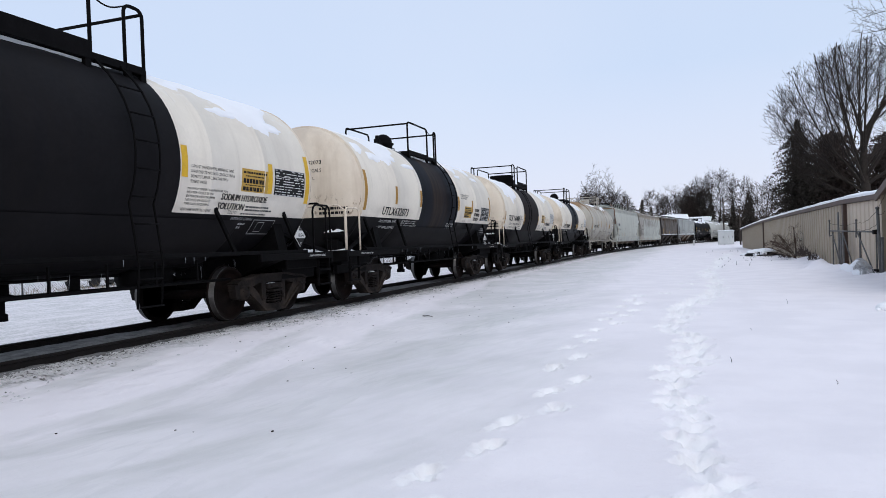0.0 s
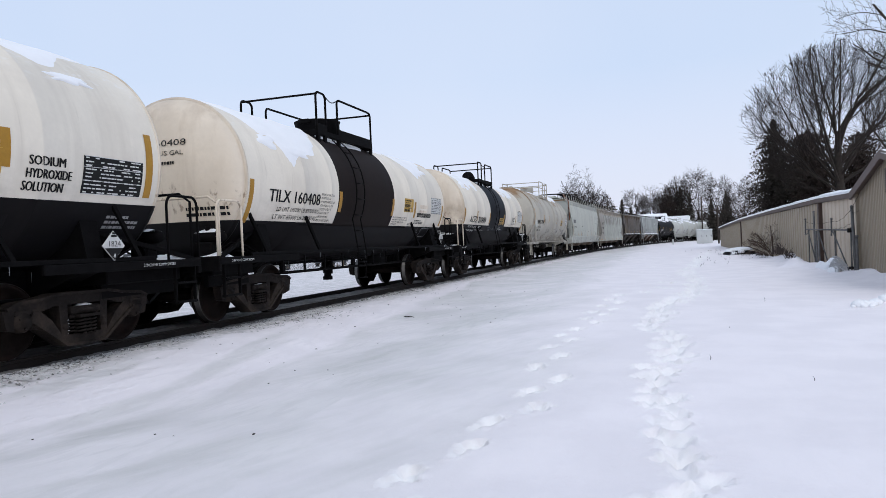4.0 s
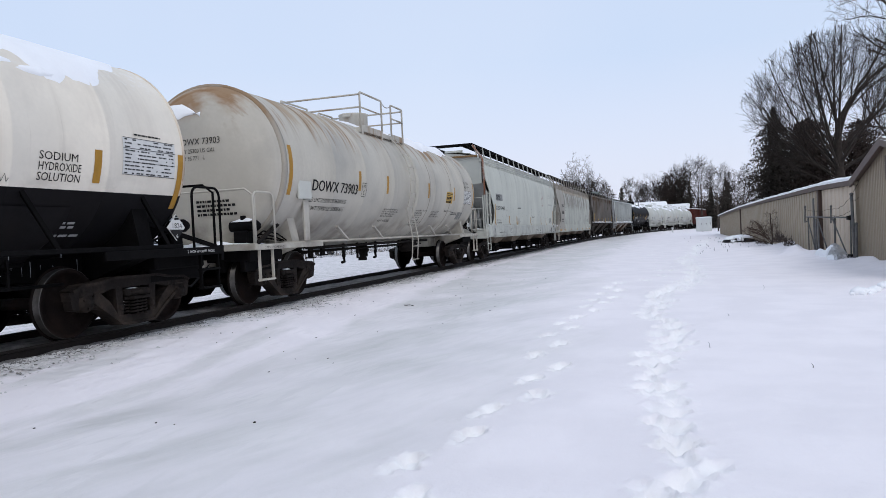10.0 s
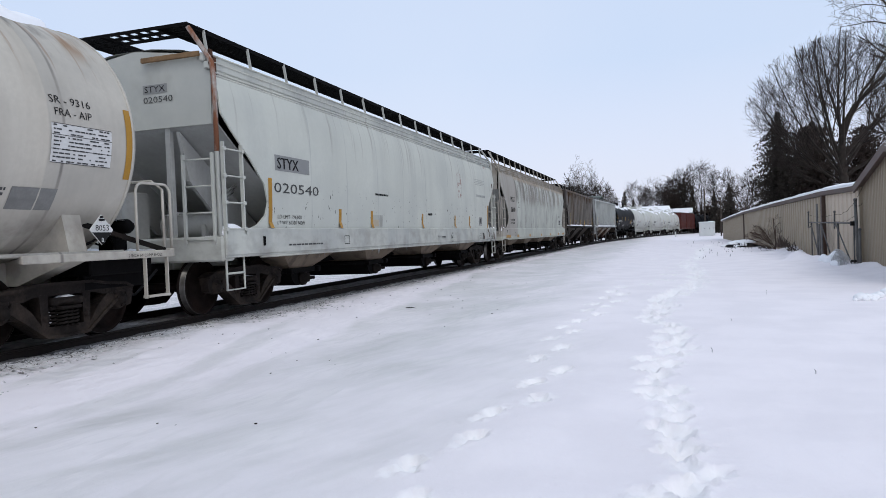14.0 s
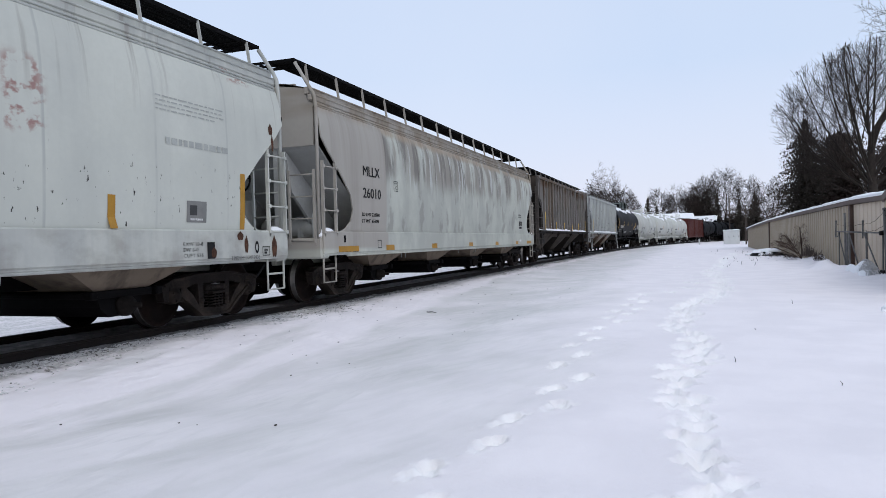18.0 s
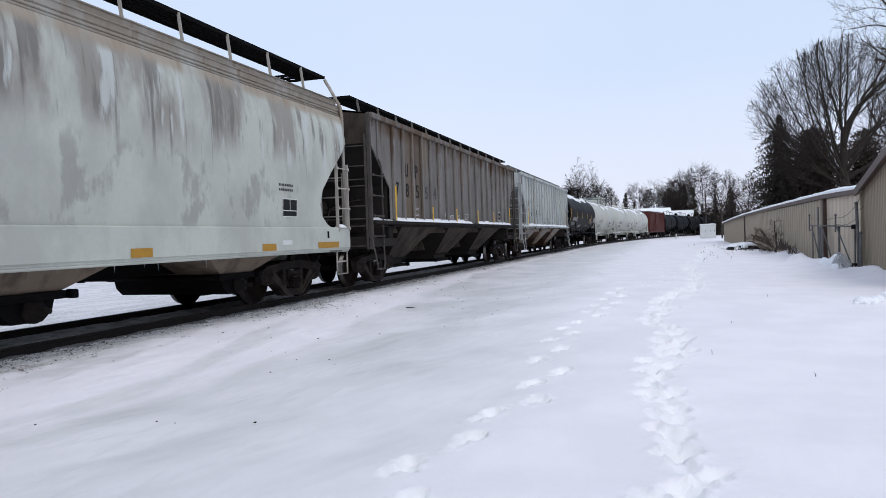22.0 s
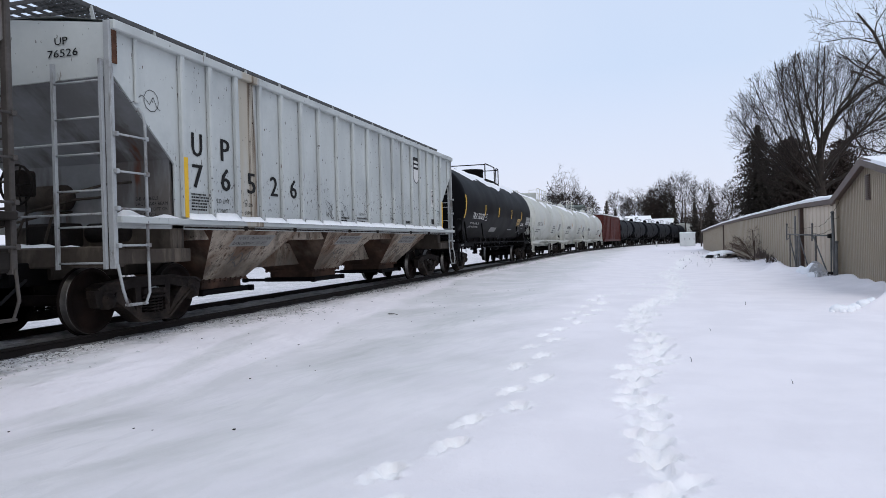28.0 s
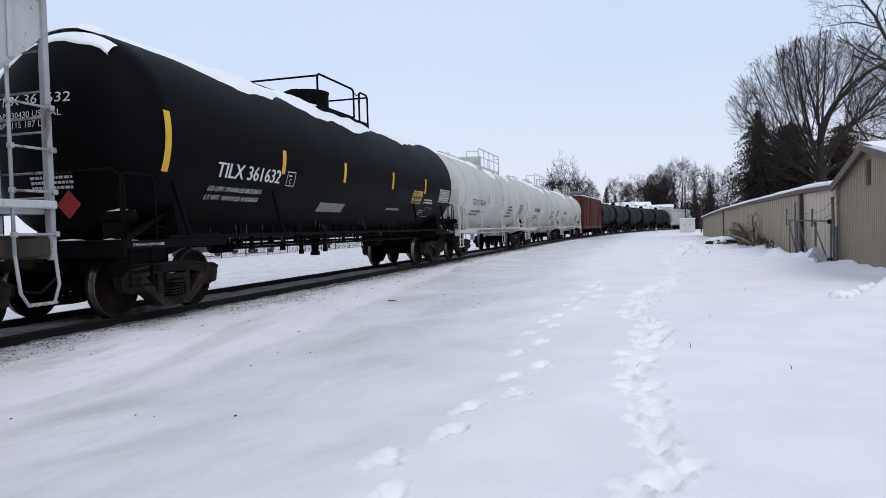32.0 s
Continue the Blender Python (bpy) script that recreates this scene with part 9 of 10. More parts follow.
for i in range(3):
    car, m = round_hopper("pale grey covered hopper rounding the far curve", 296.7 + 19.4 * i, 15.4, 9.1, M_HOPWHITE, M_HOPWHITE, M_HOPWHITE, M_HOPWHITE, M_SLOPE, M_UNDER, M_TANPOCKET,
                          seed=41 + i, tubes=False, snow=False, detail=False)


# ---------------------------------------------------------------- sheds on the right
def ribbed_wall(name, parent, a, b, z_low, tops, mat, pitch=0.28, rib=0.03, depth=0.035, out=1):
    """Upright sheet-metal siding from a to b (x, y), ribs as real folds; tops: (share of the length, height)."""
    a, b = Vector((*a, 0)), Vector((*b, 0))
    d = b - a
    ln = d.length
    d.normalize()
    nrm = Vector((d.y, -d.x, 0)) * out
    low, high, back = [], [], []
    n = max(1, int(ln / pitch))
    xs = []
    for i in range(n):
        u = i * pitch
        xs += [(u, 0), (u + pitch * 0.62, 0), (u + pitch * 0.70, depth), (u + pitch * 0.92, depth)]
    xs.append((ln, 0))
    rows_ = [[], []]
    for u, o in xs:
        u = min(u, ln)
        p = a + d * u + nrm * o
        top = float(np.interp(u / ln, [k for k, _ in tops], [z for _, z in tops]))
        rows_[0].append((p.x, p.y, z_low))
        rows_[1].append((p.x, p.y, top))
    s = Shape().sheet(rows_, False)
    inner = [[(p[0] - nrm.x * 0.12, p[1] - nrm.y * 0.12, p[2]) for p in r] for r in rows_]
    s.sheet(inner, False)
    return part(name, s, mat, parent)


def fascia(parent, pts, mat, h=0.2, t=0.06, name="fascia"):
    s = Shape()
    for p, q in zip(pts, pts[1:]):
        s.bar(p, q, t, h)
    return part(name, s, mat, parent)


def snow_edge(parent, pts, w=0.5, h=0.10, seed=1, inward=0.2):
    """Snow along a roof edge; its rim rounded and uneven."""
    rows_ = []
    off = seed * 3.1
    for k in range(len(pts) - 1):
        p, q = Vector(pts[k]), Vector(pts[k + 1])
        n = max(2, int((q - p).length / 0.4))
        for i in range(n + (k == len(pts) - 2)):
            c = p.lerp(q, i / n)
            hh = h * (1 + 0.5 * noise.noise((c.y * 0.5 + off, 0, 0)))
            rows_.append([(c.x - 0.03, c.y, c.z - 0.01), (c.x - 0.07, c.y, c.z + hh * 0.5), (c.x - 0.02, c.y, c.z + hh), (c.x + w, c.y, c.z + hh + w * inward)])
    return part("roof_snow", Shape().sheet(rows_, True), M_SNOW, parent, "white snow along the roof edge")


shed = new("shed")
tagged(shed, "long low tan metal shed with snow along its eave", "shed")
ribbed_wall("wall", shed, (6.10, 62.3), (6.10, 31.9), -0.4, ((0, 2.70), (1, 2.50)), M_METALSIDING, 0.62, out=1)
ribbed_wall("wall", shed, (6.16, 86.2), (6.16, 62.35), -0.2, ((0, 2.48), (0.35, 2.60), (1, 2.70)), M_METALSIDING, 0.62, out=1)
ribbed_wall("wall", shed, (6.14, 31.75), (6.14, 26.1), -0.4, ((0, 2.49), (1, 2.38)), M_SIDINGLITE, 0.62, out=1)
back = Shape().box(6.3, 14.0, 26.2, 86.0, -0.5, 2.40)
part("back_wall", back, M_METALSIDING, shed)
roof = Shape()
roof.sheet([[(6.0, 86.3, 2.56), (6.0, 62.3, 2.78), (6.0, 31.9, 2.66), (6.0, 26.0, 2.52)], [(14.2, 86.3, 3.0), (14.2, 62.3, 3.2), (14.2, 31.9, 3.1), (14.2, 26.0, 2.95)]], False)
part("roof", roof, M_GALV, shed)
EAVE = [(6.02, 86.3, 2.53), (6.02, 75.0, 2.66), (6.02, 62.3, 2.74), (6.02, 45.0, 2.69), (6.02, 31.9, 2.60), (6.02, 26.0, 2.46)]
fascia(shed, EAVE, M_BROWNTRIM, 0.18)
snow_edge(shed, [(x, y, z + 0.09) for x, y, z in EAVE], seed=2)
tr = Shape().box(6.0, 6.2, 31.65, 31.95, -0.3, 2.5, 0.02)
part("corner_trim", tr, M_BROWNTRIM, shed)
tr = Shape().box(6.0, 6.2, 62.25, 62.42, -0.3, 2.68, 0.02)
part("corner_trim", tr, M_BROWNTRIM, shed)

barn = new("barn")
tagged(barn, "tan ribbed metal barn gable with brown trim and vent", "barn")
BX = lambda y: 6.14 - 0.065 * (26.0 - y)
ribbed_wall("gable_wall", barn, (BX(26.0), 26.0), (BX(17.0), 17.0), -0.6, ((0, 2.46), (0.5, 3.27), (1, 2.46)), M_METALSIDING, 0.22, depth=0.03, out=1)
side_ = Shape().box(6.0, 14, 25.86, 25.98, -0.5, 2.5)
part("side_wall", side_, M_METALSIDING, barn)
side_ = Shape().box(5.6, 14, 17.0, 17.12, -0.5, 2.5)
part("side_wall", side_, M_METALSIDING, barn)
r = Shape()
for y0, y1 in ((26.25, 21.5), (16.75, 21.5)):
    r.sheet([[(BX(y0) - 0.25, y0, 2.46), (14, y0, 2.46)], [(BX(y1) - 0.25, y1, 3.34), (14, y1, 3.34)]], False)
    r.sheet([[(BX(y0) - 0.25, y0, 2.40), (14, y0, 2.40)], [(BX(y1) - 0.25, y1, 3.28), (14, y1, 3.28)]], False)
part("roof", r, M_BROWNTRIM, barn)
fascia(barn, [(BX(26.25) - 0.22, 26.25, 2.42), (BX(21.5) - 0.22, 21.5, 3.28), (BX(16.75) - 0.22, 16.75, 2.42)], M_BROWNTRIM, 0.24)
sn = Shape()
sn.sheet([[(BX(21.5) - 0.24, 21.5, 3.40), (14, 21.5, 3.44)], [(BX(19) - 0.26, 19.0, 2.98), (14, 19.0, 3.0)], [(BX(16.75) - 0.24, 16.75, 2.54), (14, 16.75, 2.56)]], True)
sn.sheet([[(BX(21.5) - 0.24, 21.5, 3.40), (BX(19) - 0.26, 19.0, 2.98), (BX(16.75) - 0.24, 16.75, 2.54)], [(BX(21.5) - 0.25, 21.5, 3.33), (BX(19) - 0.26, 19.0, 2.88), (BX(16.75) - 0.24, 16.75, 2.46)]], True)
part("roof_snow", sn, M_SNOW, barn, "snow on the far roof slope")
tr = Shape().box(BX(26) - 0.07, BX(26) + 0.03, 25.93, 26.06, -0.4, 2.46, 0.01)
part("corner_trim", tr, M_BROWNTRIM, barn)
v = Shape()
v.box(BX(21.6) - 0.07, BX(21.6) - 0.03, 21.42, 21.78, 2.22, 2.92, 0.01)
part("vent", v, M_BROWNTRIM, barn)
for i in range(11):
    l_ = Shape().bar((BX(21.6) - 0.085, 21.46, 2.27 + i * 0.06), (BX(21.6) - 0.085, 21.74, 2.27 + i * 0.06), 0.03, 0.03)
    part("vent_slat", l_, M_BROWNTRIM, barn)


# ---------------------------------------------------------------- gate in front of the shed
def chain_link(parent, p, q, z0, z1, pitch, r, mat, sag=0.0):
    """Woven wire as crossing thin bars."""
    p, q = Vector(p), Vector(q)
    ln = (q - p).length
    d = (q - p) / ln
    h = z1 - z0
    s = Shape()
    u = -h
    while u < ln:
        for sg in (1, -1):
            a, b = (u, u + h) if sg == 1 else (u + h, u)
            za, zb_ = z0, z1
            if a < 0:
                za = z0 + (0 - a) / (b - a) * h if b > a else za
                a = max(0, a)
            if b < 0:
                zb_ = z0 + (a - 0) / (a - b) * h
                b = 0
            if a > ln:
                za = z0 + (a - ln) / (a - b) * h
                a = ln
            if b > ln:
                zb_ = z0 + (ln - a) / (b - a) * h
                b = ln
            if 0 <= a <= ln and 0 <= b <= ln and abs(a - b) > 0.01:
                s.tube([p + d * a + Vector((0, 0, za)), p + d * b + Vector((0, 0, zb_))], r, 3, caps=False)
        u += pitch
    ob = part("wire_mesh", s, mat, parent, "woven wire mesh")
    return ob


gate = new("fence_gate")
tagged(gate, "sagging chain-link gate on grey pipe posts before the shed", "gate")
GP = 5.75


def gpost(y, z0, z1, r, lean=0.0, mat=None, name="post"):
    s = Shape().tube([(GP, y, z0), (GP + 0.02, y - lean, z1)], r, 10)
    s.spin([(-0.02, r + 0.012), (0.03, r + 0.012), (0.06, 0.001)], (GP + 0.02, y - lean, z1), "z", 10)
    return part(name, s, mat or M_PIPE, gate)


gpost(32.5, 0.0, 1.42, 0.024, name="upright")
gpost(33.15, 1.22, 1.88, 0.028, name="outrigger")
gpost(28.3, 1.14, 1.74, 0.028, name="outrigger")
gpost(27.8, 0.0, 1.33, 0.036, name="upright")
gpost(25.6, -0.2, 1.33, 0.026, name="upright")
gpost(25.12, -0.3, 2.04, 0.048, -0.24)
gpost(24.92, -0.3, 1.08, 0.042)
part("hinge", Shape().box(GP - 0.10, GP + 0.03, 25.42, 25.60, 1.22, 1.36, 0.015), M_IRON, gate)
part("hinge", Shape().box(GP - 0.10, GP + 0.03, 25.15, 25.62, 0.04, 0.12, 0.015), M_IRON, gate)
for a, b in ((32.6, 27.85), (27.75, 25.5)):
    part("top_rail", Shape().tube([(GP - 0.05, a, 1.30 + 0.022 * (a - 25.5)), (GP - 0.05, b, 1.30 + 0.022 * (b - 25.5))], 0.027, 8), M_PIPE, gate)
for y in (33.15, 28.3):
    part("arm", Shape().tube([(GP, y, 1.24), (GP, y - 0.45, 1.27)], 0.022, 7), M_PIPE, gate)
for a, b in (((32.15, 1.36), (30.7, 0.05)), ((30.15, 1.34), (28.6, 0.10)), ((27.74, 1.31), (25.6, -0.05))):
    part("brace", Shape().tube([(GP - 0.07, a[0], a[1]), (GP - 0.07, b[0], b[1])], 0.023, 8), M_PIPE, gate)
for y, w_, top in ((31.27, 0.10, 2.17), (30.92, 0.09, 1.36), (30.5, 0.10, 1.40)):
    part("plank", Shape().box(GP - 0.02, GP + 0.02, y - w_, y + w_, -0.05, top, 0.008), M_PIPE, gate, "weathered grey board")
for a, b, sag in (((33.1, 1.80), (28.3, 1.66), 0.10), ((28.3, 1.68), (25.35, 1.98), 0.16), ((25.35, 1.96), (24.3, 2.40), 0.0), ((28.3, 1.45), (25.35, 1.55), 0.12), ((25.3, 1.86), (24.4, 1.90), 0.05)):
    s = Shape().tube([(GP, a[0] + (b[0] - a[0]) * i / 10, a[1] + (b[1] - a[1]) * i / 10 - sag * 4 * (i / 10) * (1 - i / 10) + 0.018 * math.sin(i * 2.2 + a[0])) for i in range(11)], 0.006, 4)
    part("barbed_wire", s, M_IRON, gate)


def slumped_mesh(y0, y1, high, deep, x, pitch, seed):
    """Woven wire fallen into a loose curl: crossing strands on an arched, rumpled surface."""
    wob = lambda u, v: 0.05 * noise.noise((u * 2.3 + seed, v * 2.0, 1.0))

    def at(u, v):
        a = math.pi * v
        return (x - deep * 0.5 + deep * 0.5 * math.cos(a) + wob(u, v), y0 + (y1 - y0) * u + 0.10 * noise.noise((u * 4, v * 3, seed)), -0.04 + high * (0.55 + 0.45 * math.sin(u * math.pi)) * math.sin(a) + wob(v, u))
    n, m_ = int(abs(y1 - y0) / pitch), 7
    s = Shape()
    for k in range(-m_, n + m_):
        for lean in (1, -1):
            pts = []
            for i in range(m_ + 1):
                u = (k + lean * i * 0.5 + (0 if lean > 0 else m_ * 0.5)) / n
                if 0 <= u <= 1:
                    pts.append(at(u, i / m_))
            if len(pts) > 1:
                s.tube(pts, 0.0055, 3, caps=False)
    part("wire_mesh", s, M_WIRE, gate, "torn wire mesh slumped in a curl")


slumped_mesh(27.9, 25.65, 0.50, 0.30, GP - 0.08, 0.10, 3)
slumped_mesh(26.9, 25.55, 0.42, 0.24, GP - 0.22, 0.09, 8)


def pillow(cx, cy, rx, ry, z, h, seed):
    """A rounded cushion of settled snow with an uneven rim."""
    rows_ = []
    for i in range(9):
        q = i / 8
        rows_.append([(cx + rx * math.sin(q * 1.62) * math.cos(b) * (1 + 0.30 * noise.noise((math.cos(b) * 1.4 + seed, math.sin(b) * 1.4, 0.5))),
                       cy + ry * math.sin(q * 1.62) * math.sin(b) * (1 + 0.30 * noise.noise((math.cos(b) * 1.4, math.sin(b) * 1.4 + seed, 2.5))),
                       z + h * max(0.0, math.cos(q * 1.62)) ** 0.7 * (1 + 0.35 * noise.noise((math.cos(b) * q * 2 + seed, math.sin(b) * q * 2, 4.0))) - 0.03 * (i == 8)) for b in np.linspace(0, 2 * math.pi, 25)])
    return Shape().sheet(rows_, True)


for k, (dx, y, rx, ry, z, h) in enumerate(((-0.30, 28.3, 0.26, 0.55, -0.02, 0.24), (-0.36, 27.2, 0.24, 0.42, -0.04, 0.34), (-0.30, 26.7, 0.15, 0.20, 0.26, 0.12), (-0.42, 26.1, 0.2, 0.34, -0.06, 0.18))):
    part("snow_patch", pillow(GP + dx, y, rx, ry, z, h, 5 + k), M_SNOW, gate, "snow heaped against the torn mesh")


# ---------------------------------------------------------------- signal cabinet, poles, marker
cab = new("signal_cabinet")
tagged(cab, "white metal trackside equipment cabinet standing in the snow", "cabinet")
CX, CY = 6.05, 117.0
zc0 = height_at(CX, CY)
cab.matrix_basis = pose(CX, CY, zc0, 0, 0, -4)
part("body", Shape().box(-1.15, 1.15, -0.9, 0.9, 0.05, 2.08, 0.03), M_BOXWHITE, cab)
part("roof", Shape().box(-1.24, 1.24, -1.0, 1.0, 2.08, 2.18, 0.03), M_BOXWHITE, cab)
for x0, x1 in ((-1.05, -0.3), (-0.2, 0.42), (0.5, 1.08)):
    d_ = part("door", Shape().box(x0, x1, -0.94, -0.905, 0.2, 1.95, 0.015), M_BOXWHITE, cab)
    part("handle", Shape().box(x1 - 0.12, x1 - 0.06, -0.98, -0.94, 1.05, 1.3, 0.01), M_IRON, d_)
part("roof_snow", snow_strip(Shape(), -1.2, 1.2, -0.95, 0.95, 2.18, 0.09, 3), M_SNOW, cab)


def pole(x, y, h, arm=True, lamp=False):
    p = new("utility_pole")
    tagged(p, "weathered wooden utility pole with a short crossarm", "utility pole", "poles along the line")
    p.matrix_basis = pose(x, y, height_at(x, y))
    part("pole", Shape().tube([(0, 0, -0.5), (0, 0, h)], 0.12, 8, r1=0.085), M_POLE, p)
    if arm:
        part("crossarm", Shape().box(-0.9, 0.9, -0.06, 0.06, h - 0.75, h - 0.6, 0.01), M_POLE, p)
        for x_ in (-0.8, -0.4, 0.4, 0.8):
            part("insulator", Shape().spin([(0, 0.05), (0.16, 0.05), (0.18, 0.02)], (x_, 0, h - 0.6), "z", 8), M_GLASS, p)
    return p


pole(6.0, 121.0, 7.6, False)
pole(7.7, 111.0, 5.6, True)
pole(-12.4, 169.5, 11.6, True)
mk = new("track_marker")
tagged(mk, "short white marker post beside the far track", "marker post")
mk.matrix_basis = pose(1.4, 122.0, height_at(1.4, 122.0))
part("post", Shape().box(-0.12, 0.12, -0.1, 0.1, -0.2, 0.75, 0.03), M_BOXWHITE, mk)
part("cap", Shape().box(-0.16, 0.16, -0.14, 0.14, 0.75, 0.85, 0.03), M_BOXWHITE, mk)


# ---------------------------------------------------------------- trees
class Wood:
    """Tapered branches as three- or five-sided bars, kept by thickness."""

    def __init__(self, seed, crown=None, least=0.011, wave=0.06):
        self.g, self.crown, self.least, self.wave = random.Random(seed), crown, least, wave
        self.thick, self.thin = Shape(), Shape()

    def limb(self, p, d, ln, r0, r1, n, bend, lift):
        pts, dirs = [p.copy()], []
        d = d.normalized()
        for i in range(n):
            g = self.g
            d = (d + Vector((g.gauss(0, bend), g.gauss(0, bend), g.gauss(0, bend) + lift))).normalized()
            p = p + d * (ln / n)
            pts.append(p.copy())
            dirs.append(d.copy())
        big = r0 > 0.045
        (self.thick if big else self.thin).tube(pts, r0, 6 if big else 3, r1=r1, caps=False)
        return pts, dirs

    def inside(self, e):
        mid, wide, tall = self.crown
        rim = 1.0 + 0.16 * noise.noise((e.x * 0.4, e.y * 0.4, e.z * 0.4))
        return (math.hypot(e.x, e.y) / wide) ** 2 + ((e.z - mid) / tall) ** 2 < rim * rim

    def spread(self, pts, dirs, ln, r, level, last, kids, angles, lift):
        """Sets side shoots along a limb, long ones low and short ones by the tip, turning round it."""
        g, n = self.g, kids[level]
        turn = g.uniform(0, 2 * math.pi)
        for i in range(n):
            u = 0.22 + 0.78 * (i + g.random() * 0.8) / n
            w = min(u, 0.999) * (len(pts) - 1)
            k = int(w)
            base, ax = pts[k].lerp(pts[k + 1], w - k), dirs[k]
            turn += 2.4 + g.uniform(-0.5, 0.5)
            side = ax.orthogonal().normalized()
            side.rotate(Matrix.Rotation(turn, 3, ax))
            a = angles[level] * g.uniform(0.7, 1.25)
            nd = ax * math.cos(a) + side * math.sin(a)
            nd.z += lift * 2.0
            self.grow(base, nd.normalized(), ln * (0.80 - 0.42 * u) * g.uniform(0.75, 1.2), max(self.least, r * (0.50 - 0.36 * u) * g.uniform(0.75, 1.0)), level + 1, last, kids, angles, lift)

    def grow(self, p, d, ln, r, level, last, kids, angles, lift):
        # the crown keeps to its own rounded outline
        if self.crown and level < last:
            whole = ln
            while ln > 0.3 * whole and not self.inside(p + d * ln):
                ln *= 0.82
        pts, dirs = self.limb(p, d, ln, r, max(self.least * 0.6, r * (0.45 if level < last else 0.35)), 6 if level < 2 else 4 if level < last else 3, self.wave + 0.012 * level, lift)
        if level < last:
            self.spread(pts, dirs, ln, r, level, last, kids, angles, lift)

    def bough(self, p, head, rise0, rise1, ln, r, last, kids, angles, lift):
        """A main limb that leaves at one slope and ends at another; head, rise0, rise1 in degrees."""
        pts, dirs, n = [p.copy()], [], 9
        for i in range(n):
            e = radians(rise0 + (rise1 - rise0) * (i + 0.5) / n) + self.g.gauss(0, self.wave * 0.8)
            h = radians(head) + self.g.gauss(0, self.wave)
            d = Vector((math.cos(h) * math.cos(e), math.sin(h) * math.cos(e), math.sin(e)))
            p = p + d * (ln / n)
            pts.append(p.copy())
            dirs.append(d)
        self.thick.tube(pts, r, 7, r1=max(0.03, r * 0.25), caps=False)
        self.spread(pts, dirs, ln * 0.62, r, 0, last, kids, angles, lift)


def bare_tree(name, label, at, h, seed, stems=1, r=0.4, last=3, kids=(9, 6, 5, 4), angles=(0.75, 0.7, 0.65, 0.6), trunk=0.25, lift=0.05, flare=0.3, crown=None, least=0.011, wave=0.06, limbs=(), bark=None, category="tree"):
    """A leafless tree or shrub: trunk, stems or named limbs, and a haze of twigs."""
    w = Wood(seed, crown, least, wave)
    t = new(name)
    tagged(t, label, category)
    t.matrix_basis = pose(*at)
    g = w.g
    base, top = Vector((0, 0, -0.3)), Vector((0, 0, trunk * h))
    pts = [base.lerp(top, i / 4) + Vector((g.uniform(-.06, .06), g.uniform(-.06, .06), 0)) * (0 < i < 4) * r * 2 for i in range(5)]
    part("trunk", Shape().tube(pts, r * 1.25, 9, r1=r * (0.5 if limbs else 0.9), caps=False), M_BARK, t)
    for low, head, rise0, rise1, ln, girth in limbs:
        w.bough(Vector((0, 0, low)), head, rise0, rise1, ln, girth, last, kids, angles, lift)
    for i in range(stems if not limbs else 0):
        a = 2 * math.pi * (i + g.random() * 0.6) / stems
        tilt = flare * g.uniform(0.5, 1.3) if stems > 1 else 0.05
        d = Vector((math.sin(tilt) * math.cos(a), math.sin(tilt) * math.sin(a), math.cos(tilt)))
        w.grow(top - d * min(0.3, trunk * h * 0.5), d, h * (1 - trunk) * g.uniform(0.68, 0.86), r * (0.8 if stems == 1 else 0.5), 0, last, kids, angles, lift)
    part("crown", w.thick, bark or M_BARK, t, "heavy grey-brown limbs")
    tagged(part("twig_haze", w.thin, bark or M_TWIG, t, "fine bare twigs"), kind="stuff")
    return t


def conifer(name, label, at, h, rad, seed, mat=None, layers=22, per=13, ragged=0.3, drop=0.35, start=0.06, blunt=0.8, spray=1.0):
    """An evergreen: trunk, whorls of drooping boughs made of many small sprays, uneven outline and gaps."""
    g = random.Random(seed)
    t = new(name)
    tagged(t, label, "tree")
    t.matrix_basis = pose(*at)
    part("trunk", Shape().tube([(0, 0, -0.3), (0, 0, h * 0.95)], rad * 0.09, 7, r1=0.02, caps=False), M_BARK, t)
    s = Shape()
    for i in range(layers):
        q = i / (layers - 1)
        z = h * (start + (0.97 - start) * q)
        rr = rad * (1 - q) ** blunt * g.uniform(1 - ragged, 1 + ragged * 0.4) + 0.15
        for j in range(max(4, int(per * (1 - 0.6 * q)))):
            a = g.uniform(0, 2 * math.pi)
            ln = rr * g.uniform(0.65, 1.1)
            dx, dy = math.cos(a), math.sin(a)
            n = max(2, int(ln / 0.28))
            for k in range(n):
                u = (k + 0.7) / n
                cx, cy, cz = dx * ln * u, dy * ln * u, z - drop * ln * u * u + g.uniform(-.12, .12)
                wd = 0.26 * (1.25 - u * 0.6) * g.uniform(0.7, 1.35) * max(0.6, min(1.1, rad / 3)) * spray
                ax = Vector((g.uniform(-1, 1), g.uniform(-1, 1), g.uniform(-0.5, 0.5))).normalized()
                bx = ax.cross(Vector((g.uniform(-1, 1), g.uniform(-1, 1), g.uniform(-1, 1)))).normalized()
                m0 = len(s.v)
                c = Vector((cx, cy, cz))
                s.v += [tuple(c + ax * wd), tuple(c + bx * wd * 0.6), tuple(c - ax * wd * 0.8), tuple(c - bx * wd * 0.6 - Vector((0, 0, 0.12)))]
                s.face((m0, m0 + 1, m0 + 2, m0 + 3))
    part("crown", s, mat or M_NEEDLE, t)
    return t


Z0 = lambda x, y: height_at(x, y)
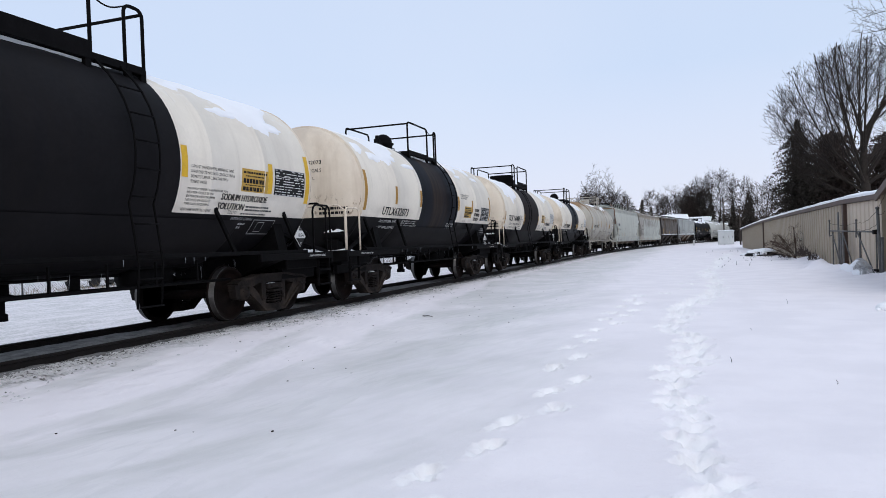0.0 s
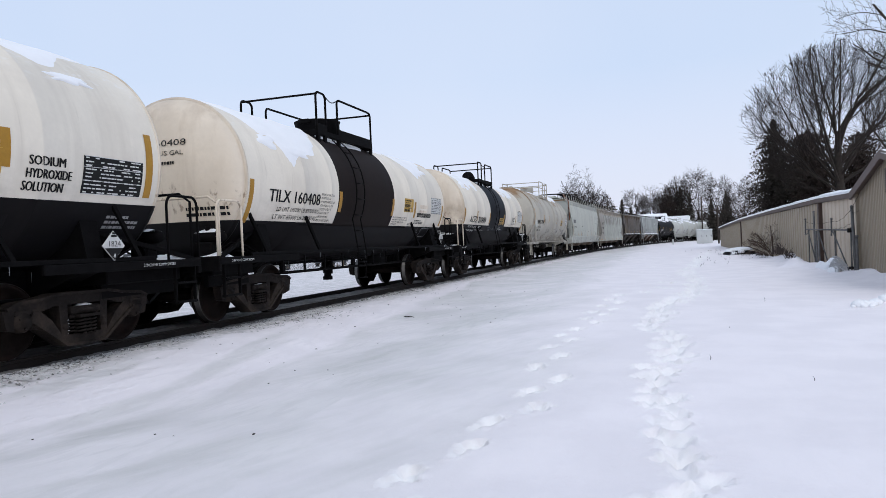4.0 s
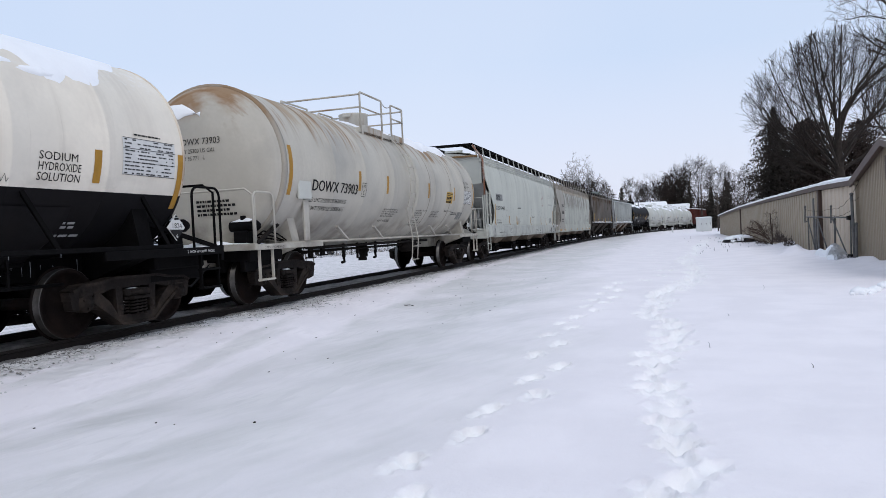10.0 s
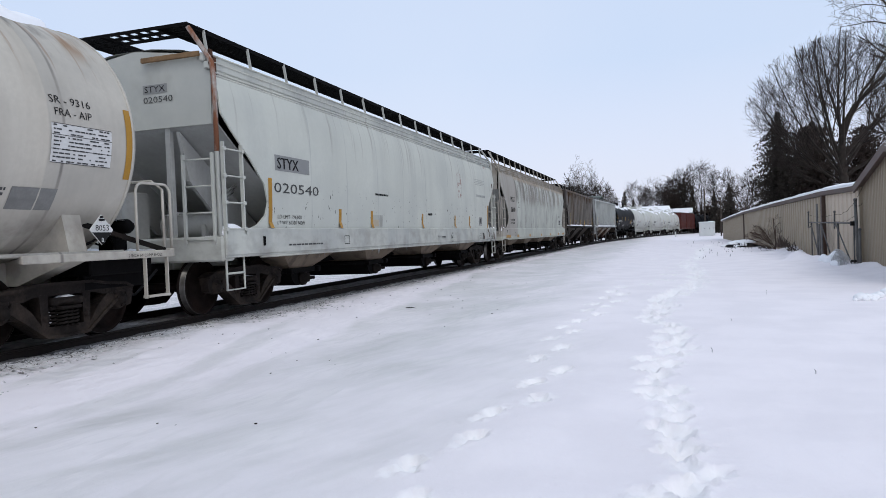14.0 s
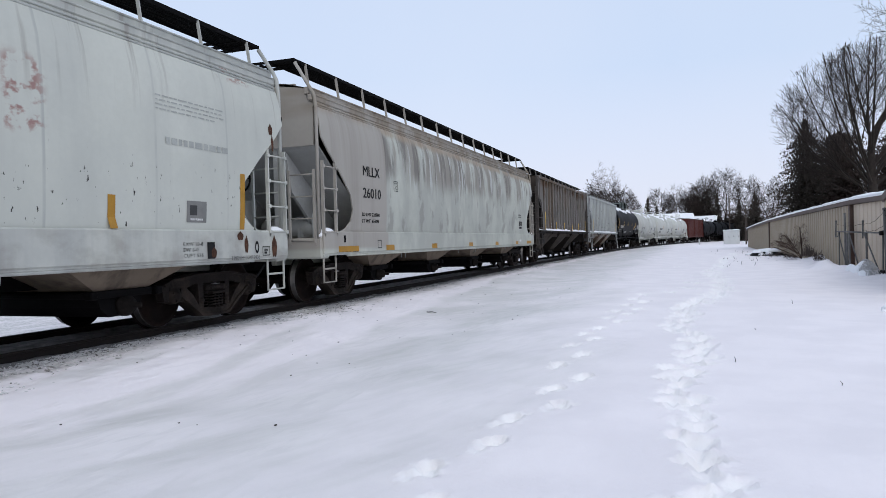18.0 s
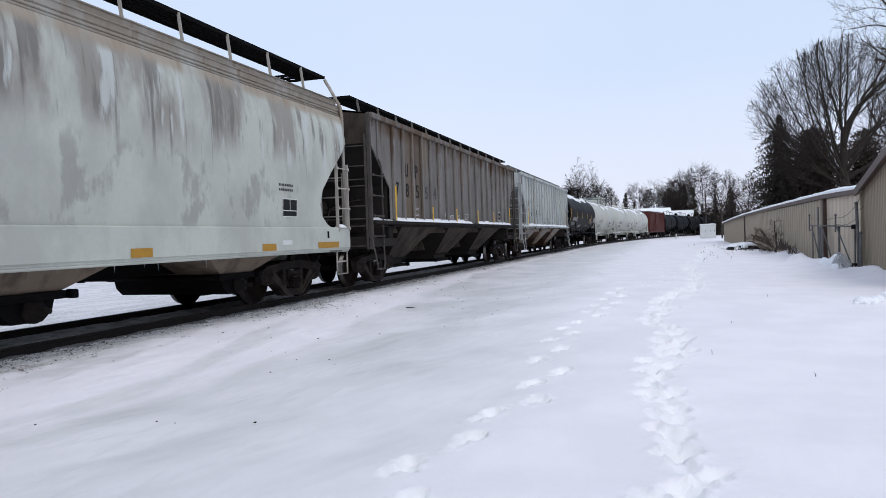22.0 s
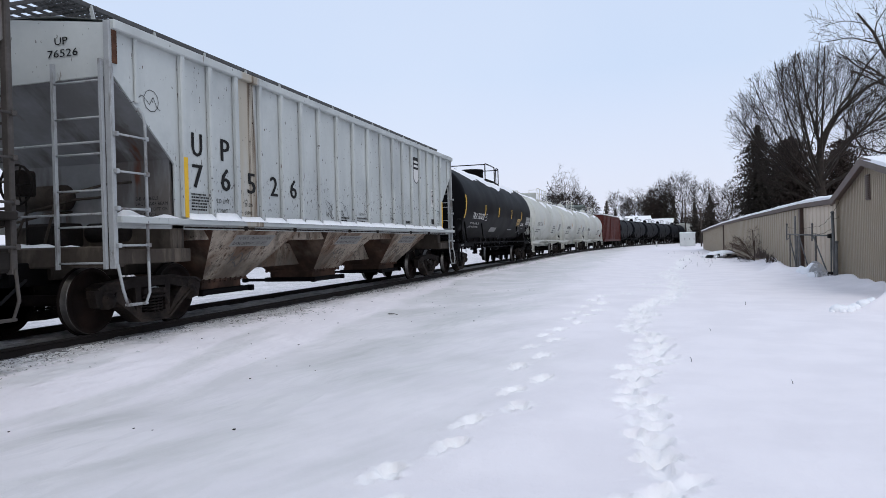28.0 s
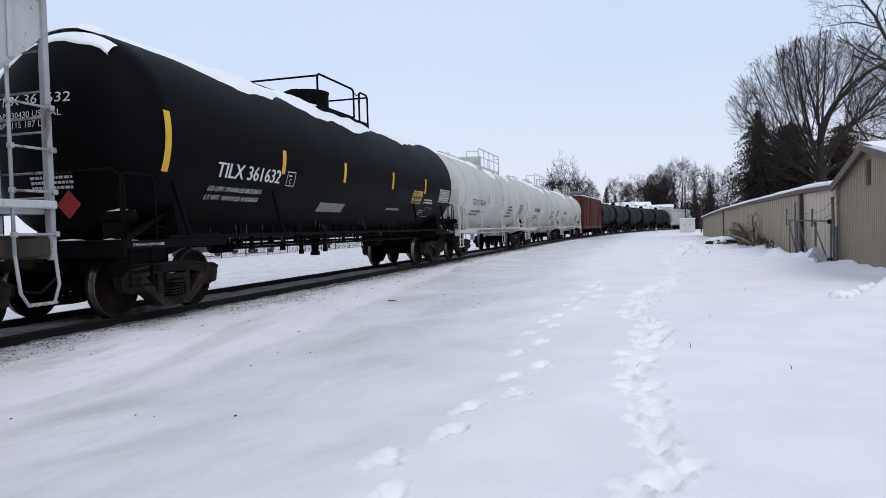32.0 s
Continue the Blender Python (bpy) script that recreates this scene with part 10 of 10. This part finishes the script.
# limbs: height on the trunk, heading (0 along x), slope at its foot and at its tip, length, girth
bare_tree("maple_tree", "tall leafless maple with many upswept limbs behind the shed", (15.3, 71.0, Z0(15.3, 71)), 20.4, 5, r=0.46, last=3, kids=(10, 7, 5), angles=(0.62, 0.62, 0.6),
          trunk=0.50, lift=0.05, least=0.0115, wave=0.085, crown=(9.2, 8.4, 8.9), limbs=(
              (9.4, 3, 74, 4, 11.0, 0.24), (6.6, 176, 70, 90, 12.0, 0.15), (5.2, 184, 52, 70, 12.0, 0.11), (4.6, 168, 40, 62, 11.2, 0.10), (5.8, 192, 60, 80, 12.2, 0.12),
              (4.2, 180, 22, 40, 6.8, 0.07), (5.4, -6, 40, -4, 9.8, 0.16), (7.2, 8, 58, 16, 11.5, 0.20), (8.4, -2, 74, 50, 10.8, 0.18), (7.6, 85, 60, 76, 10.0, 0.13),
              (8.0, 265, 62, 80, 10.2, 0.13), (6.2, 40, 50, 38, 10.6, 0.14), (6.0, 310, 48, 42, 11.0, 0.14), (5.4, 235, 50, 70, 11.0, 0.11), (5.4, 130, 54, 74, 11.0, 0.11),
              (4.6, 200, 34, 58, 9.8, 0.08), (9.6, 150, 72, 86, 8.8, 0.14), (4.9, 160, 34, 62, 10.4, 0.08), (7.6, 180, 80, 98, 11.4, 0.12)))
bare_tree("oak_tree", "leafless old tree reaching over the sheds with crooked limbs", (24.0, 57.0, Z0(24, 57)), 20.0, 8, r=0.6, last=3, kids=(11, 8, 5), angles=(0.75, 0.75, 0.7),
          trunk=0.27, lift=0.04, least=0.0105, wave=0.14, limbs=(
              (5.0, 180, 42, 62, 15.5, 0.27), (4.6, 174, 24, 16, 10.5, 0.18), (5.2, 186, 55, 72, 14.0, 0.22), (5.2, 165, 52, 40, 13.0, 0.20), (5.2, 10, 60, 50, 12.0, 0.3),
              (5.2, 90, 60, 60, 12.0, 0.28), (5.2, 270, 60, 66, 12.0, 0.28), (5.0, 225, 40, 50, 11.5, 0.24)))
conifer("spruce_tree", "dense dark spruce beside the bare maple", (11.3, 80.0, Z0(11.3, 80)), 13.4, 4.3, 3, layers=76, per=66, ragged=0.75, blunt=0.56, spray=0.48)
conifer("cedar_tree", "broad brown-tinged cedar behind the shed", (14.9, 83.0, Z0(14.9, 83)), 12.2, 5.4, 4, M_BRUSH, layers=72, per=96, ragged=0.6, drop=0.1, blunt=0.3, spray=0.46)
conifer("cedar_tree", "broad brown-tinged cedar behind the shed", (20.0, 84.0, Z0(20.0, 84)), 11.8, 4.8, 6, M_BRUSH, layers=56, per=84, ragged=0.6, drop=0.1, blunt=0.3, spray=0.46)
bare_tree("ash_tree", "leafless tree crowded behind the barn among cedars", (22.6, 76.0, Z0(22.6, 76)), 16.0, 19, stems=3, r=0.30, last=3, kids=(9, 6, 4), angles=(0.75, 0.7, 0.65), trunk=0.22, lift=0.03,
          flare=0.42, least=0.0115, wave=0.10, crown=(9.0, 6.2, 8.0))
# a tall thin tree with brush about its foot, a pale pair, the dense clump, the two high crowns, and the edge of the wood
FAR = ((-20.6, 189.0, 22.5, 21, 2, 0.20), (-23.5, 190.0, 16.0, 22, 5, 0.30), (-16.8, 190.0, 15.0, 23, 5, 0.32), (-6.9, 196.0, 16.6, 24, 3, 0.26), (-2.9, 196.0, 16.2, 25, 3, 0.26),
       (1.2, 188.0, 16.2, 26, 5, 0.26), (4.3, 189.0, 16.8, 31, 5, 0.26), (8.4, 185.0, 18.6, 27, 2, 0.27), (12.9, 182.0, 17.0, 28, 2, 0.22), (15.2, 150.0, 12.4, 29, 3, 0.30), (19.5, 146.0, 12.0, 30, 3, 0.34),
       (23.0, 140.0, 11.5, 32, 3, 0.34))
for x, y, h, sd, st, wide in FAR:
    bare_tree("bare_tree", "leafless tree standing beyond the far curve", (x, y, Z0(x, y)), h * 1.05, sd, stems=st, least=0.027 if y > 170 else 0.018, crown=(0.60 * h, wide * h, 0.42 * h), r=0.24, last=3,
              kids=(11, 8, 5) if st > 2 else (14, 8, 5), angles=(0.85, 0.75, 0.65), trunk=0.26, flare=0.42, lift=0.0, wave=0.08)
for x, y, h, rd, sd in ((-9.9, 185.0, 11.6, 2.4, 41), (-7.9, 187.0, 9.6, 2.0, 46), (10.6, 172.0, 9.8, 1.9, 42), (13.4, 165.0, 10.6, 2.5, 43), (6.3, 182.0, 12.0, 2.1, 45), (4.2, 183.0, 11.0, 2.0, 44)):
    conifer("spruce_tree", "small dark spruce among the far trees", (x, y, Z0(x, y)), h, rd * 1.15, sd, layers=34, per=22, spray=1.25)


def thicket(name, label, spots, seed, mat, fluff=False):
    """A bushy mass of fine twigs; fluff: short twigs pointing all ways, with a lumpy outline."""
    g = random.Random(seed)
    s = Shape()
    for x, y, rx, ry, h, n in spots:
        z = Z0(x, y)
        for i in range(n):
            a, q = g.uniform(0, 2 * math.pi), math.sqrt(g.random())
            px, py = x + rx * q * math.cos(a), y + ry * q * math.sin(a)
            hh = h * math.sqrt(max(0.05, 1 - q * q)) * g.uniform(0.55, 1.1)
            if fluff:
                hh *= 0.95 + 0.45 * noise.noise((px * 0.45, py * 0.45, seed))
                p = Vector((px, py, z + hh * g.uniform(0.0, 0.93)))
                e = p + Vector((g.gauss(0, 0.8), g.gauss(0, 0.8), g.uniform(-0.2, 1.4))).normalized() * h * g.uniform(0.05, 0.15)
                s.tube([p, e], 0.0042 * h, 3, r1=0.012, caps=False)
                continue
            p = Vector((px, py, z + hh * g.uniform(0.0, 0.6)))
            d = Vector((g.gauss(0, 0.35), g.gauss(0, 0.35), 1))
            e = p + d.normalized() * hh * g.uniform(0.3, 0.55)
            mid = p.lerp(e, 0.5) + Vector((g.gauss(0, .06), g.gauss(0, .06), 0)) * h * 0.3
            s.tube([p, mid, e], max(0.012, 0.0058 * h), 3, r1=0.006, caps=False)
    return tagged(part(name, s, mat), label, "brush", kind="stuff")


thicket("far_brush", "dense brown brush and twigs at the edge of the far woods",
        ((2.4, 187, 4.6, 3, 14.0, 9000), (8.5, 191, 5, 3, 11.0, 5000), (-4, 205, 9, 3, 8.5, 2600), (14, 185, 7, 3, 11.5, 7000), (21, 178, 8, 4, 9, 1500), (30, 170, 10, 4, 9, 1200), (-22, 195, 7, 3, 10, 2600),
         (16.5, 140, 4, 3, 9, 900), (21, 120, 5, 4, 8, 800), (24, 95, 5, 4, 8, 700)), 7, M_BRUSH, True)
bare_tree("shed_shrub", "bare brown shrub leaning against the shed wall", (5.72, 42.6, Z0(5.72, 42.6)), 2.1, 9, r=0.035, last=3, kids=(6, 5, 3), angles=(0.8, 0.8, 0.8), trunk=0.05, lift=0.02, least=0.0055, wave=0.20,
          limbs=((0.05, 250, 86, 88, 1.75, 0.022), (0.05, 175, 60, 30, 1.5, 0.020), (0.05, 185, 42, 22, 1.7, 0.018), (0.05, 170, 70, 48, 1.6, 0.020), (0.05, 190, 28, 16, 1.6, 0.016), (0.05, 150, 52, 70, 1.3, 0.018),
                 (0.05, 270, 72, 80, 1.2, 0.016), (0.05, 200, 50, 12, 1.5, 0.016)), bark=M_WEEDBARK, category="shrub")
thicket("dry_weeds", "dry brown weeds sticking out of the snow along the shed", ((5.6, 39.4, 0.22, 2.2, 0.75, 260), (5.65, 36.6, 0.2, 1.2, 0.6, 120), (5.55, 45.5, 0.25, 2.6, 0.45, 150)), 10, M_BRUSH)
thicket("field_weeds", "scattered dry stalks in the snow", ((3.0, 42, 1.6, 4.0, 0.40, 16), (2.0, 34, 1.2, 3.0, 0.35, 5), (4.7, 47, 0.9, 4.0, 0.45, 60), (3.0, 60, 2.0, 7.0, 0.5, 12)), 11, M_BRUSH)

# distant houses
def house(x, y, w, d_, h, roof_h, turn, wall, roof_mat, snowy=True):
    b = new("house")
    tagged(b, "far house with a pale wall and snowy roof" if snowy else "far building with a dark green roof", "house")
    b.matrix_basis = pose(x, y, Z0(x, y), 0, 0, turn)
    part("wall", Shape().box(-w / 2, w / 2, -d_ / 2, d_ / 2, -0.5, h), wall, b)
    s = Shape()
    o = 0.4
    for sg in (-1, 1):
        s.slab([(sg * (d_ / 2 + o), h - 0.15), (0, h + roof_h), (0, h + roof_h + 0.18), (sg * (d_ / 2 + o), h + 0.05)], "x", -w / 2 - o, w / 2 + o)
    part("roof", s, M_SNOW if snowy else roof_mat, b)
    for i in range(3):
        wx = -w / 2 + w * (i + 0.5) / 3
        wi = part("window", Shape().box(wx - 0.45, wx + 0.45, -d_ / 2 - 0.03, -d_ / 2 + 0.02, h * 0.4, h * 0.4 + 1.1, 0.02), M_GLASS, b)
        part("frame", Shape().box(wx - 0.52, wx + 0.52, -d_ / 2 - 0.02, -d_ / 2 + 0.01, h * 0.4 - 0.07, h * 0.4 + 1.17, 0.01), M_PAPER, b)
    return b


house(-5.0, 172.0, 11, 7, 4.5, 2.2, 10, M_FARWALL, M_FARROOF)
house(1.5, 182.0, 9, 7, 4.0, 2.2, -8, M_FARWALL, M_FARROOF)
house(-17.5, 150.0, 9, 9, 8.2, 0.5, 0, M_FARROOF, M_FARROOF, False)
house(-17.0, 160.0, 9, 8, 6.0, 3.0, 90, M_FARWALL, M_FARROOF)

# scrap heap by the shed end
heap = new("scrap_pile")
tagged(heap, "dark scrap pile half buried in snow by the shed", "scrap")
heap.matrix_basis = pose(4.85, 52.0, Z0(4.85, 52.0) - 0.06)
for k, (cx, cy, rx, ry, h) in enumerate(((-0.62, -0.1, 0.42, 0.7, 0.40), (0.02, -0.5, 0.46, 0.6, 0.34), (0.15, 0.5, 0.7, 0.6, 0.46), (0.70, -0.2, 0.36, 0.7, 0.34), (-0.25, -1.1, 0.3, 0.4, 0.22))):
    part("scrap_lump", pillow(cx, cy, rx, ry, -0.05, h, 20 + k), M_TARP, heap)
for a, b in (((-1.25, 0.5, 0.14), (-0.55, 0.2, 0.20)), ((-0.1, -1.0, 0.16), (0.95, -0.8, 0.26)), ((0.4, -1.15, 0.06), (1.15, -0.35, 0.14))):
    part("scrap_board", Shape().bar(a, b, 0.22, 0.05), M_TARP, heap, "dark board")
for k, (cx, cy, rx, ry, z, h) in enumerate(((0.12, 0.1, 0.82, 0.8, 0.36, 0.20), (-0.58, -0.25, 0.36, 0.55, 0.30, 0.16), (0.05, -0.85, 0.22, 0.4, 0.20, 0.22), (-0.9, 0.4, 0.4, 0.3, 0.17, 0.08), (-0.42, -1.0, 0.2, 0.35, 0.12, 0.14))):
    part("snow_patch", pillow(cx, cy, rx, ry, z, h, 40 + k), M_SNOW, heap, "snow cushion on the scrap")

# clods of ploughed snow at the end of the bank
clods = Shape()
g = random.Random(31)
for x, y, r_ in ((3.46, 15.05, 0.12), (3.58, 15.15, 0.10), (3.52, 14.95, 0.07), (3.72, 15.25, 0.09), (3.86, 15.4, 0.10), (3.36, 14.95, 0.04), (3.66, 14.95, 0.045), (4.02, 15.5, 0.11), (4.2, 15.6, 0.1)):
    z = Z0(x, y)
    rows_ = [[(x + r_ * math.sin(a) * math.cos(b) * (1.15 + 0.45 * noise.noise((x * 9 + math.cos(b), math.sin(b), a))), y + r_ * math.sin(a) * math.sin(b) * 1.2,
               z + 0.35 * r_ + r_ * 0.9 * math.cos(a) * (1 + 0.4 * noise.noise((y * 7 + math.cos(b), a, 2)))) for b in np.linspace(0, 2 * math.pi, 13)] for a in np.linspace(0.02, math.pi - 0.02, 8)]
    clods.sheet(rows_, True)
tagged(part("snow_clods", clods, M_SNOW), "broken clods of white snow at the bank's end", "snow", kind="stuff")

# twigs and a stick on the snow
for x, y, h, sd in ((0.46, 8.79, 0.06, 1), (1.35, 7.67, 0.04, 2), (2.0, 16.4, 0.09, 3), (0.9, 11.6, 0.03, 5)):
    g = random.Random(sd)
    z = Z0(x, y)
    s = Shape().tube([(x, y, z - 0.05), (x + 0.005, y, z + h * 0.6), (x - 0.008, y + 0.01, z + h)], 0.004, 5, r1=0.002)
    tagged(part("weed_stalk", s, M_TWIG), "dark dead weed stalk poking through the snow", "weed", "stalks in the snow")
z = Z0(-5.14, 13.7)
s = Shape().tube([(-5.25, 13.75, z + 0.02), (-5.1, 13.7, z + 0.03), (-4.98, 13.6, z + 0.02)], 0.012, 5, r1=0.005)
tagged(part("stick", s, M_TWIG), "small broken stick lying on the snow", "stick")
g = random.Random(12)
crumbs = Shape()
for i in range(60):
    x, y = g.uniform(-6.3, -3.0), g.uniform(4, 22)
    z = Z0(x, y)
    r_ = g.uniform(0.003, 0.009)
    crumbs.box(x - r_, x + r_, y - r_ * 1.5, y + r_ * 1.5, z - 0.004, z + r_)
tagged(part("bark_crumbs", crumbs, M_TWIG), "dark crumbs of bark and grit on the snow", "debris", kind="stuff")


# ---------------------------------------------------------------- beyond the track
fence = new("chain_link_fence")
tagged(fence, "grey chain-link fence across the snow behind the track", "fence")
FX = -27.5
y = 8.0
while y < 110:
    z = Z0(FX, y)
    part("post", Shape().tube([(FX, y, z - 0.2), (FX, y, z + 1.75)], 0.04, 7), M_GALV, fence)
    y += 3.0
part("top_rail", Shape().tube([(FX, yy, Z0(FX, yy) + 1.7) for yy in np.arange(8, 110, 6.0)], 0.025, 6), M_GALV, fence)
chain_link(fence, (FX, 8, 0), (FX, 70, 0), Z0(FX, 30) - 0.15, Z0(FX, 30) + 1.65, 0.13, 0.006, M_GALV)
thicket("fence_brush", "brown weeds along the fence beyond the track", ((-26.8, 24, 0.6, 14, 0.55, 500), (-27.5, 60, 0.6, 25, 0.7, 450)), 14, M_WEED)


def parked_car(x, y, turn, paint, label, tall=False):
    c = new("parked_car")
    tagged(c, label, "car", "cars parked behind the fence")
    c.matrix_basis = pose(x, y, Z0(x, y), 0, 0, turn)
    hgt = 1.85 if tall else 1.45
    body = Shape().slab([(-2.3, 0.35), (2.3, 0.35), (2.35, 0.7), (2.2, 0.95), (1.2, 1.02), (0.6, hgt), (-1.5, hgt), (-2.15, 1.05), (-2.35, 0.9)], "x", -0.88, 0.88)
    part("body", body, paint, c)
    for sx in (-1, 1):
        w_ = Shape().slab([(0.95, 1.03), (0.5, hgt - 0.08), (-1.4, hgt - 0.08), (-1.9, 1.05)], "x", min(sx * 0.86, sx * 0.895), max(sx * 0.86, sx * 0.895))
        part("window", w_, M_GLASS, c)
        for yy in (-1.45, 1.4):
            wh = part("wheel", Shape().spin([(-0.1, 0.2), (-0.1, 0.33), (0.1, 0.33), (0.1, 0.2)], (sx * 0.8, yy, 0.33), "x", 20), M_RUBBER, c)
            part("rim", Shape().spin([(-0.09, 0.21), (0.09, 0.21), (0.1, 0.05), (0.1, 0.001)], (sx * 0.8, yy, 0.33), "x", 16), M_GALV, wh)
    part("roof_snow", snow_strip(Shape(), -0.8, 0.8, -1.4, 0.55, hgt, 0.1, int(abs(x * 3 + y))), M_SNOW, c)
    return c


parked_car(-31.5, 44.0, 4, M_CARPAINT, "dark car parked in the snow behind the fence")
parked_car(-31.8, 52.0, -3, M_PAPER, "pale car parked in the snow behind the fence", True)
parked_car(-31.0, 31.0, 2, M_PAPER, "pale pickup-sized car parked behind the fence", True)
parked_car(-32.0, 38.0, 0, M_CARPAINT, "dark van parked in the snow behind the fence", True)
parked_car(-31.6, 63.0, 3, M_CARPAINT, "dark car parked in the snow behind the fence")


# ---------------------------------------------------------------- what moves
def motions():
    times = [i * 1.0 for i in range(33)]
    fine = [round(i * 0.1, 1) for i in range(321)]
    spin_rows = []
    for t in fine:
        spin_rows.append((t, run(t) / WHEEL_R))
    for car, first, tc, trucks in CARS:
        rows_, yaw = [], {-1: [], 1: []}
        for t in times:
            s0 = first - run(t)
            ax, ay, ah = on_track(s0)
            bx, by, bh = on_track(s0 + tc)
            head_ = -math.atan2(bx - ax, by - ay)
            tilt = math.atan2(rise(s0 + tc) - rise(s0), tc)
            rows_.append((t, pose((ax + bx) / 2, (ay + by) / 2, (rise(s0) + rise(s0 + tc)) / 2, math.degrees(tilt), 0, math.degrees(head_))))
            yaw[-1].append((t, -ah - head_))
            yaw[1].append((t, -bh - head_))
        walk(car, rows_)
        for truck, end, sets in trucks:
            walk(truck, [(t, pose(0, end * tc / 2, 0, 0, 0, math.degrees(a))) for t, a in yaw[end]])
            for k, ws in enumerate(sets):
                sy = (-0.889, 0.889)[k]
                walk(ws, [(t, Matrix.Translation((0, sy, WHEEL_R)) @ Matrix.Rotation(a + k, 4, "X")) for t, a in spin_rows])


motions()
